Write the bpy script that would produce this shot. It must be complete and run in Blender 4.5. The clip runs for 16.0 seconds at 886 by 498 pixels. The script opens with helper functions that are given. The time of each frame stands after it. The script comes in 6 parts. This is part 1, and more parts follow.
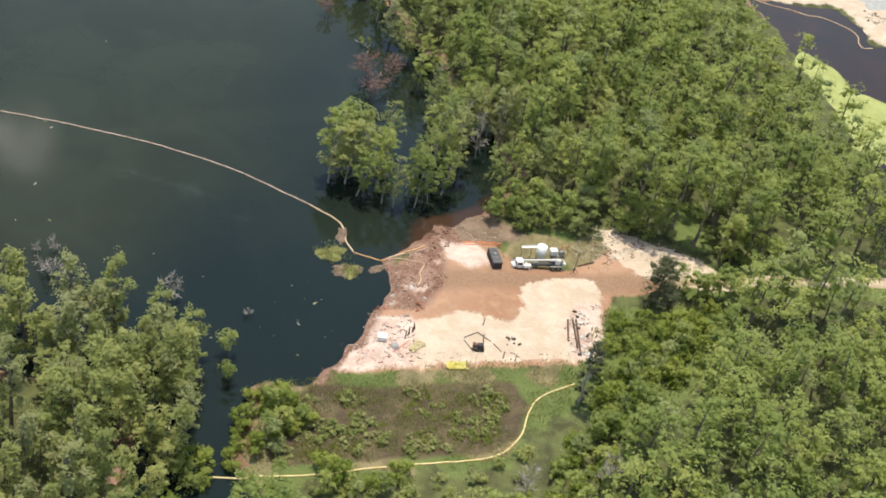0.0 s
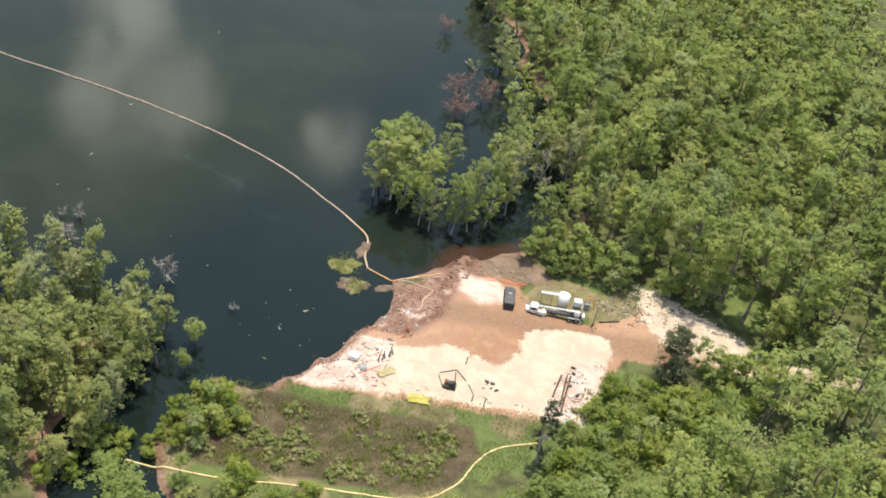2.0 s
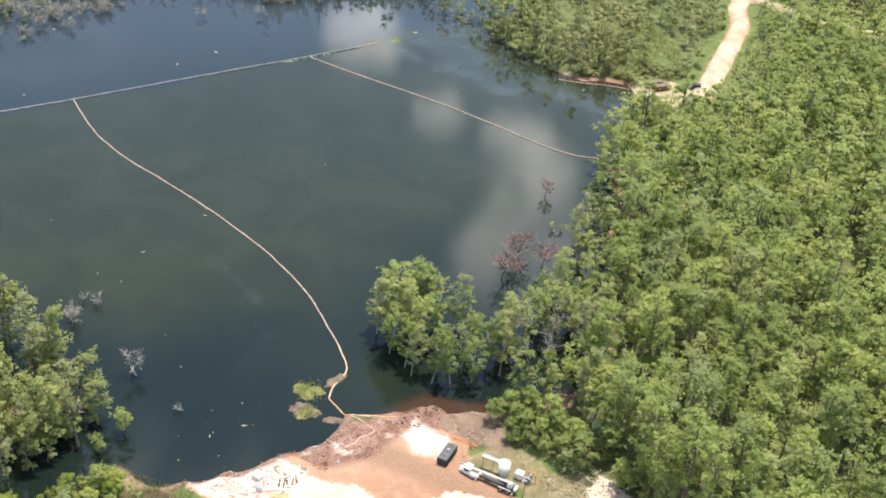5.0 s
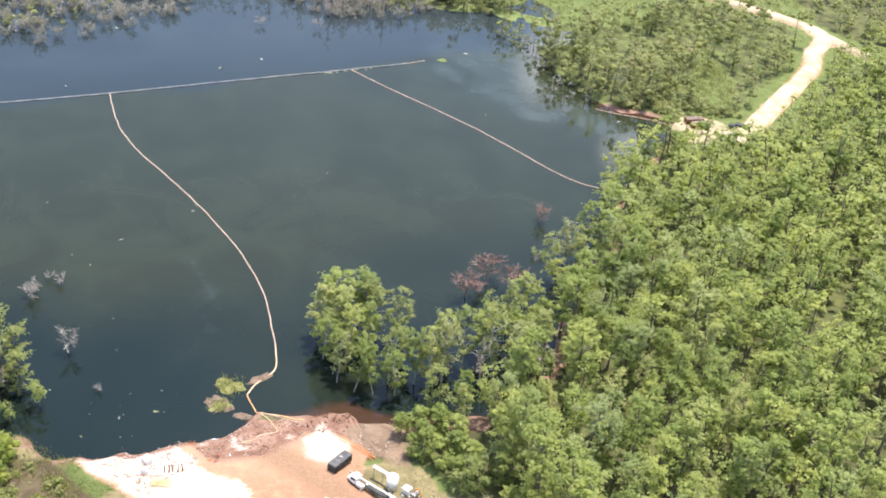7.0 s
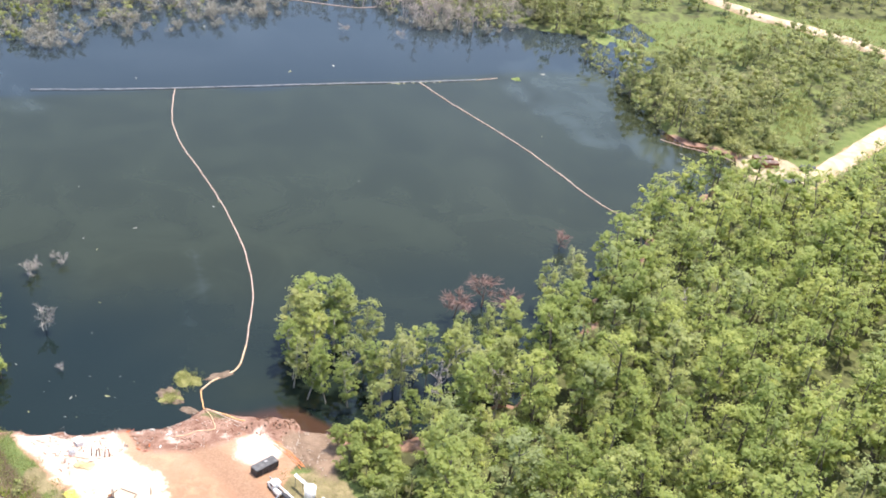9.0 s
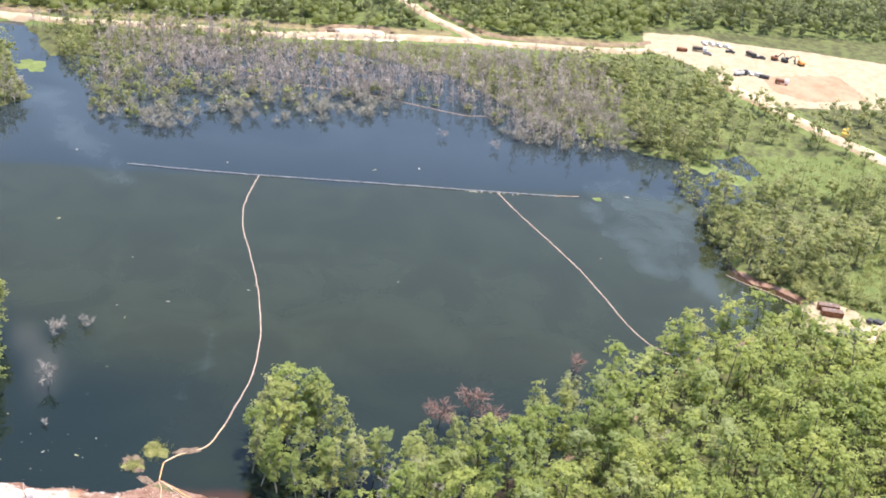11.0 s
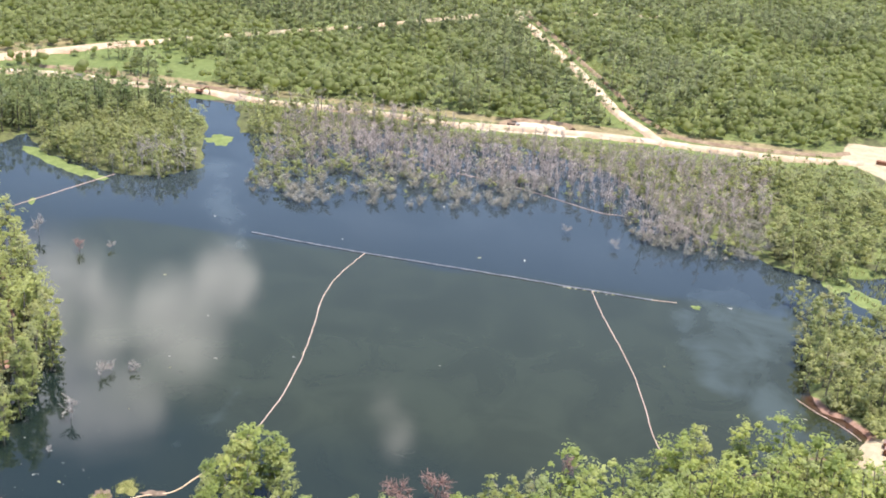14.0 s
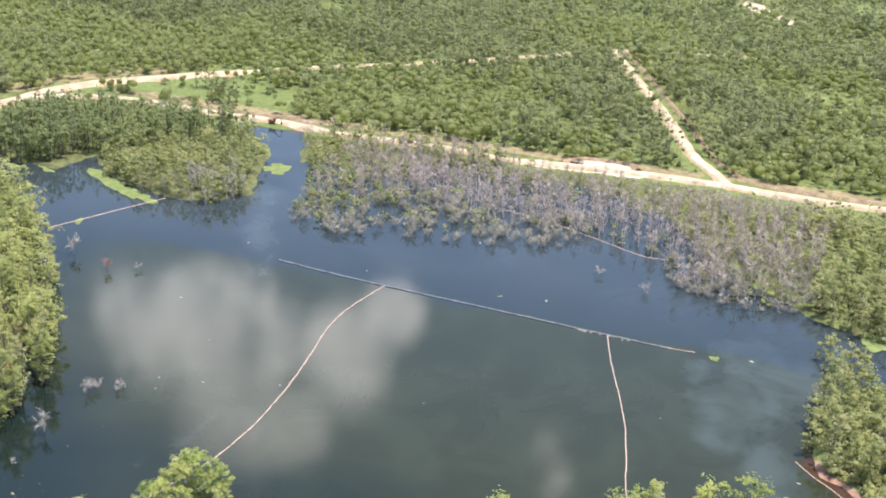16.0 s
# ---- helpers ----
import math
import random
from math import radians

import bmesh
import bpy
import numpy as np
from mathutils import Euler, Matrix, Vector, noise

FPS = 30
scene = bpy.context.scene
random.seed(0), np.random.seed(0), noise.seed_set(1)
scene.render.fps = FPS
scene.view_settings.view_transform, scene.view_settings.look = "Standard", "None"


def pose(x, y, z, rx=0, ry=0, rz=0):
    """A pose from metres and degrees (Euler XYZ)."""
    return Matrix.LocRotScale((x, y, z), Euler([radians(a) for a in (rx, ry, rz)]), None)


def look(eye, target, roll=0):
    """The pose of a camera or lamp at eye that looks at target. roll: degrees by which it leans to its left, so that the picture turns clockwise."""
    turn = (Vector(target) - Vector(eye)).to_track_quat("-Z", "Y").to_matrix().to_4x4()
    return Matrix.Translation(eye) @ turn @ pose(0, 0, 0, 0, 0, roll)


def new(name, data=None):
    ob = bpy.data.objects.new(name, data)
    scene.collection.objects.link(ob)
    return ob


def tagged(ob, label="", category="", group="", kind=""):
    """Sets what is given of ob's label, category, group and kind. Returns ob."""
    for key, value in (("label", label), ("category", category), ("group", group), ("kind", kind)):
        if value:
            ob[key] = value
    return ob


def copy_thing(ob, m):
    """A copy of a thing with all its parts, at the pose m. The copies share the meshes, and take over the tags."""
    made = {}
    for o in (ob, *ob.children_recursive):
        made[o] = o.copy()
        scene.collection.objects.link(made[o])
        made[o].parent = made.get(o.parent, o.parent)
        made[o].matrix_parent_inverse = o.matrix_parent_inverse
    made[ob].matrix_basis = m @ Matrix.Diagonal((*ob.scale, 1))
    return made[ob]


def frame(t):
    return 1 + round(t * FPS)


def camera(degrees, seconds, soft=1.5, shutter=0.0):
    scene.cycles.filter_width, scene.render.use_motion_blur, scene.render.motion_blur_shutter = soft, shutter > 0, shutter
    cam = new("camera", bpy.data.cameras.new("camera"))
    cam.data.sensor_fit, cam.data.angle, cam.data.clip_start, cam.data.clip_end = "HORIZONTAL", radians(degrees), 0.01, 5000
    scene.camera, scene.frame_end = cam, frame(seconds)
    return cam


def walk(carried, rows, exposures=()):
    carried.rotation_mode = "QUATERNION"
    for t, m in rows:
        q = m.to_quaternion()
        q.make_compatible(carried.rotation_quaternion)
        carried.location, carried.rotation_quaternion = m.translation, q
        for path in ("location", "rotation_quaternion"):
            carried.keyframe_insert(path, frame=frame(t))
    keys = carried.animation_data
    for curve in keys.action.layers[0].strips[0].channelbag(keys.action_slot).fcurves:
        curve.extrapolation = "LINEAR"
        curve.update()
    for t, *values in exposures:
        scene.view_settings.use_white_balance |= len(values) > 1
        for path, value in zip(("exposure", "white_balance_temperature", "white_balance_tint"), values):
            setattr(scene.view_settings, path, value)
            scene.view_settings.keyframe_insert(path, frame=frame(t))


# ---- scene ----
cam = camera(40.9, 16.0, soft=1.8)
PATH = [
    (0, (2.919, 4.472, 130.517), (2.666, 6.051, 129.315), 10.6),
    (0.5, (13.672, 10.351, 129.977), (13.3, 11.902, 128.77), 10.3),
    (1, (23.612, 16.343, 129.091), (23.129, 17.859, 127.88), 10.1),
    (1.5, (33.489, 22.331, 129.462), (32.897, 23.802, 128.243), 9.9),
    (2, (42.847, 28.448, 130.557), (42.15, 29.873, 129.339), 9.7),
    (2.5, (52.044, 35.242, 131.668), (51.234, 36.626, 130.472), 9.5),
    (3, (62.132, 41.97, 132.982), (61.207, 43.308, 131.819), 9.0),
    (3.5, (71.507, 49.089, 133.504), (70.476, 50.375, 132.37), 8.1),
    (4, (80.56, 56.779, 132.992), (79.429, 58.009, 131.893), 7.2),
    (4.5, (88.293, 65.236, 132.405), (87.074, 66.409, 131.338), 6.7),
    (4.7, (90.721, 68.764, 132.679), (89.474, 69.915, 131.619), 6.5),
    (7, (119.049, 109.868, 134.033), (117.58, 110.749, 133.001), 6.2),
    (7.5, (122.29, 118.78, 133.686), (120.79, 119.601, 132.648), 6.4),
    (8, (124.646, 127.854, 132.953), (123.115, 128.61, 131.911), 6.6),
    (8.5, (128.896, 139.03, 134.235), (127.328, 139.697, 133.188), 6.0),
    (9, (131.222, 148.9, 134.398), (129.611, 149.484, 133.368), 5.8),
    (9.5, (133.037, 159.684, 134.742), (131.37, 160.177, 133.753), 6.0),
    (9.7, (133.584, 164.077, 135.045), (131.897, 164.534, 134.074), 6.3),
    (12, (147.756, 216.639, 145.406), (145.963, 216.668, 144.521), 5.0),
    (12.5, (150.261, 230.515, 147.538), (148.463, 230.431, 146.667), 4.3),
    (13, (147.782, 243.633, 146.891), (145.983, 243.437, 146.04), 3.7),
    (13.5, (144.466, 255.737, 146.185), (142.67, 255.443, 145.355), 3.5),
    (14, (139.367, 267.266, 145.537), (137.579, 266.881, 144.726), 3.4),
    (14.5, (134.963, 277.935, 144.959), (133.185, 277.472, 144.167), 3.5),
    (15, (130.909, 287.856, 144.734), (129.145, 287.324, 143.955), 3.3),
    (15.5, (126.655, 297.771, 144.781), (124.91, 297.172, 144.009), 2.7),
    (16, (121.455, 307.163, 144.381), (119.73, 306.499, 143.617), 2.4),
]
walk(cam, [(t, look(eye, target, roll)) for t, eye, target, roll in PATH],
     exposures=[(0.0, 0.3, 6950.0, 7.0), (2.0, 0.46, 6900.0, 7.0), (2.7, 0.66, 6850.0, 7.0), (4.0, 0.7, 6720.0, 8.5), (8.0, 1.11, 6620.0, 14.0), (12.5, 1.08, 6560.0, 15.5), (16.0, 1.08, 6520.0, 15.5)])

# ---------------------------------------------------------------- light
SUN_EL, SUN_AZ = 77.0, 112.0          # degrees; azimuth counted from +x towards +y


def direction(az, el):
    a, e = radians(az), radians(el)
    return Vector((math.cos(e) * math.cos(a), math.cos(e) * math.sin(a), math.sin(e)))


sun = new("sun", bpy.data.lights.new("sun", "SUN"))
sun.data.energy, sun.data.angle, sun.data.color = 3.6, radians(0.55), (1.0, 0.935, 0.81)
sun.matrix_world = look(direction(SUN_AZ, SUN_EL) * 600, (0, 0, 0))

world = bpy.data.worlds.new("world")
scene.world = world
world.use_nodes = True


class Net:
    """A short hand for building node trees."""

    def __init__(self, tree):
        self.t = tree
        tree.nodes.clear()

    def n(self, kind, **kw):
        node = self.t.nodes.new(kind)
        for key, value in kw.items():
            if key.startswith("i_"):
                name = key[2:].replace("_", " ")
                sock = node.inputs[int(name)] if name.isdigit() else node.inputs[name]
                if isinstance(value, bpy.types.NodeSocket):
                    self.t.links.new(value, sock)
                else:
                    sock.default_value = value
            else:
                setattr(node, key, value)
        return node

    def math(self, op, a, b=0.0, c=0.0, clamp=False):
        node = self.n("ShaderNodeMath", operation=op, use_clamp=clamp)
        for sock, value in zip(node.inputs, (a, b, c)):
            if isinstance(value, bpy.types.NodeSocket):
                self.t.links.new(value, sock)
            else:
                sock.default_value = value
        return node.outputs[0]

    def step(self, value, lo, hi, a=0.0, b=1.0):
        node = self.n("ShaderNodeMapRange", interpolation_type="SMOOTHSTEP", clamp=True, i_From_Min=lo, i_From_Max=hi, i_To_Min=a, i_To_Max=b)
        self.t.links.new(value, node.inputs["Value"])
        return node.outputs[0]

    def mix(self, fac, a, b, blend="MIX"):
        node = self.n("ShaderNodeMix", data_type="RGBA", blend_type=blend, clamp_factor=True)
        for sock, value in zip((node.inputs[0], node.inputs[6], node.inputs[7]), (fac, a, b)):
            if isinstance(value, bpy.types.NodeSocket):
                self.t.links.new(value, sock)
            else:
                sock.default_value = value if isinstance(value, float) else (*value[:3], 1.0)
        return node.outputs[2]

    def noise(self, vec, scale, detail=4.0, rough=0.55, warp=0.0):
        node = self.n("ShaderNodeTexNoise", i_Scale=scale, i_Detail=detail, i_Roughness=rough, i_Distortion=warp)
        self.t.links.new(vec, node.inputs["Vector"])
        return node.outputs["Fac"]

    def link(self, a, b):
        self.t.links.new(a, b)


# the sky, with the heaped white clouds whose images lie in the water
w = Net(world.node_tree)
sky = w.n("ShaderNodeTexSky", sky_type="NISHITA", sun_disc=False, sun_elevation=radians(SUN_EL), sun_rotation=radians(90 - SUN_AZ),
          air_density=1.0, dust_density=0.9, ozone_density=1.0)
way = w.n("ShaderNodeTexCoord").outputs["Generated"]
puff = w.noise(way, 17.0, 6.0, 0.58, 0.4)
veil = w.noise(way, 3.2, 4.0, 0.5, 0.2)
cover = None
for az, el, size in ((134.6, 31.8, 2.6), (131.5, 31.2, 1.7), (136.5, 31.6, 1.5), (134.0, 28.6, 2.1), (135.5, 26.6, 1.6), (140.0, 25.2, 1.1), (144.5, 22.0, 1.6), (123.0, 32.8, 1.3),
                     (-145.0, 26.2, 2.6), (-148.5, 27.2, 2.8), (-148.0, 30.0, 2.6), (-153.8, 27.8, 2.2), (-151.0, 31.0, 1.8), (-142.8, 25.2, 1.6), (-156.5, 25.6, 1.4), (-165.8, 32.9, 0.8), (-165.0, 31.6, 0.6),
                     (160.0, 52.0, 9.0), (40.0, 30.0, 12.0), (-60.0, 35.0, 12.0), (-100.0, 25.0, 9.0)):
    dot = w.n("ShaderNodeVectorMath", operation="DOT_PRODUCT", i_1=tuple(direction(az, el)))
    w.link(way, dot.inputs[0])
    spot = w.step(dot.outputs["Value"], math.cos(radians(size * 1.7)), math.cos(radians(size * 0.25)), 0.0, 0.55 if size < 1.0 else 0.9)
    cover = spot if cover is None else w.math("MAXIMUM", cover, spot)
heap = w.step(w.math("ADD", cover, w.math("MULTIPLY", w.math("SUBTRACT", puff, 0.5), 1.9)), 0.24, 1.15)
heap = w.math("MULTIPLY", heap, w.step(cover, 0.0, 0.2))
thin = w.math("MULTIPLY", w.step(veil, 0.5, 0.8), 0.07)
white = w.mix(puff, (11.0, 11.3, 12.0), (24.0, 23.6, 23.0))
shade = w.mix(w.math("MAXIMUM", w.math("MULTIPLY", heap, 0.66), thin), sky.outputs[0], white)
back = w.n("ShaderNodeBackground", i_Strength=0.15)
w.link(shade, back.inputs["Color"])
w.link(back.outputs[0], w.n("ShaderNodeOutputWorld").inputs["Surface"])

# ---------------------------------------------------------------- materials


def material(name):
    m = bpy.data.materials.new(name)
    m.use_nodes = True
    return m, Net(m.node_tree)


def finish(net, shader, bump=None, height=None, strength=0.5, distance=0.1):
    out = net.n("ShaderNodeOutputMaterial")
    if height is not None:
        b = net.n("ShaderNodeBump", i_Strength=strength, i_Distance=distance)
        net.link(height, b.inputs["Height"])
        net.link(b.outputs[0], shader.inputs["Normal"])
    net.link(shader.outputs[0], out.inputs["Surface"])


def plain(name, a, b, rough=0.6, metal=0.0, scale=2.0, relief=0.02, spec=0.4):
    """Paint, metal, plastic or timber: two tones mixed by grime, with a fine relief."""
    m, g = material(name)
    at = g.n("ShaderNodeTexCoord").outputs["Object"]
    grime = g.noise(at, scale, 5.0, 0.6)
    fine = g.noise(at, scale * 9.0, 3.0, 0.6)
    tone = g.mix(g.step(g.math("ADD", g.math("MULTIPLY", grime, 0.75), g.math("MULTIPLY", fine, 0.25)), 0.35, 0.68), a, b)
    p = g.n("ShaderNodeBsdfPrincipled", i_Metallic=metal, i_Specular_IOR_Level=spec)
    g.link(tone, p.inputs["Base Color"])
    g.link(g.step(fine, 0.2, 0.8, rough - 0.1, min(1.0, rough + 0.12)), p.inputs["Roughness"])
    finish(g, p, height=fine, strength=0.4, distance=relief)
    return m


def foliage(name, dark, light, yellow, through_light=0.46, grey=(0.2, 0.2, 0.15), vary=1.0):
    m, g = material(name)
    tint = g.n("ShaderNodeAttribute", attribute_name="tint").outputs["Fac"]
    own = g.n("ShaderNodeObjectInfo").outputs["Random"]
    leaf = g.n("ShaderNodeNewGeometry").outputs["Random Per Island"]
    at = g.n("ShaderNodeTexCoord").outputs["Object"]
    both = g.math("FRACT", g.math("ADD", tint, own))
    a = g.mix(g.step(both, 0.0, 1.0), dark, light)
    a = g.mix(g.math("MULTIPLY", g.step(both, 0.7, 0.98), 0.6), a, yellow)
    a = g.mix(g.math("MULTIPLY", g.step(leaf, 0.5, 1.0), 0.35 * vary), a, light)
    a = g.mix(g.math("MULTIPLY", g.step(leaf, 0.5, 0.0), 0.4 * vary), a, dark)
    a = g.mix(g.math("MULTIPLY", g.step(g.math("FRACT", g.math("MULTIPLY", both, 7.31)), 0.72, 1.0), 0.45), a, grey)
    d = g.n("ShaderNodeBsdfPrincipled", i_Roughness=0.55, i_Specular_IOR_Level=0.25)
    g.link(a, d.inputs["Base Color"])
    tr = g.n("ShaderNodeBsdfTranslucent")
    g.link(g.mix(0.5, a, yellow), tr.inputs["Color"])
    mixer = g.n("ShaderNodeMixShader", i_Fac=through_light)
    g.link(d.outputs[0], mixer.inputs[1])
    g.link(tr.outputs[0], mixer.inputs[2])
    g.link(mixer.outputs[0], g.n("ShaderNodeOutputMaterial").inputs["Surface"])
    return m


LEAVES = foliage("swamp_leaves", (0.24, 0.31, 0.1), (0.44, 0.5, 0.165), (0.51, 0.53, 0.17), 0.58, grey=(0.36, 0.4, 0.27))
PALE_LEAVES = foliage("pale_swamp_leaves", (0.29, 0.34, 0.13), (0.475, 0.51, 0.2), (0.53, 0.53, 0.21), 0.6, grey=(0.42, 0.42, 0.3))
# far and scrub leaves carry distance haze in their colours: lighter, greyer, bluer
FAR_LEAVES = foliage("hazed_woodland_leaves", (0.29, 0.327, 0.178), (0.365, 0.4, 0.213), (0.4, 0.425, 0.218), 0.76, grey=(0.33, 0.35, 0.24), vary=0.15)
SCRUB_LEAVES = foliage("hazed_scrub_leaves", (0.325, 0.37, 0.165), (0.375, 0.42, 0.187), (0.41, 0.44, 0.195), 0.76, grey=(0.39, 0.41, 0.24), vary=0.15)
SHORE_LEAVES = foliage("shore_leaves", (0.3, 0.335, 0.15), (0.45, 0.48, 0.22), (0.5, 0.505, 0.225), 0.64, grey=(0.42, 0.375, 0.27), vary=0.6)
DULL_LEAVES = foliage("dull_wood_leaves", (0.19, 0.24, 0.11), (0.33, 0.38, 0.17), (0.37, 0.41, 0.17), 0.6, grey=(0.27, 0.29, 0.2), vary=0.6)
BUSH_LEAVES = foliage("bright_leaves", (0.2, 0.265, 0.05), (0.35, 0.42, 0.1), (0.43, 0.45, 0.11), 0.58, grey=(0.32, 0.36, 0.17))
GRASS_LEAVES = foliage("grass_blades", (0.22, 0.26, 0.08), (0.35, 0.39, 0.14), (0.46, 0.42, 0.22), grey=(0.4, 0.33, 0.22))
DARK_BARK = plain("dark_bark", (0.06, 0.05, 0.04), (0.14, 0.12, 0.095), 0.9, scale=1.2, relief=0.05)
BARK = plain("bark", (0.1, 0.08, 0.06), (0.26, 0.23, 0.2), 0.9, scale=1.2, relief=0.05)
PALE_BARK = plain("pale_bark", (0.26, 0.24, 0.21), (0.44, 0.42, 0.38), 0.9, scale=1.2, relief=0.05)
DEAD_BARK = plain("dead_grey_wood", (0.285, 0.255, 0.23), (0.48, 0.44, 0.4), 0.9, scale=0.6, relief=0.04)
DROWNED_BARK = plain("weathered_pinkish_wood", (0.3, 0.25, 0.22), (0.53, 0.455, 0.405), 0.9, scale=0.6, relief=0.04)
SHRUB_BARK = plain("grey_green_twigs", (0.24, 0.225, 0.18), (0.4, 0.375, 0.31), 0.9, scale=0.6)
RUST_BARK = plain("reddish_dead_twigs", (0.16, 0.095, 0.08), (0.3, 0.19, 0.165), 0.9, scale=0.6)
BOOM_CREAM = plain("cream_boom_fabric", (0.41, 0.285, 0.225), (0.56, 0.43, 0.355), 0.6, scale=0.8)
BOOM_ORANGE = plain("orange_boom_fabric", (0.66, 0.33, 0.13), (0.8, 0.52, 0.27), 0.6, scale=0.8)
BOOM_PEACH = plain("peach_boom_fabric", (0.6, 0.4, 0.24), (0.73, 0.55, 0.39), 0.6, scale=0.8)
BOOM_YELLOW = plain("yellow_boom_fabric", (0.68, 0.51, 0.22), (0.8, 0.66, 0.37), 0.6, scale=0.8)
PIPE_GREY = plain("dark_grey_pipe", (0.09, 0.1, 0.12), (0.2, 0.21, 0.23), 0.5, scale=0.5)


def ground_material():
    m, g = material("swamp_ground")
    at = g.n("ShaderNodeTexCoord").outputs["Object"]
    za = g.n("ShaderNodeAttribute", attribute_name="zones_a")
    zb = g.n("ShaderNodeAttribute", attribute_name="zones_b")
    sa, sb = g.n("ShaderNodeSeparateColor"), g.n("ShaderNodeSeparateColor")
    g.link(za.outputs["Color"], sa.inputs[0])
    g.link(zb.outputs["Color"], sb.inputs[0])
    big = g.noise(at, 0.05, 5.0, 0.6)
    mid = g.noise(at, 0.33, 5.0, 0.62, 0.4)
    fine = g.noise(at, 2.4, 5.0, 0.65)
    ragged = g.math("SUBTRACT", g.math("ADD", g.math("MULTIPLY", mid, 0.65), g.math("MULTIPLY", fine, 0.35)), 0.5)

    def mask(sock, amount=0.8, soft=0.09):
        return g.step(g.math("ADD", sock, g.math("MULTIPLY", ragged, amount)), 0.5 - soft, 0.5 + soft)

    floor_tone = g.mix(g.step(mid, 0.35, 0.65), (0.065, 0.068, 0.033), (0.125, 0.14, 0.055))
    grass = g.mix(g.step(mid, 0.3, 0.7), (0.092, 0.128, 0.038), (0.145, 0.18, 0.062))
    grass = g.mix(g.math("MULTIPLY", g.step(fine, 0.5, 0.75), 0.5), grass, (0.185, 0.185, 0.085))
    dry = g.mix(g.step(mid, 0.32, 0.68), (0.155, 0.135, 0.07), (0.27, 0.225, 0.125))
    clay = g.mix(g.step(big, 0.35, 0.65), (0.335, 0.18, 0.113), (0.45, 0.275, 0.187))
    clay = g.mix(g.math("MULTIPLY", g.step(mid, 0.45, 0.7), 0.55), clay, (0.49, 0.315, 0.195))
    sand = g.mix(g.step(mid, 0.35, 0.7), (0.5, 0.395, 0.3), (0.61, 0.505, 0.405))
    sand = g.mix(g.math("MULTIPLY", g.step(fine, 0.52, 0.75), 0.4), sand, (0.4, 0.29, 0.205))
    clay = g.mix(g.math("MULTIPLY", g.step(g.noise(at, 0.14, 4.0, 0.6, 1.5), 0.5, 0.68), 0.6), clay, (0.3, 0.18, 0.11))
    clay = g.mix(g.math("MULTIPLY", g.step(fine, 0.5, 0.72), 0.3), clay, (0.26, 0.17, 0.11))
    clay = g.mix(g.math("MULTIPLY", g.step(g.noise(at, 0.45, 5.0, 0.65, 1.0), 0.48, 0.66), 0.55), clay, (0.35, 0.235, 0.16))
    mud = g.mix(g.step(mid, 0.35, 0.65), (0.185, 0.098, 0.07), (0.3, 0.19, 0.145))
    mud = g.mix(g.math("MULTIPLY", g.step(fine, 0.55, 0.7), 0.6), mud, (0.47, 0.345, 0.275))
    pink = g.mix(g.step(mid, 0.35, 0.65), (0.5, 0.36, 0.3), (0.66, 0.53, 0.46))
    scree = g.mix(g.step(mid, 0.35, 0.65), (0.16, 0.112, 0.08), (0.26, 0.185, 0.135))
    scree = g.mix(g.math("MULTIPLY", g.step(fine, 0.52, 0.72), 0.6), scree, (0.15, 0.115, 0.075))
    marsh = g.mix(g.step(mid, 0.4, 0.62), (0.08, 0.06, 0.038), (0.125, 0.098, 0.058))
    marsh = g.mix(g.math("MULTIPLY", g.step(fine, 0.55, 0.72), 0.5), marsh, (0.2, 0.19, 0.08))

    tone = g.mix(mask(sa.outputs[2], 1.1), floor_tone, grass)
    tone = g.mix(mask(sb.outputs[1], 1.0), tone, dry)
    tone = g.mix(mask(sb.outputs[2], 0.9), tone, marsh)
    churned = g.n("ShaderNodeAttribute", attribute_name="churned").outputs["Fac"]
    clay = g.mix(g.math("MULTIPLY", mask(churned, 0.8, 0.3), 0.75), clay, g.mix(g.step(fine, 0.35, 0.65), (0.21, 0.13, 0.085), (0.3, 0.195, 0.13)))
    tone = g.mix(mask(sa.outputs[1], 0.7), tone, clay)
    tone = g.mix(mask(sb.outputs[0], 0.9, 0.15), tone, mud)
    tone = g.mix(mask(za.outputs["Alpha"], 1.5, 0.2), tone, scree)
    yard = g.mix(g.step(mid, 0.35, 0.65), (0.335, 0.27, 0.18), (0.42, 0.345, 0.24))
    tone = g.mix(mask(g.n("ShaderNodeAttribute", attribute_name="yard").outputs["Fac"], 0.7), tone, yard)
    tone = g.mix(mask(sa.outputs[0], 1.2, 0.07), tone, sand)
    tone = g.mix(mask(zb.outputs["Alpha"], 0.8, 0.15), tone, pink)
    p = g.n("ShaderNodeBsdfPrincipled", i_Roughness=0.92, i_Specular_IOR_Level=0.2)
    g.link(tone, p.inputs["Base Color"])
    finish(g, p, height=g.math("ADD", mid, fine), strength=0.6, distance=0.25)
    return m


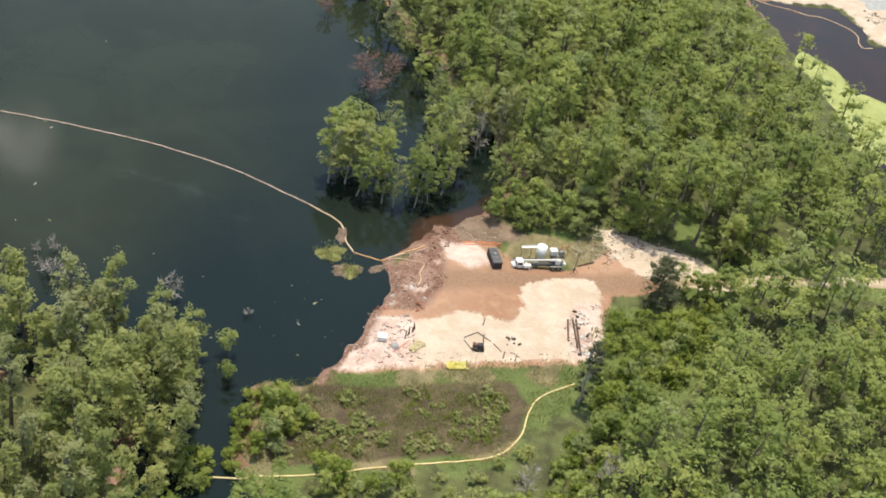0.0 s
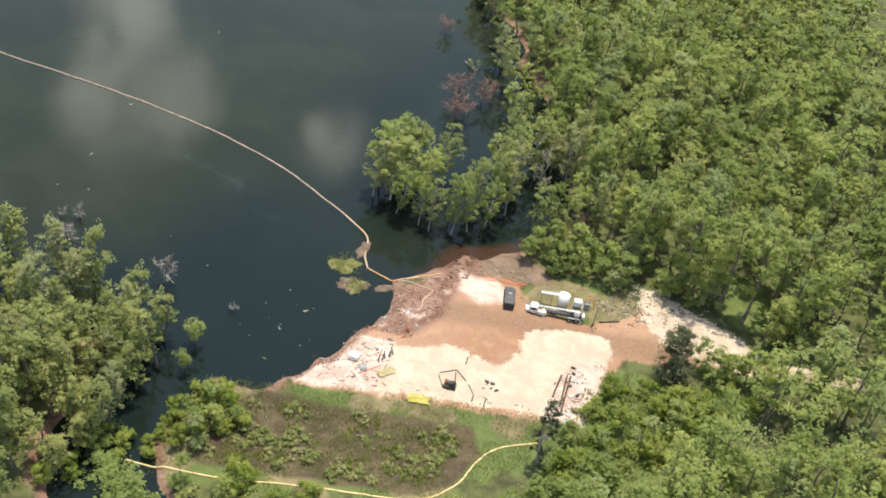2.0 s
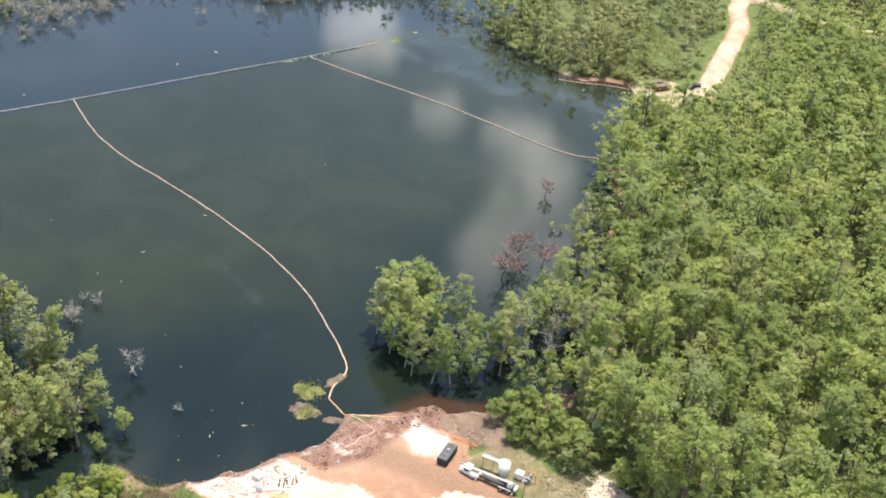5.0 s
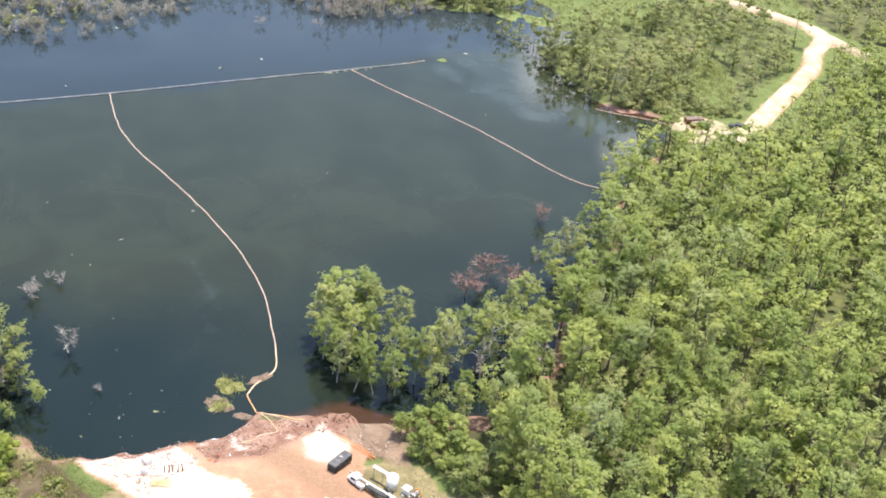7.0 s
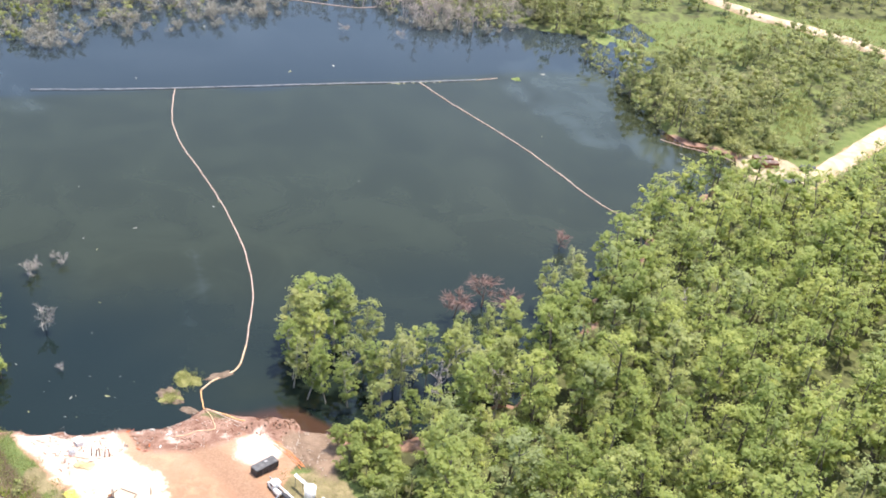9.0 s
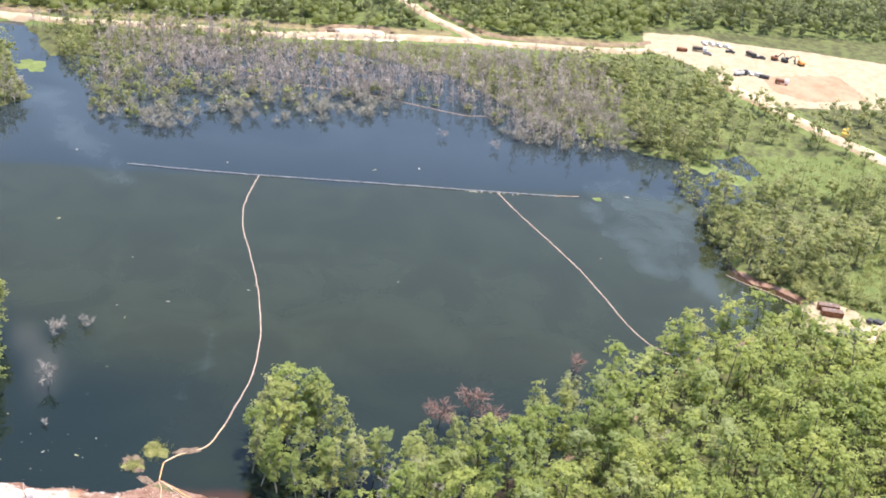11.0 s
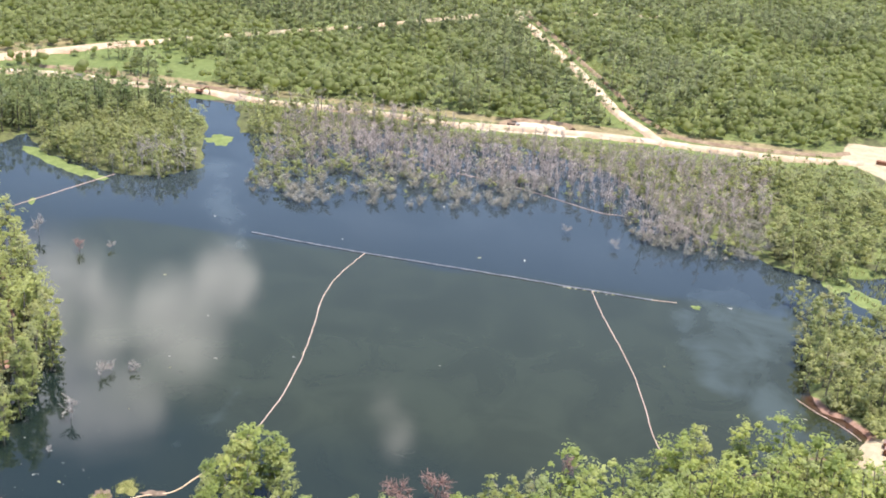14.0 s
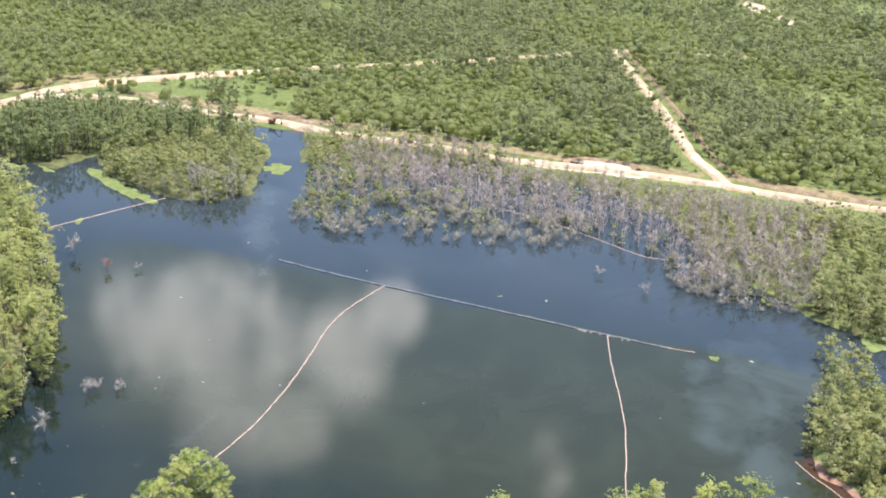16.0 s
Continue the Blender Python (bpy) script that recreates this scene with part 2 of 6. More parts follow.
def road_material(name="crushed_limestone", gain=1.0):
    m, g = material(name)
    at = g.n("ShaderNodeTexCoord").outputs["Object"]
    mid, fine = g.noise(at, 0.22, 5.0, 0.6, 0.5), g.noise(at, 2.0, 4.0, 0.6)
    tone = g.mix(g.step(mid, 0.36, 0.66), tuple(gain * c for c in (0.33, 0.25, 0.17)), tuple(gain * c for c in (0.47, 0.39, 0.29)))
    tone = g.mix(g.math("MULTIPLY", g.step(fine, 0.5, 0.75), 0.4), tone, (0.5, 0.38, 0.27))
    p = g.n("ShaderNodeBsdfPrincipled", i_Roughness=0.95, i_Specular_IOR_Level=0.2)
    g.link(tone, p.inputs["Base Color"])
    finish(g, p, height=fine, strength=0.5, distance=0.1)
    return m


def water_material():
    m, g = material("dark_swamp_water")
    at = g.n("ShaderNodeTexCoord").outputs["Object"]
    sheen = g.n("ShaderNodeAttribute", attribute_name="sheen").outputs["Fac"]
    murk = g.n("ShaderNodeAttribute", attribute_name="murk").outputs["Fac"]
    slick = g.noise(at, 0.018, 5.0, 0.55, 1.2)
    patch = g.noise(at, 0.06, 4.0, 0.6, 0.8)
    silt = g.n("ShaderNodeAttribute", attribute_name="silt").outputs["Fac"]
    ripple = g.noise(at, 1.6, 3.0, 0.5)
    east_west = g.n("ShaderNodeSeparateXYZ")
    g.link(at, east_west.inputs[0])
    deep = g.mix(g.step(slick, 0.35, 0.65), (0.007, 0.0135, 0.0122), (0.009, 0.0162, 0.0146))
    # low-sky reflection put into the base colour, paler and bluer towards the far west
    sky_tinted_water = g.mix(g.step(slick, 0.35, 0.65), (0.022, 0.032, 0.037), (0.03, 0.042, 0.049))
    deep = g.mix(g.step(g.math("ADD", east_west.outputs[0], g.math("MULTIPLY", slick, 70.0)), -85.0, -170.0), deep, sky_tinted_water)
    cloudy = g.mix(g.step(patch, 0.35, 0.65), (0.021, 0.0265, 0.0145), (0.0265, 0.0335, 0.019))
    deep = g.mix(g.step(g.math("ADD", silt, g.math("MULTIPLY", g.math("SUBTRACT", slick, 0.5), 0.35)), 0.3, 0.75), deep, cloudy)
    tone = g.mix(g.step(g.math("ADD", murk, g.math("MULTIPLY", g.math("SUBTRACT", patch, 0.5), 0.5)), 0.3, 0.8), deep, (0.05, 0.027, 0.018))
    # the film's brighter sheen is painted in as a paler blue-grey base colour
    film = g.step(g.math("ADD", sheen, g.math("MULTIPLY", g.math("SUBTRACT", patch, 0.5), 1.0)), 0.4, 0.9)
    tone = g.mix(g.math("MULTIPLY", film, 0.24), tone, (0.1, 0.135, 0.15))
    p = g.n("ShaderNodeBsdfPrincipled", i_IOR=1.345, i_Specular_IOR_Level=0.5)
    g.link(tone, p.inputs["Base Color"])
    g.link(g.math("ADD", g.step(slick, 0.4, 0.62, 0.025, 0.07), g.math("MULTIPLY", film, 0.05)), p.inputs["Roughness"])
    finish(g, p, height=ripple, strength=0.05, distance=0.1)
    return m


CLAY_TRACK = plain("pinkish_clay_track", (0.36, 0.24, 0.16), (0.56, 0.42, 0.3), 0.95, scale=0.25, relief=0.1)
EARTH = plain("bare_earth", (0.17, 0.115, 0.075), (0.31, 0.235, 0.155), 0.95, scale=0.4, relief=0.1)
GROUND = ground_material()
GRAVEL = road_material("crushed_limestone", 1.1)
PALE_GRAVEL = road_material("pale_limestone", 1.25)
WATER = water_material()

# ---------------------------------------------------------------- plan

LAKE = [(-30, 152), (-32, 141), (-36, 132.5), (-41, 128.5), (-40.5, 120), (-39, 113.5), (-36.5, 110.5), (-31, 108), (-32, 103), (-40, 98), (-50, 103), (-54, 112), (-60, 124), (-86, 112), (-118, 94), (-158, 54), (-176, 34),
        (-186, -30), (-205, -30), (-208, 0), (-211, 26), (-230, 31), (-215, 45), (-208, 66), (-204, 84), (-211, 98), (-218.5, 104), (-234, 97), (-254, 89.5), (-266, 84.5), (-276, 73), (-293, 52), (-294, 84), (-272, 94.5), (-258, 101), (-262, 112), (-284, 150), (-286, 200), (-270, 240),
        (-236, 258), (-210, 288), (-200, 303), (-196, 314), (-198, 324), (-190, 328), (-178, 318), (-172, 312), (-164, 307), (-150, 303), (-130, 302.5), (-123, 303), (-117, 310), (-111, 316), (-106, 313), (-100, 305), (-80, 280), (-66, 266), (-50, 248), (-36, 232), (-26, 222), (-17, 206),
        (-19.5, 193), (-23.2, 188), (-25, 184), (-29.5, 183.5), (-30, 178), (-29, 173), (-33, 168), (-30, 162)]
CANAL = [(8, 352), (32.5, 304), (47.5, 272), (54, 252), (80, 215), (100, 240), (70, 300), (66, 317), (60.5, 315), (57.2, 313), (55.4, 318), (53.3, 323), (49.8, 329.6), (47, 333.2), (42.4, 330), (33, 326.4), (26, 325.6), (16, 340), (14, 360)]
POOLS = [[(-207, 330), (-200, 312), (-190, 318), (-192, 332)], [(-180, 318), (-168, 312), (-165, 325), (-176, 330)], [(-150, 320), (-140, 316), (-138, 326), (-148, 330)]]
PAD = [(-30, 162), (-30, 153), (-31, 147), (-33, 138), (-31, 135.5), (-24, 139), (-13, 145), (-1, 151), (5, 155), (6, 163), (7, 170), (7.5, 175.5), (14, 178.8), (22, 184.5), (20, 188), (13, 188), (7, 188), (4, 188),
       (2.5, 184), (-1.5, 179.2), (-9.4, 177), (-14.2, 179), (-17, 182), (-23, 181), (-26, 174), (-31, 166)]
SCREE = [(-23.5, 180.5), (-24.6, 184), (-22.4, 188.5), (-18.4, 189), (-13.6, 187), (-10.2, 186.4), (-15.2, 181), (-17.5, 180.5), (-21, 178.2)]
DEBRIS = [(-3.4, 186.5), (-1.2, 180.5), (5, 180), (7, 188), (0, 190.5)]
WHITE = [(-23, 154), (-20, 155), (-18, 158), (-16, 159.5), (-13, 158.5), (-8, 160.5), (-7, 165), (-9, 170), (-5, 174), (-1, 177), (3, 177), (6, 174), (5, 163), (4, 155), (-13, 146), (-22, 141), (-27, 142), (-26, 150)]
PINK = [(-30, 152), (-24, 154), (-22, 148), (-20, 142), (-31, 136), (-33, 139), (-31, 147)]
PINK3 = [(1.5, 170), (0.5, 163), (3.5, 155.5), (8.5, 157), (7.5, 164), (5.5, 172)]
PINK2 = [(-25, 176), (-20, 179), (-16, 177), (-15, 173.5), (-18, 170.5), (-23, 171.5)]
MOUND = [(-29.2, 178.4), (-28.2, 173.6), (-25.8, 172.9), (-23.5, 175.3), (-22.1, 177.9), (-23.8, 181.6), (-27.2, 183.2), (-29.6, 183)]
SHORE_MUD = [(-31, 165), (-28, 175), (-23, 172), (-21, 164), (-23, 156), (-29, 154)]
MARSH = [(-33, 132), (-24, 135), (-12, 141), (-5, 145), (-2, 142), (-2, 135), (-6, 130), (-15, 125), (-23, 121), (-33, 116), (-36, 122)]
BERM = [(-42, 130), (-30, 137), (-13, 146), (3, 154), (8, 150), (2, 138), (-2, 129), (-14, 121), (-23, 116), (-36, 110), (-40, 112)]
SITE = [(-334, 326), (-337, 342), (-330, 364), (-322, 400), (-312, 430), (-262, 420), (-256, 380), (-254, 360), (-262, 352), (-277, 344), (-297, 337), (-312, 322)]
NORTH_SAND = [(2.5, 186.5), (6, 182), (11, 181.2), (16, 182.8), (23, 183), (31, 187), (28, 191.5), (21, 195), (12, 195), (4, 197), (-1, 195)]
GLADE = [(16, 199.5), (15.5, 206), (17.5, 210), (20, 206), (21.5, 200), (21, 197.5)]
SITE_CLAY = [(-289, 363), (-292, 380), (-296, 396), (-268, 398), (-262, 372), (-272, 362)]
FAR_SAND = [(-700, 200), (-690, 212), (-660, 230), (-636, 246), (-630, 238), (-655, 218), (-684, 198)]
TURNOUT = [(-303, 193), (-313, 196), (-313, 216), (-303, 218)]
EAST_PAD = [(-110, 314), (-111, 322), (-107, 329), (-100, 330), (-92, 325), (-92, 317), (-100, 311)]
BANK = [(24, 327.6), (33, 328.2), (42, 332), (47, 335.4), (51.4, 331), (55, 324), (58.2, 315.4), (64, 318), (90, 325), (60, 370), (20, 372)]
ROAD_A = [(-262, -48), (-278, -40), (-292, -20), (-299, 10), (-297, 35), (-299, 66), (-298, 83), (-296, 99), (-298, 118), (-299, 147), (-297, 172), (-301, 191), (-305, 217), (-307, 241), (-307, 253), (-306, 278), (-307, 311), (-312, 330)]
ROAD_B = [(-306, 255), (-322, 246), (-339, 235), (-375, 220), (-420, 199), (-470, 176), (-500, 161)]
ROAD_C = [(-250, -60), (-264, -46), (-293, -40), (-313, -30), (-345, -2), (-362, 15)]
ROAD_F = [(-362, 15), (-385, 38), (-430, 92), (-462, 124), (-500, 161), (-515, 200), (-528, 240)]
ROAD_D = [(-280, 342), (-262, 350), (-235, 364), (-210, 378), (-190, 394), (-172, 404), (-150, 409), (-138, 394), (-128, 384), (-112.5, 358.5), (-102, 340.5), (-93, 324)]
ROAD_E = [(-150, 409), (-120, 412), (-80, 430)]
ROAD_P = [(17, 184.6), (23, 187.2), (38, 194.5), (57, 203), (90, 218)]
ROADS = [(ROAD_A, 3.6), (ROAD_B, 3.6), (ROAD_C, 6.5), (ROAD_D, 4.4), (ROAD_E, 3.5), (ROAD_P, 0.5), (ROAD_F, 0.3)]


def smooth_line(points, step=2.0, closed=False):
    """A Catmull-Rom line through the points, at even steps."""
    p = np.array(points, float)
    ext = np.vstack([p[-1:], p, p[:2]]) if closed else np.vstack([2 * p[0] - p[1], p, 2 * p[-1] - p[-2]])
    out = []
    for i in range(len(ext) - 3):
        a, b, c, d = ext[i:i + 4]
        k = max(2, int(np.linalg.norm(c - b) / (step * 0.25)))
        u = np.linspace(0, 1, k, endpoint=False)[:, None]
        out.append(0.5 * (2 * b + (c - a) * u + (2 * a - 5 * b + 4 * c - d) * u ** 2 + (3 * b - a - 3 * c + d) * u ** 3))
    if not closed:
        out.append(p[-1:])
    q = np.vstack(out)
    along = np.concatenate([[0], np.cumsum(np.linalg.norm(np.diff(q, axis=0), axis=1))])
    s = np.linspace(0, along[-1], max(3, int(along[-1] / step) + 1))
    return np.stack([np.interp(s, along, q[:, k]) for k in range(q.shape[1])], 1)


def line_distance(x, y, line, closed=False):
    p = np.array(line, float)[:, :2]
    if closed:
        p = np.vstack([p, p[:1]])
    best = np.full(x.shape, 1e9)
    for a, b in zip(p[:-1], p[1:]):
        d = b - a
        u = np.clip(((x - a[0]) * d[0] + (y - a[1]) * d[1]) / (d @ d + 1e-9), 0, 1)
        best = np.minimum(best, (x - a[0] - u * d[0]) ** 2 + (y - a[1] - u * d[1]) ** 2)
    return np.sqrt(best)


def inside(x, y, ring):
    p = np.array(ring, float)
    hit = np.zeros(x.shape, bool)
    for a, b in zip(p, np.roll(p, -1, axis=0)):
        cross = (a[1] > y) != (b[1] > y)
        with np.errstate(divide="ignore", invalid="ignore"):
            hit ^= cross & (x < (b[0] - a[0]) * (y - a[1]) / (b[1] - a[1] + 1e-12) + a[0])
    return hit


def depth_in(x, y, ring):
    """Metres inside the ring; negative outside it."""
    d = line_distance(x, y, ring, True)
    return np.where(inside(x, y, ring), d, -d)


def waves(x, y, scale, seed=0):
    """Smooth value noise on the plane, about -1 to 1."""
    def lattice(i, j):
        h = np.sin(i * 127.1 + j * 311.7 + seed * 74.7) * 43758.5453
        return (h - np.floor(h)) * 2 - 1
    u, v = x / scale, y / scale
    i, j = np.floor(u), np.floor(v)
    f, g = u - i, v - j
    f, g = f * f * (3 - 2 * f), g * g * (3 - 2 * g)
    return (lattice(i, j) * (1 - f) + lattice(i + 1, j) * f) * (1 - g) + (lattice(i, j + 1) * (1 - f) + lattice(i + 1, j + 1) * f) * g


def ramp(v, lo, hi):
    u = np.clip((v - lo) / (hi - lo), 0, 1)
    return u * u * (3 - 2 * u)


ROAD_LINES = [(smooth_line(line, 2.5), width) for line, width in ROADS]


def road_distance(x, y):
    best = np.full(x.shape, 1e9)
    for line, width in ROAD_LINES:
        best = np.minimum(best, line_distance(x, y, line[::3] if len(line) > 40 else line, False) - width / 2)
    return best


def water_depth(x, y):
    wet = np.maximum(depth_in(x, y, LAKE), depth_in(x, y, CANAL))
    for pool in POOLS:
        wet = np.maximum(wet, depth_in(x, y, pool))
    return wet + waves(x, y, 9, 3) * 1.6 + waves(x, y, 3.7, 5) * 1.1 + waves(x, y, 2.0, 9) * 0.6


def height(x, y):
    """The ground's height; the water lies at 0."""
    wet = water_depth(x, y)
    z = 0.85 + 0.3 * waves(x, y, 14, 1) + 0.12 * waves(x, y, 4, 2)
    z = z + 0.9 * ramp(-wet, 25, 160) * (1 + 0.4 * waves(x, y, 60, 8))
    pad = depth_in(x, y, PAD)
    z = z + ramp(pad, -1.0, 5.0) * (0.55 + 0.08 * waves(x, y, 5, 4))
    z = z + 1.1 * ramp(depth_in(x, y, MOUND), -1, 3)
    berm = line_distance(x, y, [(-41, 129), (-30, 136), (-13, 145), (2, 153)])
    z = z + 0.7 * ramp(-berm, -3.0, -0.5)
    z = z - 0.55 * ramp(depth_in(x, y, MARSH), -1, 3)
    return z * ramp(-wet, -0.6, 2.2) - 1.4 * ramp(wet, -0.4, 3.5)


def height_at(x, y):
    return float(height(np.array([float(x)]), np.array([float(y)]))[0])


def grid_mesh(name, xs, ys, z):
    nx, ny = len(xs), len(ys)
    gx, gy = np.meshgrid(xs, ys)
    co = np.stack([gx, gy, z(gx, gy) if callable(z) else np.full(gx.shape, z)], -1).reshape(-1, 3)
    i = np.arange(nx * ny).reshape(ny, nx)
    quads = np.stack([i[:-1, :-1], i[:-1, 1:], i[1:, 1:], i[1:, :-1]], -1).reshape(-1, 4)
    return quick_mesh(name, co, quads), gx.ravel(), gy.ravel()


def quick_mesh(name, co, faces, smooth=True, tint=None):
    """A mesh from arrays of corners and of faces that all have as many corners."""
    me = bpy.data.meshes.new(name)
    co, faces = np.asarray(co, np.float32), np.asarray(faces, np.int32)
    k = faces.shape[1]
    me.vertices.add(len(co))
    me.vertices.foreach_set("co", co.ravel())
    me.loops.add(faces.size)
    me.loops.foreach_set("vertex_index", faces.ravel())
    me.polygons.add(len(faces))
    me.polygons.foreach_set("loop_start", np.arange(0, faces.size, k, dtype=np.int32))
    me.polygons.foreach_set("use_smooth", np.full(len(faces), smooth))
    me.update(calc_edges=True)
    if tint is not None:
        a = me.attributes.new("tint", "FLOAT", "POINT")
        a.data.foreach_set("value", np.asarray(tint, np.float32))
    return me


def soft_mask(d, width=5.0):
    return np.clip(0.5 + d / width, 0, 1)


# ---------------------------------------------------------------- ground, water, roads
far = np.array([1.0, 1.6, 2.6, 4.2, 6.5, 9.0])
xs = np.unique(np.concatenate([-900 - 380 * far, np.arange(-900, -330, 8), np.arange(-330, -60, 2.4), np.arange(-60, 36, 1.0), np.arange(40, 110, 3.0), 110 + 380 * far]))
ys = np.unique(np.concatenate([-300 - 380 * far, np.arange(-300, 0, 8), np.arange(0, 100, 3.0), np.arange(100, 210, 1.0), np.arange(210, 440, 2.4), np.arange(440, 560, 8), 560 + 380 * far]))
me, gx, gy = grid_mesh("ground", xs, ys, height)
sand = np.maximum.reduce([depth_in(gx, gy, WHITE), depth_in(gx, gy, BANK) + 1, depth_in(gx, gy, NORTH_SAND) + 1.6 * waves(gx, gy, 4.5, 77) - 1.6, depth_in(gx, gy, TURNOUT), depth_in(gx, gy, FAR_SAND),
                          1.5 - line_distance(gx, gy, [(-300, 183), (-303, 200), (-305, 220)]) + 3.0])
rd = road_distance(gx, gy)
clay = np.maximum.reduce([depth_in(gx, gy, PAD), depth_in(gx, gy, SITE_CLAY), 1.0 - rd])
FOREST = [(-309, 60), (-310, 130), (-318, 250), (-322, 320), (-345, 330), (-345, 450), (-560, 520), (-860, 420), (-900, 150), (-700, -40), (-520, -280), (-420, -210), (-300, -90), (-268, -58), (-300, -32), (-300, 0)]
clearings = [[(-303, -5), (-305, 60), (-318, 66), (-345, 58), (-352, 25), (-340, 2), (-318, -22)], [(-215, 315), (-205, 335), (-212, 372), (-196, 384), (-172, 352), (-188, 318)], [(-152, 362), (-147, 352), (-128, 337), (-113, 325), (-106, 326), (-106, 336), (-124, 350)],
             [(-206, 393), (-202, 426), (-170, 424), (-160, 416), (-174, 406), (-189, 396)], [(-420, 212), (-400, 212), (-378, 232), (-398, 240)], [(-463, 258), (-468, 287), (-448, 291), (-439, 263)], [(-500, 168), (-520, 165), (-520, 182), (-505, 184)],
             [(4, 150), (7, 172), (20, 178), (30, 181), (29, 168), (22, 152), (11, 141)], [(-14.6, 178), (-15, 183), (-9, 190), (-3.3, 190), (4, 190), (2, 184), (-1.2, 179), (-9.4, 176)], [(24, 215), (32, 222), (28, 232), (20, 226)],
             [(-540, -32), (-520, -30), (-508, -8), (-530, -4)], [(-720, 270), (-690, 268), (-684, 300), (-716, 304)], [(-402, 224), (-384, 222), (-376, 236), (-392, 242)]]
grass = np.maximum.reduce([depth_in(gx, gy, ring) for ring in clearings] + [depth_in(gx, gy, GLADE) + 2.0, np.minimum(depth_in(gx, gy, FOREST) * 0.2, 0.3), np.minimum(depth_in(gx, gy, BERM), 2.0) + 1.5 * waves(gx, gy, 4.0, 62), 4.5 - np.abs(rd - 2.0) - 1.5,
                          np.minimum(depth_in(gx, gy, [(-215, 265), (-110, 300), (-100, 330), (-150, 410), (-190, 400), (-250, 360), (-300, 330), (-300, 270)]) * 0.3, -0.1),
                          np.minimum(depth_in(gx, gy, [(-225, -40), (-225, 40), (-210, 75), (-212, 92), (-240, 90), (-292, 80), (-292, -20)]) * 0.3, -0.3)])
dry = np.maximum(3.2 - line_distance(gx, gy, [(-318, 255), (-318, 320)]), 4.0 - line_distance(gx, gy, [(-311, 65), (-309, 120), (-312, 200), (-316, 240)]))
dry = np.maximum(dry, 6.0 - line_distance(gx, gy, [(-285, -58), (-305, -52), (-328, -36), (-350, -18)]))
dry = np.maximum(dry, np.minimum(depth_in(gx, gy, BERM), 2.0) + 3.5 * waves(gx, gy, 5.0, 63) - 2.2)
dry = np.maximum(dry, 4.0 - line_distance(gx, gy, [(-309, 0), (-311, 40), (-309, 70)]))
dry = np.maximum(dry, depth_in(gx, gy, DEBRIS) + 0.8)
dry = np.maximum(dry, np.minimum(depth_in(gx, gy, clearings[8]), 1.5) + 2.0 * waves(gx, gy, 3.0, 64) - 1.2)
mud = np.maximum.reduce([depth_in(gx, gy, MOUND) + 1.0, depth_in(gx, gy, SHORE_MUD) * 0.7, 2.2 - np.abs(water_depth(gx, gy) - 0.5) - 9.0 * (gx < -128) - 9.0 * (gx > 28), 2.0 - line_distance(gx, gy, [(-29, 183), (-25.5, 183.5), (-23.5, 188), (-20, 193), (-16, 202)])])
me.attributes.new("zones_a", "FLOAT_COLOR", "POINT").data.foreach_set("color", np.stack([soft_mask(sand), soft_mask(clay), soft_mask(grass, 7.0), soft_mask(depth_in(gx, gy, SCREE), 4.0)], 1).astype(np.float32).ravel())
me.attributes.new("zones_b", "FLOAT_COLOR", "POINT").data.foreach_set("color", np.stack([soft_mask(mud, 4.0), soft_mask(dry), soft_mask(depth_in(gx, gy, MARSH) + 1.0), soft_mask(np.maximum.reduce([np.minimum(np.maximum.reduce([depth_in(gx, gy, PINK), depth_in(gx, gy, PINK3), depth_in(gx, gy, PINK2) - 0.2]), -water_depth(gx, gy) - 1.2), np.minimum(depth_in(gx, gy, SHORE_MUD), 1.5) + 2.2 * waves(gx, gy, 2.4, 61) - 2.9]))], 1).astype(np.float32).ravel())
me.attributes.new("churned", "FLOAT", "POINT").data.foreach_set("value", soft_mask(2.6 - line_distance(gx, gy, [(-26, 163), (-19, 167), (-12, 170.8), (-3.4, 174.2), (4, 177), (11, 180.6), (18, 184.5)]), 5.0).astype(np.float32))
me.attributes.new("yard", "FLOAT", "POINT").data.foreach_set("value", soft_mask(np.maximum(np.minimum(depth_in(gx, gy, SITE), -depth_in(gx, gy, SITE_CLAY)), np.maximum(depth_in(gx, gy, EAST_PAD), depth_in(gx, gy, TURNOUT)))).astype(np.float32))
ground = tagged(new("ground", me), "wooded swamp ground with grass clearings and bare clay", "ground", kind="structure")
me.materials.append(GROUND)

me, gx, gy = grid_mesh("water", np.arange(-340, 125, 4.0), np.arange(-60, 400, 4.0), 0.0)
film = 0.8 * (1 - line_distance(gx + 5 * waves(gx, gy, 14, 65), gy + 5 * waves(gx, gy, 14, 66), [(-166, 272), (-150, 276), (-128, 283), (-112, 292), (-98, 295)]) / 10.0)
film = np.maximum(film, 0.75 * (1 - line_distance(gx, gy, [(-164, 140), (-176, 132), (-190, 122), (-205, 116), (-225, 106)]) / 17.0))
film = np.maximum(film, 0.6 * (1 - line_distance(gx, gy, [(-60, 168), (-72, 172), (-84, 172)]) / 8.0))
murk = np.maximum(ramp(-depth_in(gx, gy, LAKE), -5, 1), 0) * ramp(-line_distance(gx, gy, [(-118, 308), (-30, 183), (-24, 184), (-20, 195)]), -25, -3)
murk = np.maximum(murk, 0.6 * ramp(depth_in(gx, gy, CANAL), -9, -5))
SLICK = [(-166, 264), (-150, 268), (-137, 273), (-122, 279), (-112, 284), (-101, 293), (-98, 302), (-112, 312), (-124, 301), (-150, 301), (-165, 305), (-182, 298), (-188, 285), (-178, 268)]
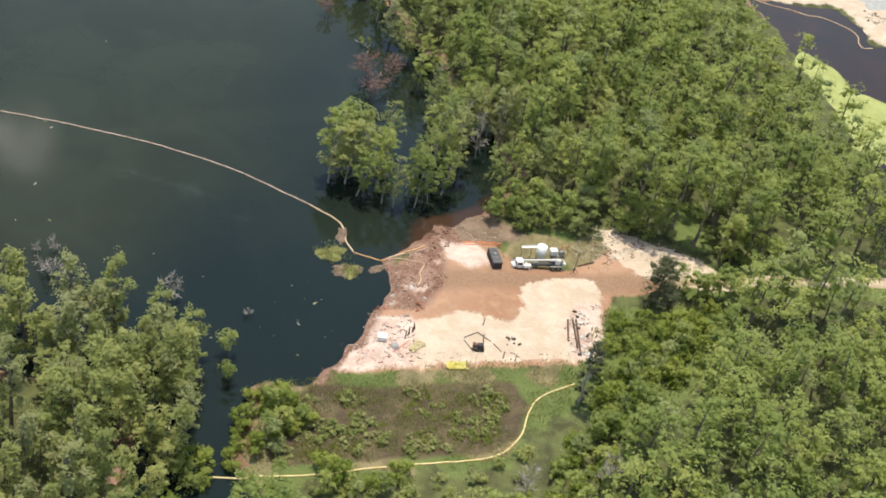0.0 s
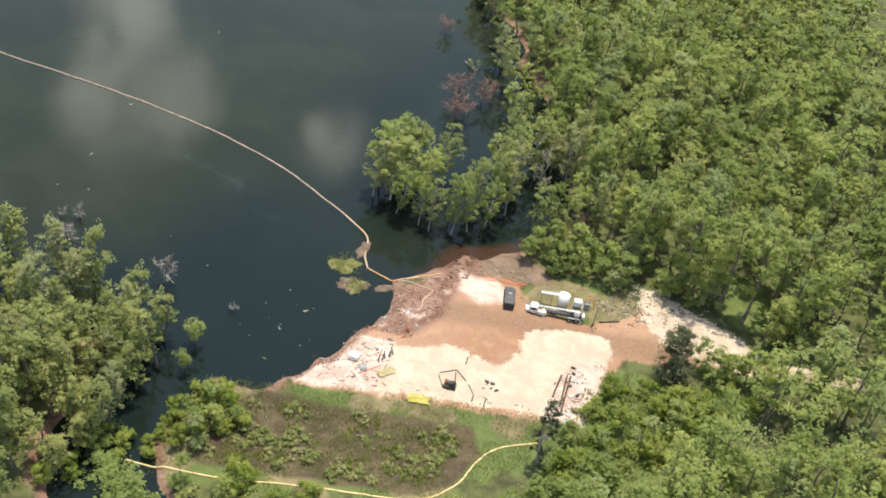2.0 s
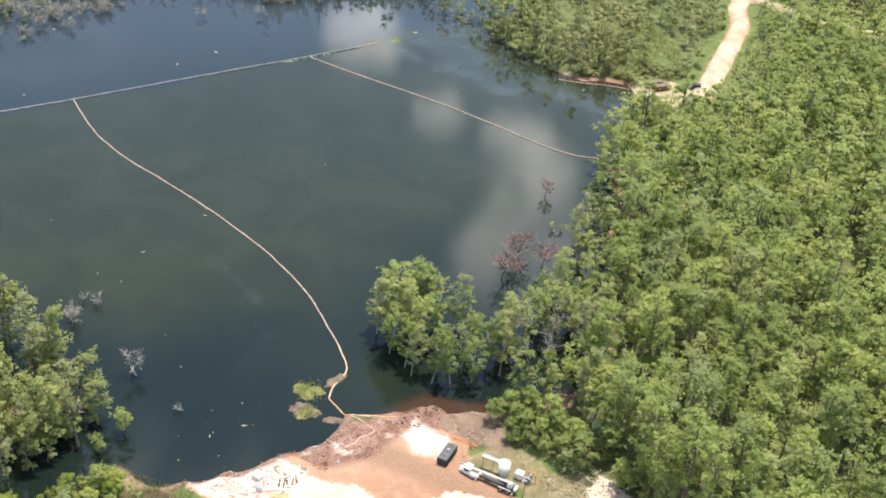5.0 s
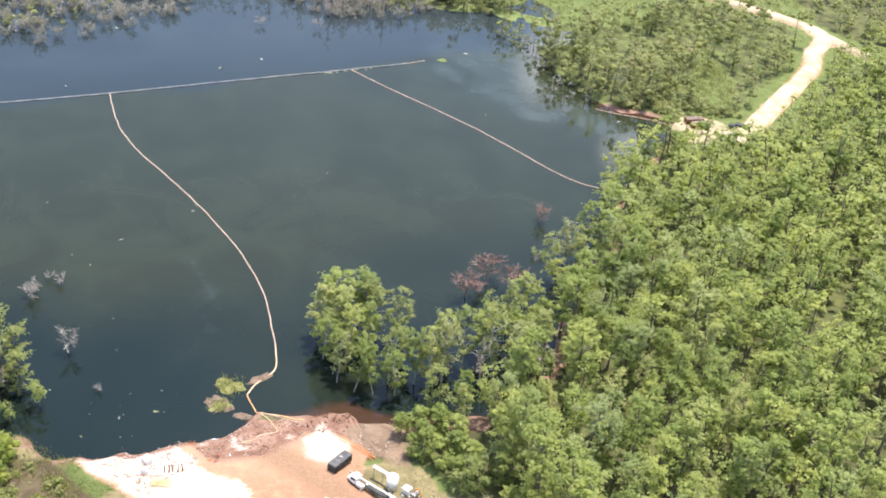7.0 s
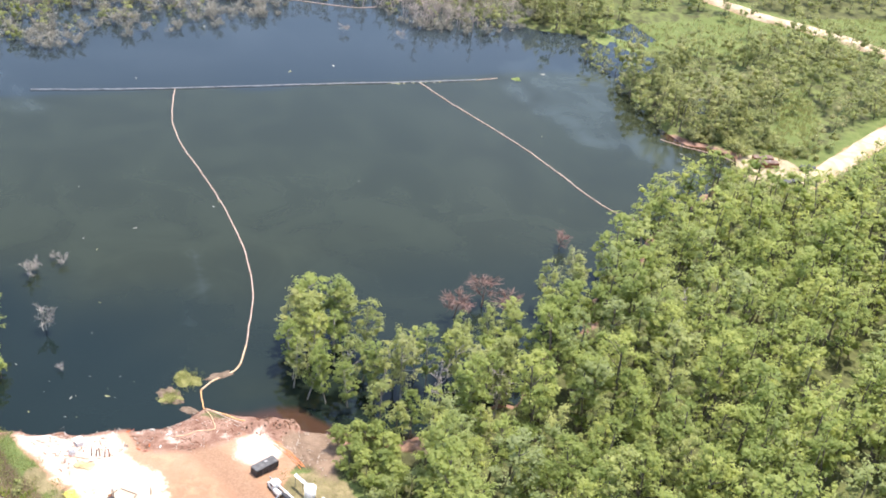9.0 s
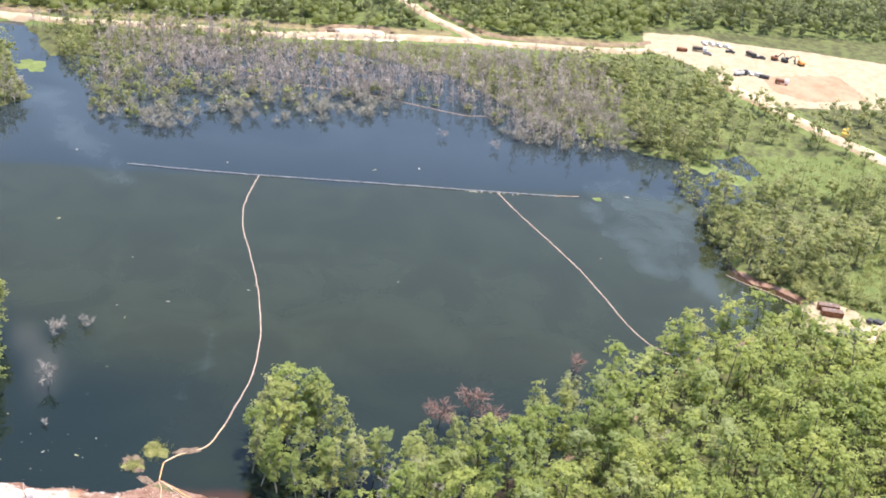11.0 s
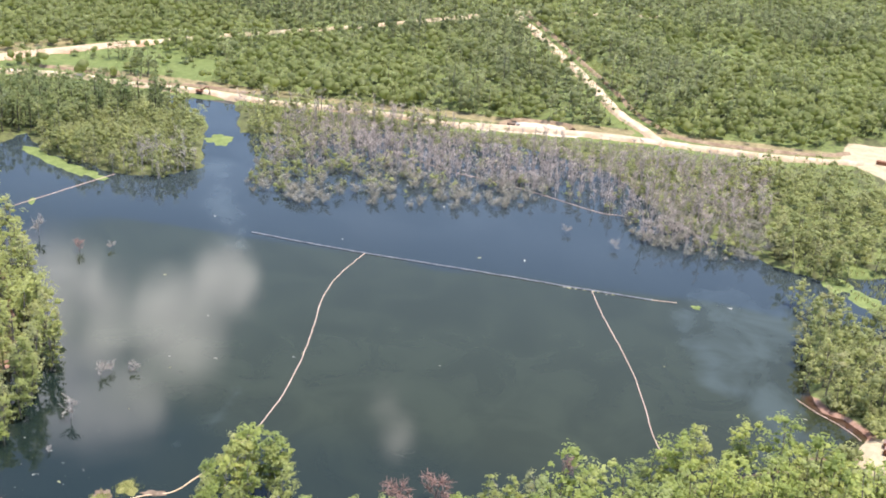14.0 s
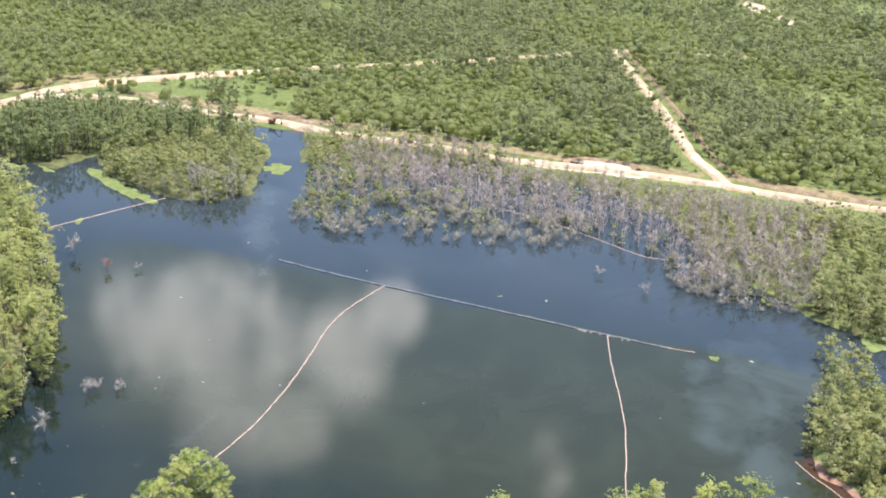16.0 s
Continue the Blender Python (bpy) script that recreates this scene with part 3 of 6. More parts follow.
film = np.maximum(film, 0.62 * ramp(depth_in(gx + 4 * waves(gx, gy, 16, 67), gy + 4 * waves(gx, gy, 16, 68), SLICK), -1.5, 4.0))
me.attributes.new("sheen", "FLOAT", "POINT").data.foreach_set("value", np.clip(film, 0, 1).astype(np.float32))
silt = ramp(gx + 4 * waves(gx, gy, 20, 6), -176, -163) * ramp(gy + 12 * waves(gx, gy, 30, 7) - 0.5 * (gx + 60), 95, 175) * (0.4 + 0.6 * ramp(-gx, 40, 125))
me.attributes.new("silt", "FLOAT", "POINT").data.foreach_set("value", silt.astype(np.float32))
me.attributes.new("murk", "FLOAT", "POINT").data.foreach_set("value", np.clip(murk, 0, 1).astype(np.float32))
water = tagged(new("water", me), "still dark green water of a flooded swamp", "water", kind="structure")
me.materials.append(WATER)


def ribbon(line, offsets, lifts, wobble=0.0, seed=0):
    """A strip that lies along a line: its cross-section by offsets and by heights over the ground."""
    d = np.gradient(line, axis=0)
    d /= np.linalg.norm(d, axis=1)[:, None] + 1e-9
    side = np.stack([-d[:, 1], d[:, 0]], 1)
    rows = []
    for k, (o, h) in enumerate(zip(offsets, lifts)):
        shift = o + (wobble * waves(line[:, 0] + 37 * k, line[:, 1], 6.0, seed + k) if abs(o) > 0.6 * max(offsets) else 0)
        q = line + side * (shift if np.ndim(shift) == 0 else shift[:, None])
        rows.append(np.column_stack([q, h + 0.05 * waves(q[:, 0], q[:, 1], 5, seed)]))
    co = np.stack(rows, 1)
    n, m = co.shape[:2]
    i = np.arange(n * m).reshape(n, m)
    return co.reshape(-1, 3), np.stack([i[:-1, :-1], i[1:, :-1], i[1:, 1:], i[:-1, 1:]], -1).reshape(-1, 4)


for k, (line, width) in enumerate(ROAD_LINES):
    h = max(width / 2, 1.2)
    top = 1.95 if k != 5 else 1.5
    co, quads = ribbon(line, [-h - 1.5, -h - 0.2, -h * 0.6, 0, h * 0.6, h + 0.2, h + 1.5], [-0.4, top - 0.25, top, top + 0.06, top, top - 0.25, -0.4], 0.5, k)
    far_rise = 0.9 * ramp(-water_depth(co[:, 0], co[:, 1]), 25, 160)
    co[:, 2] += far_rise
    road = tagged(new("road", quick_mesh("road", co, quads)), "pale crushed-stone track on a low embankment", "road", kind="structure")
    road.data.materials.append(CLAY_TRACK if k == 2 else PALE_GRAVEL if k in (3, 5) else GRAVEL)


for line, label in [([(-500, 169), (-470, 184), (-420, 207), (-376, 228), (-341, 243), (-324, 254), (-315, 264), (-313.5, 280), (-314.5, 312), (-322, 326)], "low brown earth ridge beside the gravel track"),
                    ([(-306, -18), (-307, 12), (-304, 36), (-306, 66), (-305, 86)], "low brown earth ridge beside the pond's track"),
                    ([(-305, 191), (-310, 193), (-314.5, 197), (-315, 206), (-314.5, 217), (-310, 220)], "low brown earth bank round the turnout")]:
    line = smooth_line(line, 2.0)
    foot = height(line[:, 0], line[:, 1])
    co, quads = ribbon(line, [-1.9, -0.5, 0.0, 0.5, 1.9], [-0.5, 0.85, 1.0, 0.8, -0.5], 0.4, 40)
    co[:, 2] += np.repeat(foot, 5)
    ridge = tagged(new("embankment", quick_mesh("embankment", co, quads)), label, "embankment", kind="structure")
    ridge.data.materials.append(EARTH)

# ---------------------------------------------------------------- helpers for things


def part(name, bm, mat, parent=None, label="", smooth=False):
    me = bpy.data.meshes.new(name)
    bm.to_mesh(me)
    bm.free()
    me.polygons.foreach_set("use_smooth", [smooth] * len(me.polygons))
    ob = new(name, me)
    me.materials.append(mat)
    if parent is not None:
        ob.parent = parent
    if label:
        ob["label"] = label
    return ob


def data_part(name, me, mat, parent=None):
    ob = new(name, me)
    if not me.materials:
        me.materials.append(mat)
    if parent is not None:
        ob.parent = parent
    return ob


def thing(name, x, y, z=None, turn=0.0):
    ob = new(name)
    ob.matrix_world = pose(x, y, height_at(x, y) if z is None else z, 0, 0, turn)
    return ob


# ---------------------------------------------------------------- trees


def spray_leaves(rng, centres, radii, count, size, up=1.1, lift=0.5):
    """Leaf sprays as bent kites over rounded clumps that are drawn out along boughs reaching outwards and up."""
    k = len(centres)
    out = centres * np.array([1, 1, 0]) / (np.abs(centres[:, :2]).max() + 1e-6) + rng.normal(size=(k, 3)) * 0.4
    out[:, 2] = lift + 0.4 * rng.normal(size=k)
    out /= np.linalg.norm(out, axis=1)[:, None]
    axis = np.repeat(out, count, axis=0)
    c = np.repeat(centres, count, axis=0)
    r = np.repeat(radii, count)[:, None]
    d = rng.normal(size=(k * count, 3))
    d /= np.linalg.norm(d, axis=1)[:, None]
    d[:, 2] = np.where(d[:, 2] < -0.35, -d[:, 2] * 0.6, d[:, 2])
    p = d * rng.uniform(0.5, 1.1, (k * count, 1)) * np.array([0.9, 0.9, 0.75])
    p = c + r * (p + axis * (p * axis).sum(1)[:, None] * 0.6)
    nrm = d + np.array([0, 0, up]) + rng.normal(size=d.shape) * 0.4
    t = axis * 0.5 + d * 0.5 + rng.normal(size=d.shape) * 0.6
    nrm /= np.linalg.norm(nrm, axis=1)[:, None]
    t -= nrm * (nrm * t).sum(1)[:, None]
    t /= np.linalg.norm(t, axis=1)[:, None] + 1e-9
    b = np.cross(nrm, t)
    s = size * rng.uniform(0.55, 1.35, (k * count, 1))
    co = np.stack([p - t * s * 0.9, p + b * s * 0.5 - nrm * s * 0.18, p + t * s, p - b * s * 0.5 - nrm * s * 0.18], 1).reshape(-1, 3)
    return co


LUMP = np.array([[s * a for a in v] for v in ((1, 1, 1), (1, 1, -1), (1, -1, 1), (1, -1, -1)) for s in (1, -1)] + [[2 * (k == j) * s for k in range(3)] for j in range(3) for s in (1, -1)], float)


def lump_faces():
    """The twelve four-cornered faces of the rhombic solid whose corners LUMP holds."""
    faces = []
    for j in range(3):
        for k in range(j + 1, 3):
            for s in (1, -1):
                for t in (1, -1):
                    a = 8 + 2 * j + (s < 0)
                    c = 8 + 2 * k + (t < 0)
                    ends = [i for i in range(8) if LUMP[i][j] * s > 0 and LUMP[i][k] * t > 0]
                    f = [a, ends[0], c, ends[1]]
                    n = np.cross(LUMP[f[1]] - LUMP[f[0]], LUMP[f[2]] - LUMP[f[0]])
                    faces.append(f if n @ (LUMP[a] + LUMP[c]) > 0 else f[::-1])
    return np.array(faces)


LUMP_FACES = lump_faces()


def leaf_lumps(rng, centres, radii, flat=0.8):
    """Uneven rounded lumps of foliage: corners and faces."""
    n = len(centres)
    shape = LUMP / np.linalg.norm(LUMP, axis=1)[:, None]
    co = shape[None] * (radii[:, None] * rng.uniform(0.75, 1.2, (n, 14)))[..., None] * np.array([1, 1, flat])
    co = co + centres[:, None] + rng.normal(size=(n, 14, 3)) * (0.1 * radii[:, None, None])
    return co.reshape(-1, 3), (LUMP_FACES[None] + 14 * np.arange(n)[:, None, None]).reshape(-1, 4)


def crown_clumps(rng, tall, wide, count, low=0.32, peak=0.55, ragged=0.35):
    """The places of the clumps of a crown that is widest at a given share of its height."""
    u = low + (1 - low) * rng.beta(1.25, 1.05, count)
    v = np.where(u < peak, (u - peak) / (peak - low + 1e-6), (u - peak) / (1.02 - peak))
    reach = wide * np.sqrt(np.clip(1 - np.abs(v) ** 1.7, 0.03, 1))
    a = rng.uniform(0, 2 * np.pi, count)
    r = reach * np.sqrt(rng.uniform(0.12, 1.0, count)) * rng.uniform(1 - ragged, 1 + ragged * 0.6, count)
    lean = rng.normal(size=2) * 0.06 * tall
    return np.stack([r * np.cos(a) + lean[0] * u, r * np.sin(a) + lean[1] * u, u * tall], 1)


def cone(a, b, ra, rb, sides):
    """A tapered stick from a to b: corners and four-sided faces."""
    a, b = np.asarray(a, float), np.asarray(b, float)
    d = (b - a) / (np.linalg.norm(b - a) + 1e-9)
    u = np.cross(d, [0.31, 0.9, 0.2])
    u /= np.linalg.norm(u)
    v = np.cross(d, u)
    t = np.arange(sides) * 2 * np.pi / sides
    ring = np.cos(t)[:, None] * u + np.sin(t)[:, None] * v
    i = np.arange(sides)
    return np.vstack([a + ring * ra, b + ring * rb]), np.stack([i, (i + 1) % sides, sides + (i + 1) % sides, sides + i], 1)


def bundle(pieces):
    co, fa, k = [], [], 0
    for c, f in pieces:
        co.append(c)
        fa.append(f + k)
        k += len(c)
    return np.vstack(co), np.vstack(fa)


def make_tree(seed, tall, wide, clumps, leaves, size, sides=6, limbs=6, low=0.3, peak=0.55, clump=0.27, lumps=0, lump=0.8, up=1.1, stout=1.0):
    """Corners and faces of a trunk with limbs, and corners of a crown of four-cornered leaf sprays."""
    rng = np.random.default_rng(seed)
    c = crown_clumps(rng, tall, wide, clumps, low, peak)
    r = wide * clump * rng.uniform(0.6, 1.5, clumps)
    crown = spray_leaves(rng, c, r, leaves, size, up)
    faces = np.arange(len(crown)).reshape(-1, 4)
    if lumps:
        lc, lf = leaf_lumps(rng, c[:lumps], r[:lumps] * lump)
        faces = np.vstack([faces, lf + len(crown)])
        crown = np.vstack([crown, lc])
    bend = rng.normal(size=(3, 2)) * 0.02 * tall
    stem = [np.array([0, 0, -0.6]), np.array([*bend[0], 0.12 * tall]), np.array([*(bend[0] + bend[1]), 0.5 * tall]), np.array([*(bend[0] + bend[1] + bend[2]), 0.9 * tall])]
    girth = [stout * tall * k for k in (0.028, 0.016, 0.011, 0.004)]
    wood = [cone(stem[k], stem[k + 1], girth[k], girth[k + 1], sides) for k in range(3)] if sides > 3 else [cone(stem[0], stem[3], 0.5 * girth[1], girth[3], 3)]
    for j in rng.choice(clumps, min(limbs, clumps), replace=False):
        f = np.clip(c[j, 2] / tall - 0.12, 0.2, 0.85)
        root = np.array([np.interp(f * tall, [s[2] for s in stem], [s[q] for s in stem]) for q in range(3)])
        wood.append(cone(root, c[j], 0.006 * tall, 0.002 * tall, 3 if sides < 6 else 4))
    return bundle(wood), crown, faces


def make_dead(seed, tall, wide, branches, twigs):
    """A bare tree: trunk, crooked branches and sprays of thin twigs, all four-sided sticks or blades."""
    rng = np.random.default_rng(seed)
    wood = [cone((0, 0, -1.5), (rng.normal() * 0.25, rng.normal() * 0.25, tall * 0.6), 0.022 * tall, 0.011 * tall, 4)]
    wood.append(cone(wood[0][0][4:].mean(0), (rng.normal() * 0.5, rng.normal() * 0.5, tall), 0.011 * tall, 0.003 * tall, 4))
    blades = []
    for _ in range(branches):
        u = rng.uniform(0.3, 0.95)
        a = rng.uniform(0, 6.283)
        root = np.array([0, 0, u * tall])
        tip = root + np.array([math.cos(a), math.sin(a), rng.uniform(0.35, 1.25)]) * wide * rng.uniform(0.5, 1.1) * (1.25 - 0.6 * u)
        wood.append(cone(root, tip, 0.006 * tall, 0.0025 * tall, 3))
        n = twigs
        p = root + (tip - root) * rng.uniform(0.3, 1.0, (n, 1))
        d = rng.normal(size=(n, 3)) + (tip - root) / np.linalg.norm(tip - root) + np.array([0, 0, 0.4])
        d /= np.linalg.norm(d, axis=1)[:, None]
        q = np.cross(d, rng.normal(size=(n, 3)))
        q /= np.linalg.norm(q, axis=1)[:, None]
        long = wide * rng.uniform(0.25, 0.6, (n, 1))
        blades.append(np.stack([p - q * 0.05, p + q * 0.05, p + d * long + q * 0.025, p + d * long - q * 0.025], 1).reshape(-1, 3))
    co, fa = bundle(wood)
    b = np.vstack(blades)
    return np.vstack([co, b]), np.vstack([fa, np.arange(len(b)).reshape(-1, 4) + len(co)])


def scatter(ring, gap, seed, keep=None, loose=0.42):
    """Uneven places about a gap apart inside a ring."""
    rng = np.random.default_rng(seed)
    p = np.array(ring, float)
    gx, gy = np.meshgrid(np.arange(p[:, 0].min(), p[:, 0].max(), gap), np.arange(p[:, 1].min(), p[:, 1].max(), gap * 0.87))
    gx[1::2] += gap / 2
    x = gx.ravel() + rng.uniform(-loose, loose, gx.size) * gap
    y = gy.ravel() + rng.uniform(-loose, loose, gx.size) * gap
    ok = inside(x, y, ring) & inside(x, y, SEEN)
    x, y = x[ok], y[ok]
    ok = (road_distance(x, y) > 2.6 + 1.0 * (x < -310) * (x > -500) * (y > 120) + 3.0 * (x < -290) * (y < 10)) & (depth_in(x, y, PAD) < -1.5) & (depth_in(x, y, SITE) < -1.0) & (depth_in(x, y, TURNOUT) < -1.0) & (depth_in(x, y, FAR_SAND) < -1.0) & (depth_in(x, y, EAST_PAD) < -0.5) & (depth_in(x, y, NORTH_SAND) < 0.6) & (depth_in(x, y, GLADE) < 0.1) & (depth_in(x, y, CANAL) < 0.5)
    if keep is not None:
        ok &= keep(x, y, rng)
    return np.stack([x[ok], y[ok]], 1)


SEEN = [(-66, 80), (55, 122), (66, 150), (70, 352), (30, 364), (-20, 390), (-110, 462), (-190, 474), (-310, 472), (-500, 462), (-565, 425), (-700, 365), (-775, 335), (-790, 280), (-610, 10), (-455, -215),
        (-163, 30), (-100, 82), (-74, 104)]


def not_clearing(x, y, rng):
    d = np.maximum.reduce([depth_in(x, y, ring) for ring in clearings])
    return (d < 0.3) | (rng.uniform(size=x.size) < 0.04)


def gappy(x, y, rng):
    """Outside the clearings, with a few holes in the canopy."""
    return not_clearing(x, y, rng) & (waves(x, y, 9, 74) > -0.8)


def mass(name, protos, places, rng, mats, label, category, spread=(0.8, 1.2), tilt=0.05, patchy=0.0, size=None):
    """Many trees of a kind as one thing: the trunks' mesh and the crowns' mesh are its parts."""
    z = height(places[:, 0], places[:, 1])
    pick = rng.integers(0, len(protos), len(places))
    grown = np.ones(len(places)) if size is None else size(places[:, 0], places[:, 1])
    lumps = waves(places[:, 0], places[:, 1], 45, 15) * 0.7 + waves(places[:, 0], places[:, 1], 17, 16) * 0.5
    hue = waves(places[:, 0], places[:, 1], 60, 17) * 0.6 + waves(places[:, 0], places[:, 1], 22, 18) * 0.4
    wood_co, wood_fa, leaf_co, leaf_fa, leaf_tint, k, leaf_k = [], [], [], [], [], 0, 0
    for q, (x, y) in enumerate(places):
        (wc, wf), lc, lf = protos[pick[q]]
        a, s, f = rng.uniform(0, 6.283), rng.uniform(*spread) * (1 + patchy * lumps[q]) * grown[q], rng.uniform(0.88, 1.15)
        ca, sa = math.cos(a) * s, math.sin(a) * s
        m = np.array([[ca * f, -sa * f, rng.normal() * tilt], [sa * f, ca * f, rng.normal() * tilt], [0, 0, s]])
        o = np.array([x, y, max(z[q], -1.4)])
        wood_co.append(wc @ m.T + o)
        wood_fa.append(wf + k)
        k += len(wc)
        if lc is not None:
            leaf_co.append(lc @ m.T + o)
            leaf_fa.append(lf + leaf_k)
            leaf_k += len(lc)
            leaf_tint.append(np.full(len(lc), np.clip(rng.uniform() if patchy == 0 else 0.47 + 0.55 * hue[q] + 0.26 * rng.normal(), 0.02, 0.98)))
    root = tagged(new(name), label, category, kind="stuff")
    data_part("trunks", quick_mesh("trunks", np.vstack(wood_co), np.vstack(wood_fa)), mats[0], root)
    if leaf_co:
        co = np.vstack(leaf_co)
        data_part("crowns", quick_mesh("crowns", co, np.vstack(leaf_fa), True, np.concatenate(leaf_tint)), mats[1], root)
    return root


rng = np.random.default_rng(11)
NEAR_WOOD = [(-18, 193), (-14, 192), (-8, 196), (0, 194), (6, 194.5), (12, 197), (17, 197), (24, 194), (40, 199), (56, 204), (62, 222), (52, 240), (45.5, 252), (37, 267), (28.5, 283), (18, 303), (4, 328), (-8, 365), (-30, 400), (-80, 470), (-130, 470), (-142, 412), (-111, 361), (-83, 320),
             (-81, 307), (-90, 297), (-88, 288), (-79, 272), (-64, 264), (-55, 252), (-43, 234), (-35, 221), (-26, 211), (-21, 203), (-19, 196)]
SOUTH_WOOD = [(20, 148), (23, 160), (29, 173), (30, 184), (60, 198), (100, 212), (110, 150), (60, 90), (10, 70), (-20, 80), (-36, 94), (-14, 104), (3, 112), (9, 121), (10, 128), (19, 138)]
WEST_WOOD = [(-45.5, 110), (-49, 119), (-51.5, 126), (-57, 134), (-64, 133.5), (-76, 129), (-101, 115), (-113, 105), (-142, 80), (-160, 60), (-176, 40), (-182, -20), (-150, -40), (-80, 30), (-50, 70), (-45, 100)]
POINT_WOOD = [(-208, -60), (-208, 2), (-210, 22), (-229, 28), (-232, 33), (-214, 45), (-206, 62), (-201, 76), (-203, 93), (-216, 103), (-233, 94.5), (-253, 87), (-265, 82), (-276, 70), (-282, 40), (-282, 20), (-286, -6), (-270, -40), (-250, -70)]
DEAD_WOOD = [(-204, 122), (-208, 150), (-218, 175), (-224, 200), (-238, 215), (-226, 240), (-207, 258), (-206, 285), (-240, 300), (-292, 290), (-293, 88), (-272, 98), (-258, 104), (-240, 114), (-225, 121)]
EAST_WOOD = [(-240, 298), (-208, 294), (-195, 306), (-158, 306), (-127, 306), (-117, 320), (-113, 333), (-104, 340), (-145, 403), (-170, 398), (-205, 375), (-240, 356), (-278, 338), (-304, 318), (-300, 276), (-262, 284)]
BACK_WOOD = [(-310, 440), (-256, 425), (-248, 372), (-225, 380), (-190, 405), (-150, 418), (-110, 420), (-80, 480), (-160, 540), (-330, 520)]

near_spots = np.vstack([scatter(NEAR_WOOD, 5.0, 1, gappy, 0.75), scatter(SOUTH_WOOD, 5.2, 2, gappy, 0.75), scatter(WEST_WOOD, 4.4, 3, gappy, 0.75)])
order = np.argsort(np.minimum(np.hypot(near_spots[:, 0] + 22, near_spots[:, 1] - 205), np.hypot(near_spots[:, 0] + 52, near_spots[:, 1] - 124) + 14))
single, rest = near_spots[order[:250]], near_spots[order[250:]]
# trees that stand in the water off the point
POINT_TREES = [(-51.4, 189.7, 1.14), (-47.5, 186.8, 1.0), (-44.2, 184.6, 0.86), (-45.5, 190.5, 1.06), (-48.4, 193.4, 1.1), (-46.2, 196.8, 0.98), (-42.8, 198.6, 0.86), (-50.4, 186.2, 0.9), (-49.8, 195.6, 1.06), (-41.6, 187.5, 0.98), (-39.4, 184.2, 0.74), (-42.0, 192.5, 0.96),
               (-36.6, 184.0, 0.72), (-33.4, 185.6, 0.8), (-35.6, 189.0, 0.86), (-31.0, 188.6, 0.84), (-33.0, 192.4, 0.92), (-29.4, 192.4, 0.8), (-36.6, 196.4, 0.8), (-31.4, 197.0, 0.98), (-28.6, 197.6, 0.86),
               (-33.6, 201.6, 0.9), (-30.0, 202.4, 0.98), (-35.6, 206.4, 0.86), (-31.8, 207.6, 1.0), (-34.4, 212.0, 0.92), (-29.6, 212.6, 1.0), (-38.6, 216.5, 0.8), (-40.6, 222.6, 0.85), (-45.2, 229.0, 0.8), (-23.0, 212.6, 0.95), (-26.6, 217.4, 1.0),
               (-51.0, 239.6, 0.85), (-57.0, 247.0, 0.8), (-63.0, 255.0, 0.85), (-72.0, 266.0, 0.8), (-79.5, 279.0, 0.9), (-83.5, 285.5, 0.85),
               (-48.5, 121, 0.8), (-49, 117.5, 0.85), (-50, 126.5, 0.8), (-53.5, 131.5, 0.85), (-47, 112.5, 0.8), (-51, 122.5, 0.95), (-46.5, 107, 0.75), (-49.5, 110, 0.85), (-46, 102, 0.75)]
single = np.vstack([single, [(x, y) for x, y, s in POINT_TREES]])

# the trees next to the clearing, each a thing of its own
kinds = []
for k, (tall, wide, low, peak) in enumerate([(16.5, 3.5, 0.3, 0.62), (14.5, 3.3, 0.28, 0.58), (18.0, 3.3, 0.35, 0.62), (13.0, 3.0, 0.25, 0.55), (15.5, 3.0, 0.35, 0.65), (17.0, 3.8, 0.36, 0.68)]):
    (wc, wf), lc, lf = make_tree(100 + k, tall, wide, 40, 26, 0.27, low=low, peak=peak, clump=0.25, lumps=20, lump=0.55)
    kinds.append((quick_mesh("trunk", wc, wf), quick_mesh("crown", lc, lf, True, np.zeros(len(lc))), BARK, LEAVES, "tall green swamp tree with a full ragged crown"))
for k, (tall, wide, low, peak) in enumerate([(15.5, 2.4, 0.16, 0.45), (13.5, 2.2, 0.14, 0.42), (17.0, 2.5, 0.2, 0.5), (12.0, 2.3, 0.12, 0.42), (14.5, 2.1, 0.16, 0.46)]):
    (wc, wf), lc, lf = make_tree(120 + k, tall, wide, 42, 23, 0.26, low=low, peak=peak, clump=0.3, lumps=18, lump=0.5)
    kinds.append((quick_mesh("trunk", wc, wf), quick_mesh("crown", lc, lf, True, np.zeros(len(lc))), BARK, PALE_LEAVES, "slender pale green swamp tree, leafy almost to the water"))
for k, (tall, wide, low, peak) in enumerate([(16.0, 2.6, 0.28, 0.66), (14.5, 2.3, 0.32, 0.68), (15.0, 2.7, 0.26, 0.62), (13.5, 2.1, 0.34, 0.7)]):
    (wc, wf), lc, lf = make_tree(140 + k, tall, wide, 42, 26, 0.26, limbs=12, low=low, peak=peak, clump=0.27, lumps=12, lump=0.5, stout=0.6)
    kinds.append((quick_mesh("trunk", wc, wf), quick_mesh("crown", lc, lf, True, np.zeros(len(lc))), PALE_BARK, LEAVES if k % 2 else PALE_LEAVES, "green swamp tree whose pale bare trunk stands in water"))
protos_single = []
for trunk_me, crown_me, bark, leaf_mat, label in kinds:
    root = tagged(new("tree"), label, "tree", "trees of the swamp wood")
    data_part("trunk", trunk_me, bark, root)
    data_part("crown", crown_me, leaf_mat, root)
    protos_single.append(root)
first_wader = len(single) - len(POINT_TREES)
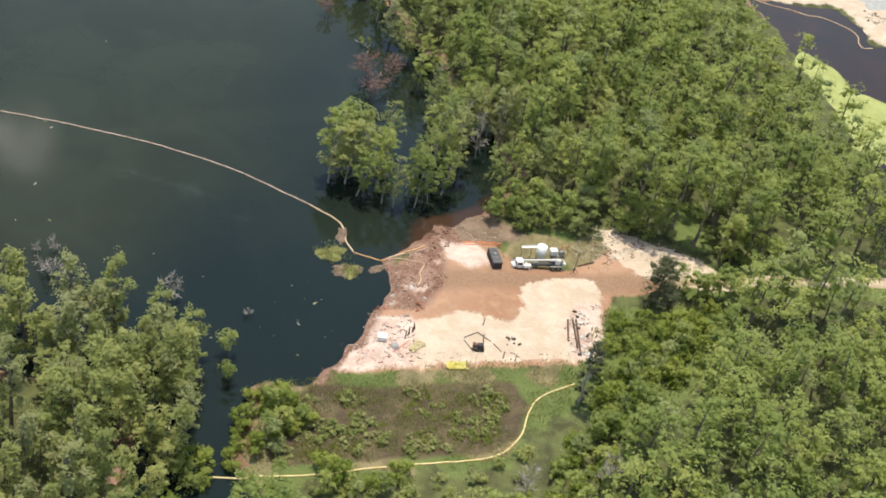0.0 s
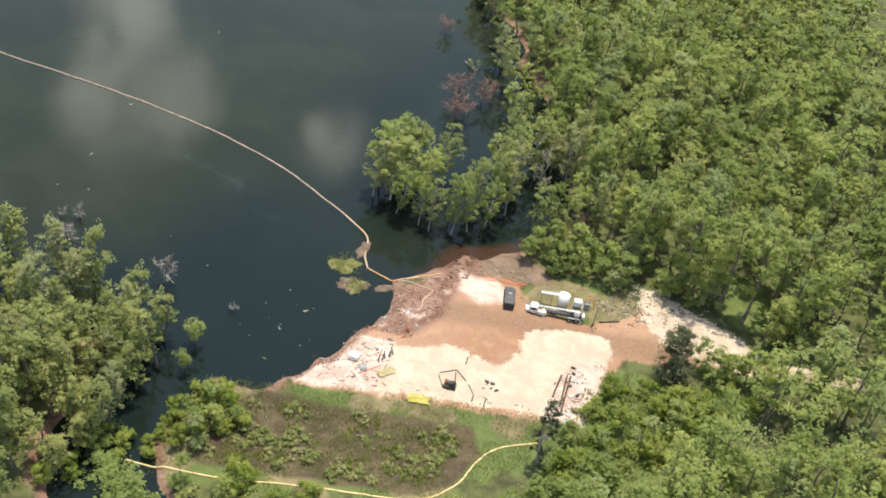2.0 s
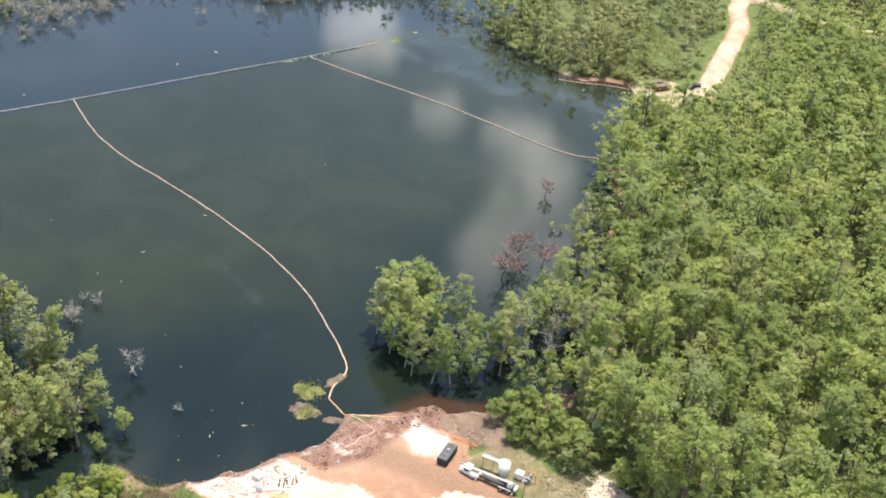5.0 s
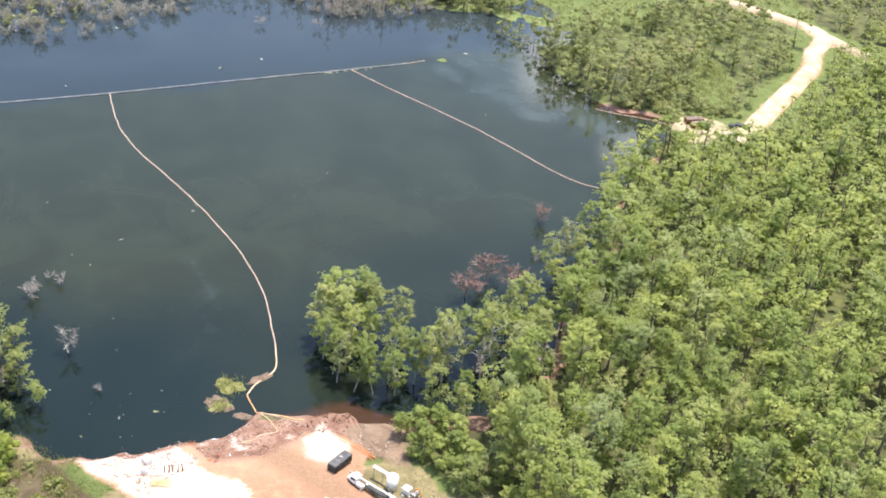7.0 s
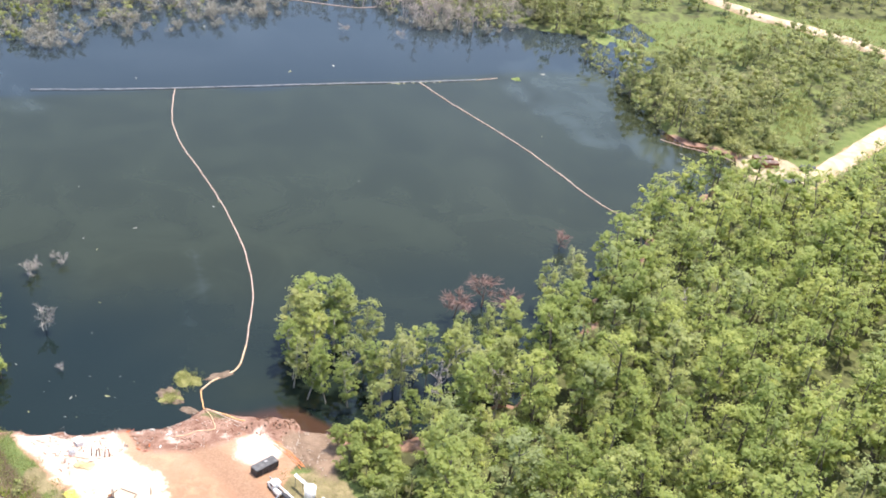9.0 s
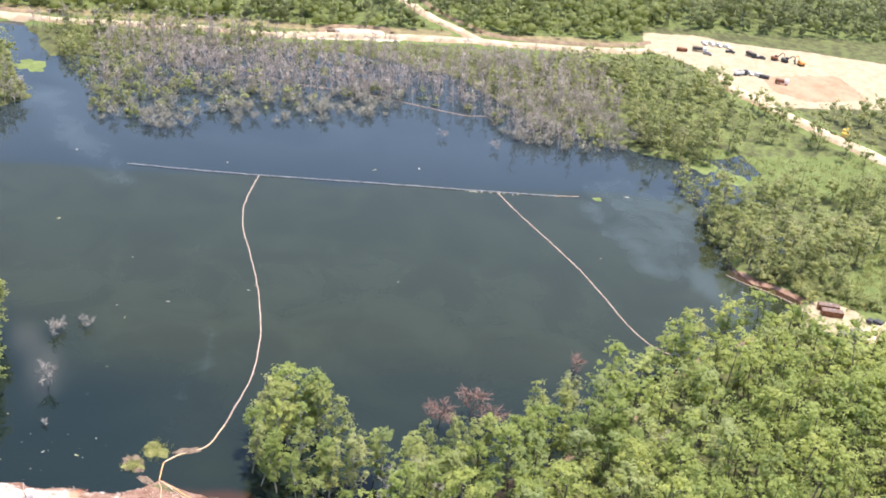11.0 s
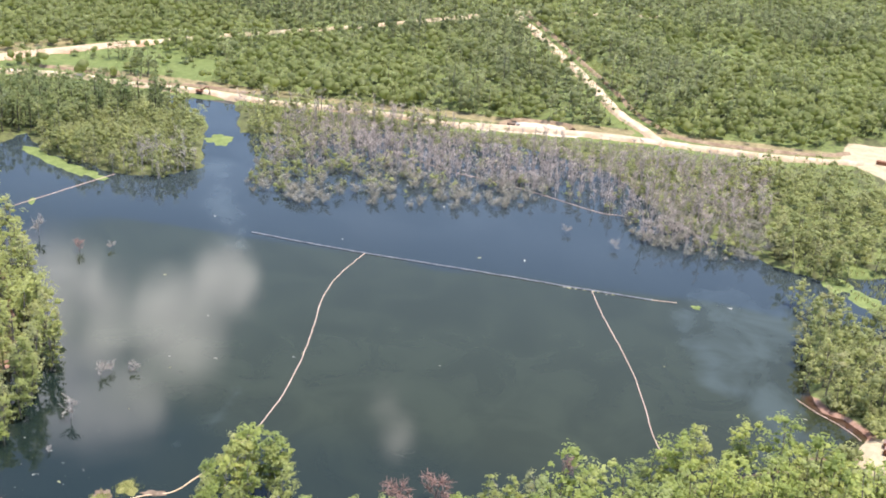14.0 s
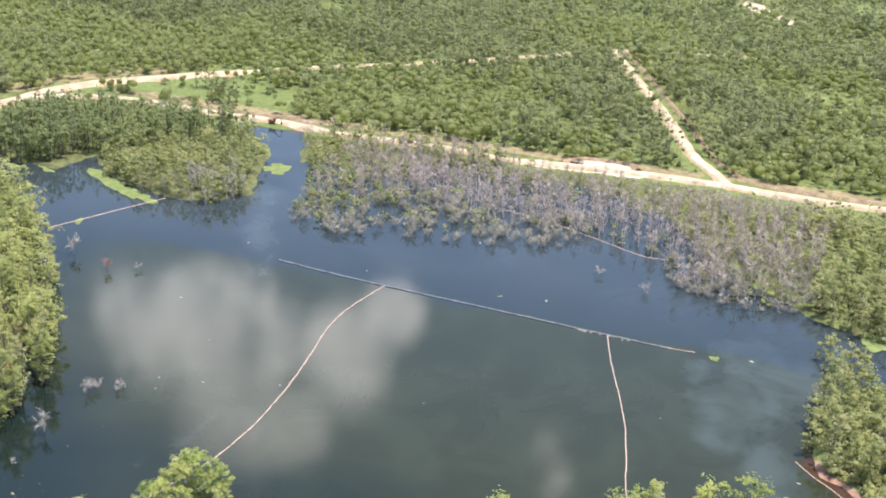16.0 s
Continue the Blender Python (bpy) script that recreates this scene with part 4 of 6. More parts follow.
for q, (x, y) in enumerate(single):
    s = rng.uniform(0.68, 1.14) if q < first_wader else POINT_TREES[q - len(single)][2] * 1.05
    m = pose(x, y, max(height_at(x, y), -1.2), rng.normal() * 4.0, rng.normal() * 4.0, rng.uniform(0, 360))
    if q < len(protos_single):
        root = protos_single[q]
        root.matrix_basis = m
    else:
        if q >= first_wader:
            kind = int(rng.integers(6, 11)) if y < 145 else int(rng.integers(11, 15))
        else:
            kind = int(rng.integers(6, 11)) if x < -40 and y < 145 or rng.uniform() < 0.2 else int(rng.integers(0, 6))
        root = copy_thing(protos_single[kind], m)
    broad = 1.2 if x < -44 and y > 180 and q >= first_wader else 1.0
    root.scale = (s * broad * rng.uniform(0.9, 1.15), s * broad * rng.uniform(0.9, 1.15), s / broad ** 0.4)

mid_protos = [make_tree(200 + k, t, wd, 27, 14, 0.36, 4, 1, low, pk, 0.27, 8, 0.65) for k, (t, wd, low, pk) in enumerate([(15, 3.5, 0.25, 0.6), (13, 3.2, 0.25, 0.55), (16.5, 3.4, 0.3, 0.6), (11.5, 2.9, 0.2, 0.5), (14, 3.7, 0.3, 0.62)])]
west = (rest[:, 0] < -35) & (rest[:, 1] < 145)
deep_in = (rest[:, 1] > 300) | (rest[:, 1] < 105) & (rest[:, 0] > -30)
mass("woodland", mid_protos, rest[west], rng, (BARK, PALE_LEAVES), "grey-green swamp wood at the lake's edge", "wood", (0.75, 1.15), patchy=0.12)
mass("woodland", [make_tree(250 + k, t, 3.4, 20, 8, 0.5, 4, 0, 0.25, 0.58, 0.32, 5, 0.7) for k, t in enumerate((15, 13, 16))], rest[deep_in & ~west], rng, (BARK, LEAVES), "dense green swamp wood farther from the clearing", "wood", (0.75, 1.15), patchy=0.12, size=lambda x, y: 0.5 + 0.5 * ramp(road_distance(x, y), 2, 24))
mass("woodland", mid_protos, rest[~west & ~deep_in], rng, (BARK, LEAVES), "dense green swamp wood of broad-crowned trees", "wood", (0.75, 1.15), patchy=0.12)

east_protos = [make_tree(300 + k, t, wd, 22, 10, 0.38, 4, 0, 0.06, 0.46, 0.34, 6, 0.75, 0.8, 0.6) for k, (t, wd) in enumerate([(12, 3.3), (9.5, 3.2), (13.5, 3.0), (7.5, 3.0)])]
thinned = lambda keep: (lambda x, y, r: not_clearing(x, y, r) & (r.uniform(size=x.size) < keep))
lower_by_track = lambda x, y: np.where(y < 345, 0.55 + 0.45 * ramp(x, -300, -255), 1.0)
dry_open = lambda x, y, r: thinned(0.62 + 0.35 * waves(x, y, 16, 75))(x, y, r) & (water_depth(x, y) < 1.0)
mass("woodland", east_protos, np.vstack([scatter(EAST_WOOD, 4.8, 5, dry_open, 0.75), scatter(BACK_WOOD, 6.6, 7, thinned(0.8))]), rng, (DARK_BARK, SHORE_LEAVES),
     "open wood of slender green trees over grassy swamp", "wood", (0.6, 1.05), patchy=0.2, size=lower_by_track)
# the forest beyond the track: dull tall trees, and paler scrub in broad patches between them
tall_protos = [make_tree(400 + k, t, wd, 11, 4, 0.52, 3, 0, 0.04, 0.42, 0.42, 3, 0.8, 0.8) for k, (t, wd) in enumerate([(12, 3.2), (10.5, 3.3), (13.5, 2.9), (9, 3.1), (15, 2.9)])]
scrub_protos = [make_tree(410 + k, t, wd, 9, 4, 0.54, 3, 0, 0.02, 0.36, 0.46, 2, 0.85, 0.9) for k, (t, wd) in enumerate([(7.5, 3.5), (6, 3.4), (8.5, 3.3), (5, 3.2)])]
far_spots = scatter(FOREST, 5.3, 8, lambda x, y, r: not_clearing(x, y, r) & ((x > -560) | (r.uniform(size=x.size) < 0.7)), 0.85)
stand = waves(far_spots[:, 0], far_spots[:, 1], 75, 71) * 0.8 + waves(far_spots[:, 0], far_spots[:, 1], 28, 72) * 0.5 + 0.22 * rng.normal(size=len(far_spots)) - 0.35 * ramp(-far_spots[:, 0], 330, 380) * ramp(far_spots[:, 0], -440, -400) * ramp(200 - far_spots[:, 1], 0, 40) > -0.02
mass("woodland", tall_protos, far_spots[stand], rng, (BARK, FAR_LEAVES), "wide dull green forest beyond the gravel track", "wood", (0.75, 1.3), patchy=0.22)
mass("woodland", scrub_protos, far_spots[~stand], rng, (DARK_BARK, SCRUB_LEAVES), "paler green scrub between stands of the far forest", "wood", (0.75, 1.3), patchy=0.2)


shore_protos = [make_tree(320 + k, t, wd, 26, 11, 0.38, 4, 1, 0.08, 0.48, 0.3, 6, 0.75, 0.8) for k, (t, wd) in enumerate([(12, 3.0), (9.5, 2.8), (13.5, 3.1), (7.5, 2.7)])]
NORTH_SHORE = [(-226, 297), (-207, 292), (-198, 304), (-197, 326), (-210, 330), (-228, 314)]
EAST_SHORE = [(-164, 306), (-150, 301.5), (-128, 302), (-120, 309), (-116, 320), (-124, 328), (-150, 322), (-167, 314)]
islet_trees = np.array([(-180.5, 302.5), (-177, 300.5), (-173.5, 302.5), (-169.5, 303.5), (-175.5, 305.5), (-167, 306)])
mass("woodland", shore_protos, np.vstack([scatter(NORTH_SHORE, 4.4, 15, not_clearing, 0.7), scatter(EAST_SHORE, 5.2, 18, not_clearing, 0.7), islet_trees]), rng, (BARK, SHORE_LEAVES),
     "broad leafy trees leaning over the eastern shore", "wood", (0.6, 1.1), patchy=0.2)
WEST_GAP = [(-64, 100), (-49, 103), (-48.5, 118), (-52.5, 129), (-60, 128), (-68, 116)]
mass("woodland", [make_tree(340 + k, t, wd, 34, 14, 0.32, 4, 1, 0.1, 0.45, 0.28, 8, 0.6) for k, (t, wd) in enumerate([(13, 2.5), (11, 2.4), (14.5, 2.6)])], scatter(WEST_GAP, 4.4, 16, None, 0.7), rng, (BARK, PALE_LEAVES),
     "slender pale green trees filling the western shore", "wood", (0.7, 1.1), patchy=0.1)
point_spots = scatter(POINT_WOOD, 3.9, 6, lambda x, y, r: thinned(0.92)(x, y, r) & (road_distance(x, y) > np.where(y < 0, 14.0, 2.6)), 0.6)
rear = point_spots[:, 1] - 0.8 * (-225 - point_spots[:, 0]) < 33 + 8 * waves(point_spots[:, 0], point_spots[:, 1], 14, 73)
spires = [make_tree(350 + k, t, wd, 26, 9, 0.4, 4, 0, 0.06, 0.3, 0.3, 5, 0.7, 0.8) for k, (t, wd) in enumerate([(15, 2.2), (13, 2.0)])]
mass("woodland", shore_protos + spires, point_spots[rear], rng, (DARK_BARK, DULL_LEAVES), "dark dense wood beside the bayou", "wood", (0.8, 1.15), patchy=0.2, size=lambda x, y: 0.4 + 0.6 * ramp(road_distance(x, y), 4, 34))
mass("woodland", east_protos, point_spots[~rear], rng, (PALE_BARK, SHORE_LEAVES), "low pale green wood on the point beside the bayou", "wood", (0.5, 0.95), patchy=0.25, size=lambda x, y: 0.4 + 0.6 * ramp(road_distance(x, y), 4, 30))

# the drowned wood: bare shrubs in front, bare trees behind, a few live ones among them
DROWNED_FRONT = [(-204, 124), (-203, 136), (-199, 152), (-207, 163), (-211, 182), (-215, 200), (-218, 211), (-226, 218), (-246, 222), (-252, 213), (-246, 150), (-226, 117)]
DROWNED_EAST = [(-226, 249), (-206, 254), (-202, 268), (-203, 281), (-206, 294), (-222, 298), (-244, 292), (-246, 258)]
DROWNED_BACK = [(-226, 120), (-232, 150), (-238, 190), (-236, 214), (-232, 232), (-224, 250), (-208, 256), (-206, 270), (-208, 286), (-232, 296), (-262, 296), (-291, 285), (-291, 118), (-262, 116)]
clumped = lambda keep, size, seed: (lambda x, y, r: r.uniform(size=x.size) < keep + 0.5 * waves(x, y, size, seed))
dead_protos = [(make_dead(500 + k, t, wd, 12, 9), None, None) for k, (t, wd) in enumerate([(10.0, 1.8), (8.0, 1.9), (11.5, 1.5), (6.5, 2.0), (9.0, 1.6)])]
dead_shrubs = [(make_dead(520 + k, t, wd, 15, 12), None, None) for k, (t, wd) in enumerate([(3.2, 2.2), (2.6, 2.0), (4.0, 2.1)])]
mass("dead_shrubs", dead_shrubs, np.vstack([scatter(DROWNED_FRONT, 3.7, 12, clumped(0.42, 8, 23)), scatter(DROWNED_EAST, 3.3, 17, clumped(0.7, 8, 23))]), rng, (SHRUB_BARK,), "pale bare shrubs standing in shallow water", "shrubs", (0.6, 1.3))
mass("dead_trees", dead_protos, scatter(DROWNED_BACK, 3.3, 9, clumped(0.8, 12, 24)), rng, (DROWNED_BARK,), "bare grey dead trees standing in water", "trees", (0.6, 1.15), size=lambda x, y: 0.65 + 0.35 * ramp(x, -296, -262))

mass("dead_trees", dead_protos, scatter([(-204, 76), (-202, 99), (-216, 102), (-230, 95), (-222, 82)], 4.2, 14), rng, (DEAD_BARK,), "bare grey dead trees at the tip of the point", "trees", (0.6, 1.1))


def live_among_dead(x, y, r):
    share = 0.2 + 0.75 * ramp(-y, -152, -118) + 0.42 * ramp(y, 256, 285) + 0.7 * ramp(-x, 266, 282) + 0.15 * waves(x, y, 15, 25)
    return (r.uniform(size=x.size) < share) & (depth_in(x, y, DEAD_WOOD) > 1)


mass("woodland", east_protos, scatter(DEAD_WOOD, 4.0, 10, live_among_dead), rng, (PALE_BARK, SHORE_LEAVES), "thin dull green trees among the dead ones", "wood", (0.35, 0.75), patchy=0.2, size=lower_by_track)

# a fringe of thin trees, half of them bare, between the drowned wood and the embankment
FRINGE = [(-293, 89), (-284, 89), (-283, 130), (-285, 165), (-288, 178), (-294, 178), (-293.5, 150), (-292.5, 118)]
mass("woodland", east_protos, scatter(FRINGE, 3.6, 20, clumped(0.55, 9, 28)), rng, (PALE_BARK, SHORE_LEAVES), "thin olive trees along the embankment", "wood", (0.5, 0.85), patchy=0.2)
mass("dead_trees", dead_protos, scatter(FRINGE, 3.2, 21, clumped(0.6, 9, 29)), rng, (DROWNED_BARK,), "bare brownish trees along the embankment", "trees", (0.6, 1.0))

# ---------------------------------------------------------------- booms and the floating pipe


def tube(bm, line, radius, sides=8, taper=0.0):
    """A tube along a line of points, with rounded ends if a taper is given."""
    line = np.asarray(line, float)
    d = np.gradient(line, axis=0)
    rings = []
    for k, (p, t) in enumerate(zip(line, d)):
        t = Vector(t).normalized()
        u = t.cross(Vector((0, 0, 1))).normalized()
        v = u.cross(t)
        r = radius * (1 - taper if k in (0, len(line) - 1) else 1)
        rings.append([bm.verts.new(Vector(p) + (u * math.cos(a) + v * math.sin(a)) * r) for a in (2 * math.pi * j / sides for j in range(sides))])
    for a, b in zip(rings[:-1], rings[1:]):
        for j in range(sides):
            bm.faces.new((a[j], a[(j + 1) % sides], b[(j + 1) % sides], b[j]))
    bm.faces.new(rings[0][::-1])
    bm.faces.new(rings[-1])
    return bm


def boom(points, mat, label, section=5.0, radius=0.145, lift=0.06, ends=()):
    line = smooth_line(points, 0.5)
    line = line + 0.12 * np.stack([waves(line[:, 0], line[:, 1], 3.0, 21), waves(line[:, 0], line[:, 1], 3.0, 22)], 1)
    z = np.maximum(height(line[:, 0], line[:, 1]), 0.0) + lift
    line = np.column_stack([line, z])
    root = tagged(new("containment_boom"), label, "boom")
    k = int(section / 0.5)
    count = max(1, (len(line) - 1) // k)
    for i in range(count):
        stretch = line[i * k:(len(line) if i == count - 1 else (i + 1) * k + 1)].copy()
        inner = np.vstack([stretch[:1], stretch[:1] + (stretch[1:2] - stretch[:1]) * 0.35, stretch[1:-1], stretch[-1:] - (stretch[-1:] - stretch[-2:-1]) * 0.35, stretch[-1:]])
        colour = ends[0] if ends and (i < ends[1] or i >= count - ends[2]) else mat
        part("section", tube(bmesh.new(), inner, radius, 8, 0.55), colour, root, "", True)
    return root


boom([(-170, 177), (-159, 175.2), (-147, 174.2), (-134, 175.4), (-124, 177.4), (-111, 179.8), (-100, 181.3), (-90, 182.2), (-79, 182.5), (-68, 181.6), (-59, 179.6), (-50, 177.2), (-44.6, 175.2), (-42.6, 172.6), (-41.2, 170), (-39, 167.6)],
     BOOM_CREAM, "long cream containment boom curving across the water", ends=(BOOM_PEACH, 0, 3))
boom([(-39, 167.6), (-36, 167.5), (-32.8, 167.9), (-30, 171), (-27.7, 173.7)], BOOM_ORANGE, "orange and cream boom pulled onto the muddy bank", section=2.5, radius=0.12)
boom([(-32.9, 167.6), (-30, 170.2), (-27.4, 173.1)], BOOM_CREAM, "cream strand of boom beside the orange one", section=2.0, radius=0.1)
boom([(-32.7, 167.3), (-30.5, 168.1), (-28.6, 168.4), (-26.5, 168.5), (-26.1, 167.2), (-26.2, 165.4), (-25.4, 163.8), (-25.3, 161.6)], BOOM_PEACH, "pale boom dragged in a bend up the muddy shore", section=2.0, radius=0.085)
boom([(-167.5, 245), (-155, 249.2), (-137, 256), (-123, 261), (-108, 265), (-96, 268), (-88, 271.3), (-82, 277)], BOOM_CREAM, "cream containment boom reaching the wooded shore")
boom([(-40.5, 110), (-35, 112), (-28, 115), (-21, 119), (-14, 123), (-10, 125.3), (-3.5, 129.5), (-1, 135), (-0.8, 141), (0.5, 145), (5, 150)], BOOM_YELLOW, "yellow boom laid round the marshy hollow")
boom([(-163, 62), (-176, 67.5), (-188, 72.5), (-203, 79)], BOOM_CREAM, "pale boom closing the mouth of the bayou", ends=(BOOM_YELLOW, 0, 0))
boom([(-124.4, 300.2), (-122.2, 302.0), (-119.4, 304.9), (-116.4, 308.5), (-112.6, 312.1), (-109.6, 314.4)], BOOM_CREAM, "short cream boom along the eastern bank", section=2.5, radius=0.12)
boom([(-228.5, 248), (-228.5, 240), (-235, 225), (-241, 211), (-245, 198), (-249, 182), (-262, 160)], BOOM_CREAM, "pale boom lying among the dead trees")
boom([(20, 325.6), (28.4, 323.7), (34.7, 323.6), (39.4, 322.9), (43.4, 323.8), (50.3, 320.8), (53.0, 317.2), (53.2, 313.4), (54.4, 310.6), (57, 312)], BOOM_PEACH, "pale boom along the canal bank")
boom([(-173, 140), (-171.2, 160), (-170.2, 177), (-169.3, 210), (-168, 245), (-167.6, 262)], PIPE_GREY, "long dark grey floating discharge pipe", section=6.0, radius=0.27)
boom([(-167.6, 262), (-168, 266), (-168.4, 269)], BOOM_CREAM, "pale end floats of the floating pipe", section=2.0, radius=0.12)

# ---------------------------------------------------------------- small plants, grass and floating matter


def spots_in(ring, count, seed, keep=1.0):
    r = np.random.default_rng(seed)
    p = np.array(ring, float)
    q = r.uniform(p.min(0), p.max(0), (count * 4, 2))
    q = q[inside(q[:, 0], q[:, 1], ring)]
    clump = waves(q[:, 0], q[:, 1], 3.0, seed)
    return q[clump > 1 - 2 * keep][:count]


near_shrubs = [(-36, 121), (-38, 124), (-34.5, 118.5), (-33, 122), (-36.5, 116.5), (-31.5, 124.5), (-23.5, 115.5), (-19, 116.5), (-16, 119.5), (-21, 114), (9, 166), (11, 163), (8.5, 160), (13, 170.5), (16, 167), (14, 160), (19, 170), (12.5, 155), (17, 156), (21, 163), (23, 172), (25, 178), (10, 148), (15, 150.5), (20, 158), (8.5, 153.5), (26, 170), (-39.5, 127), (-26, 117), (-41.8, 111), (-42.6, 107), (-40.8, 108.5), (-44.8, 108.5), (-45.5, 105), (-43.8, 103.5), (-44.5, 111.5), (-43, 113), (-46.2, 100.5), (-40.2, 123.2), (-40, 119), (-39.2, 115.8), (-41.2, 126.2), (-40.6, 121), (-39.4, 113.6), (-38.2, 112.2), (-37.2, 126.6), (-35.4, 125.6)]
shrub_kinds = []
for k, (tall, wide) in enumerate([(3.4, 2.1), (2.6, 1.7), (4.2, 2.3)]):
    (wc, wf), lc, lf = make_tree(600 + k, tall, wide, 18, 28, 0.22, 5, 5, 0.08, 0.4, 0.36, 10, 0.6)
    root = tagged(new("shrub"), "bright green leafy shrub at the clearing's edge", "shrub", "shrubs round the clearing")
    data_part("stem", quick_mesh("stem", wc, wf), BARK, root)
    data_part("crown", quick_mesh("crown", lc, lf, True, np.zeros(len(lc))), BUSH_LEAVES, root)
    shrub_kinds.append(root)
for q, (x, y) in enumerate(near_shrubs):
    m = pose(x, y, max(height_at(x, y), -0.1), 0, 0, rng.uniform(0, 360))
    root = shrub_kinds[q] if q < 3 else copy_thing(shrub_kinds[int(rng.integers(0, 3))], m)
    root.matrix_basis = m
    s = rng.uniform(0.75, 1.25) if x > -30 else rng.uniform(0.6, 0.95)
    root.scale = (s, s, s)


# low trees, leafy to the ground, along the wood's edge north of the clearing
edge = [(-18.6, 188.0, 0.9), (-17.6, 190.5, 1.2), (-12.8, 187.2, 0.7), (-11.4, 188.4, 1.0), (-14.5, 190.8, 1.1), (-8.2, 190.4, 1.0), (-9.8, 193, 1.35), (-4.9, 191.2, 0.95), (-6.4, 194.4, 1.4), (-2.4, 190.4, 0.75), (4.4, 196.4, 1.1), (6.8, 194.6, 0.9), (8.4, 197.6, 1.2), (10.4, 195.4, 0.95), (13.2, 197.8, 1.4), (25.6, 196.0, 1.3), (-0.6, 198.4, 1.2), (19.0, 181.2, 1.05), (21.6, 180.2, 1.25), (23.2, 182.2, 1.0), (25.6, 183.0, 1.3), (28.4, 186.0, 0.9), (-1.4, 193.2, 1.2),
        (-3.2, 196.6, 1.5), (-12.8, 194.4, 1.5), (-17.0, 194.2, 1.4), (6.5, 198.8, 1.3), (26.5, 199.6, 1.3), (-37.5, 124.5, 0.9), (-35, 121.8, 1.0), (-33.6, 117.5, 0.9), (-36.6, 118.5, 0.85), (-32.5, 124.5, 0.7), (-24.5, 113.2, 0.75), (-20, 112.6, 0.6), (-17, 115.8, 0.7),
        (-30.5, 110.5, 0.9), (13.5, 146.5, 1.1), (15, 141.5, 1.2), (12, 141, 0.9), (8, 134.5, 0.8), (9.5, 138.5, 1.0), (11.5, 133, 1.1), (6.2, 128.5, 0.8), (7.5, 124, 1.0), (4.2, 119, 0.9), (12.5, 128.5, 1.2), (16.5, 147.5, 1.3), (14, 153, 0.9), (17.5, 158.5, 1.0), (20, 166, 1.1), (1, 113.5, 0.8), (29.5, 196.5, 1.7), (33.5, 198, 1.6), (25, 199, 1.8)]
low_kinds = []
for k, (tall, wide) in enumerate([(5.2, 2.1), (4.4, 1.9), (6.0, 2.0)]):
    (wc, wf), lc, lf = make_tree(630 + k, tall, wide, 26, 26, 0.24, 5, 5, 0.06, 0.42, 0.3, 12, 0.6)
    root = tagged(new("small_tree"), "low leafy tree at the wood's edge, green to the ground", "tree", "low trees at the wood's edge")
    data_part("trunk", quick_mesh("trunk", wc, wf), BARK, root)
    data_part("crown", quick_mesh("crown", lc, lf, True, np.zeros(len(lc))), LEAVES, root)
    low_kinds.append(root)
for q, (x, y, s) in enumerate(edge):
    m = pose(x, y, height_at(x, y), 0, 0, rng.uniform(0, 360))
    root = low_kinds[q] if q < 3 else copy_thing(low_kinds[int(rng.integers(0, 3))], m)
    root.matrix_basis = m
    root.scale = (s, s, s)

weeds = [make_tree(640 + k, t, wd, 9, 12, 0.16, 3, 2, 0.1, 0.4, 0.45, 4, 0.7) for k, (t, wd) in enumerate([(0.8, 0.9), (1.1, 0.8), (0.6, 1.1)])]
mass("weeds", weeds, spots_in(MARSH, 190, 36, 0.6), rng, (BARK, GRASS_LEAVES), "olive weed clumps in the wet mud", "weeds", (0.4, 1.0))
low_growth = [make_tree(645 + k, t, wd, 12, 14, 0.22, 3, 2, 0.08, 0.4, 0.42, 6, 0.7) for k, (t, wd) in enumerate([(1.7, 1.3), (2.2, 1.4), (1.3, 1.5)])]
HEDGE = [(1, 112), (2, 122), (5.5, 130), (5, 139), (8, 145), (9, 152), (9.5, 160), (13, 170), (22, 177), (30, 181), (29, 168), (17, 150), (17, 138), (10, 128), (9, 121)]
dry_foot = lambda x, y, r: water_depth(x, y) < -0.8
LOWER_BANK = [(-38, 100), (-30, 111), (-20, 116.5), (-12, 121), (-3, 127), (1.5, 134), (2, 122), (1, 112), (-14, 104), (-30, 97)]
mass("undergrowth", low_growth, scatter(LOWER_BANK, 3.0, 35, dry_foot, 0.8), rng, (BARK, PALE_LEAVES), "scattered low green bushes on the bank", "undergrowth", (0.35, 1.0))
mass("undergrowth", low_growth, scatter(clearings[0], 7.0, 36, lambda x, y, r: r.uniform(size=x.size) < 0.3, 0.9), rng, (BARK, FAR_LEAVES), "low bushes dotted over the far meadow", "undergrowth", (0.5, 1.6))
mass("thicket", shore_protos, np.array([(-312, 33), (-314.5, 36), (-310.5, 37.5), (-313, 40), (-316, 32), (-317.5, 38), (-311, 30), (-329, 10.5), (-332, 13), (-334.5, 15.5), (-330.5, 16), (-348, -34), (-351, -28), (-350, -21), (-354, -15), (-353, -8.5), (-357, -3), (-359, -10), (-358, -20), (-356, -29), (-345, -39)]), rng, (DARK_BARK, FAR_LEAVES), "dense green thicket on the far meadow", "thicket", (0.65, 0.9))
EAST_VERGE = [(-128, 306), (-116, 334), (-108, 345), (-92, 340), (-80, 316), (-82, 296), (-100, 301), (-118, 310)]
mass("undergrowth", low_growth, scatter(EAST_VERGE, 3.0, 38, dry_foot, 0.8), rng, (BARK, SHORE_LEAVES), "low leafy bushes round the eastern pad", "undergrowth", (0.5, 1.7))
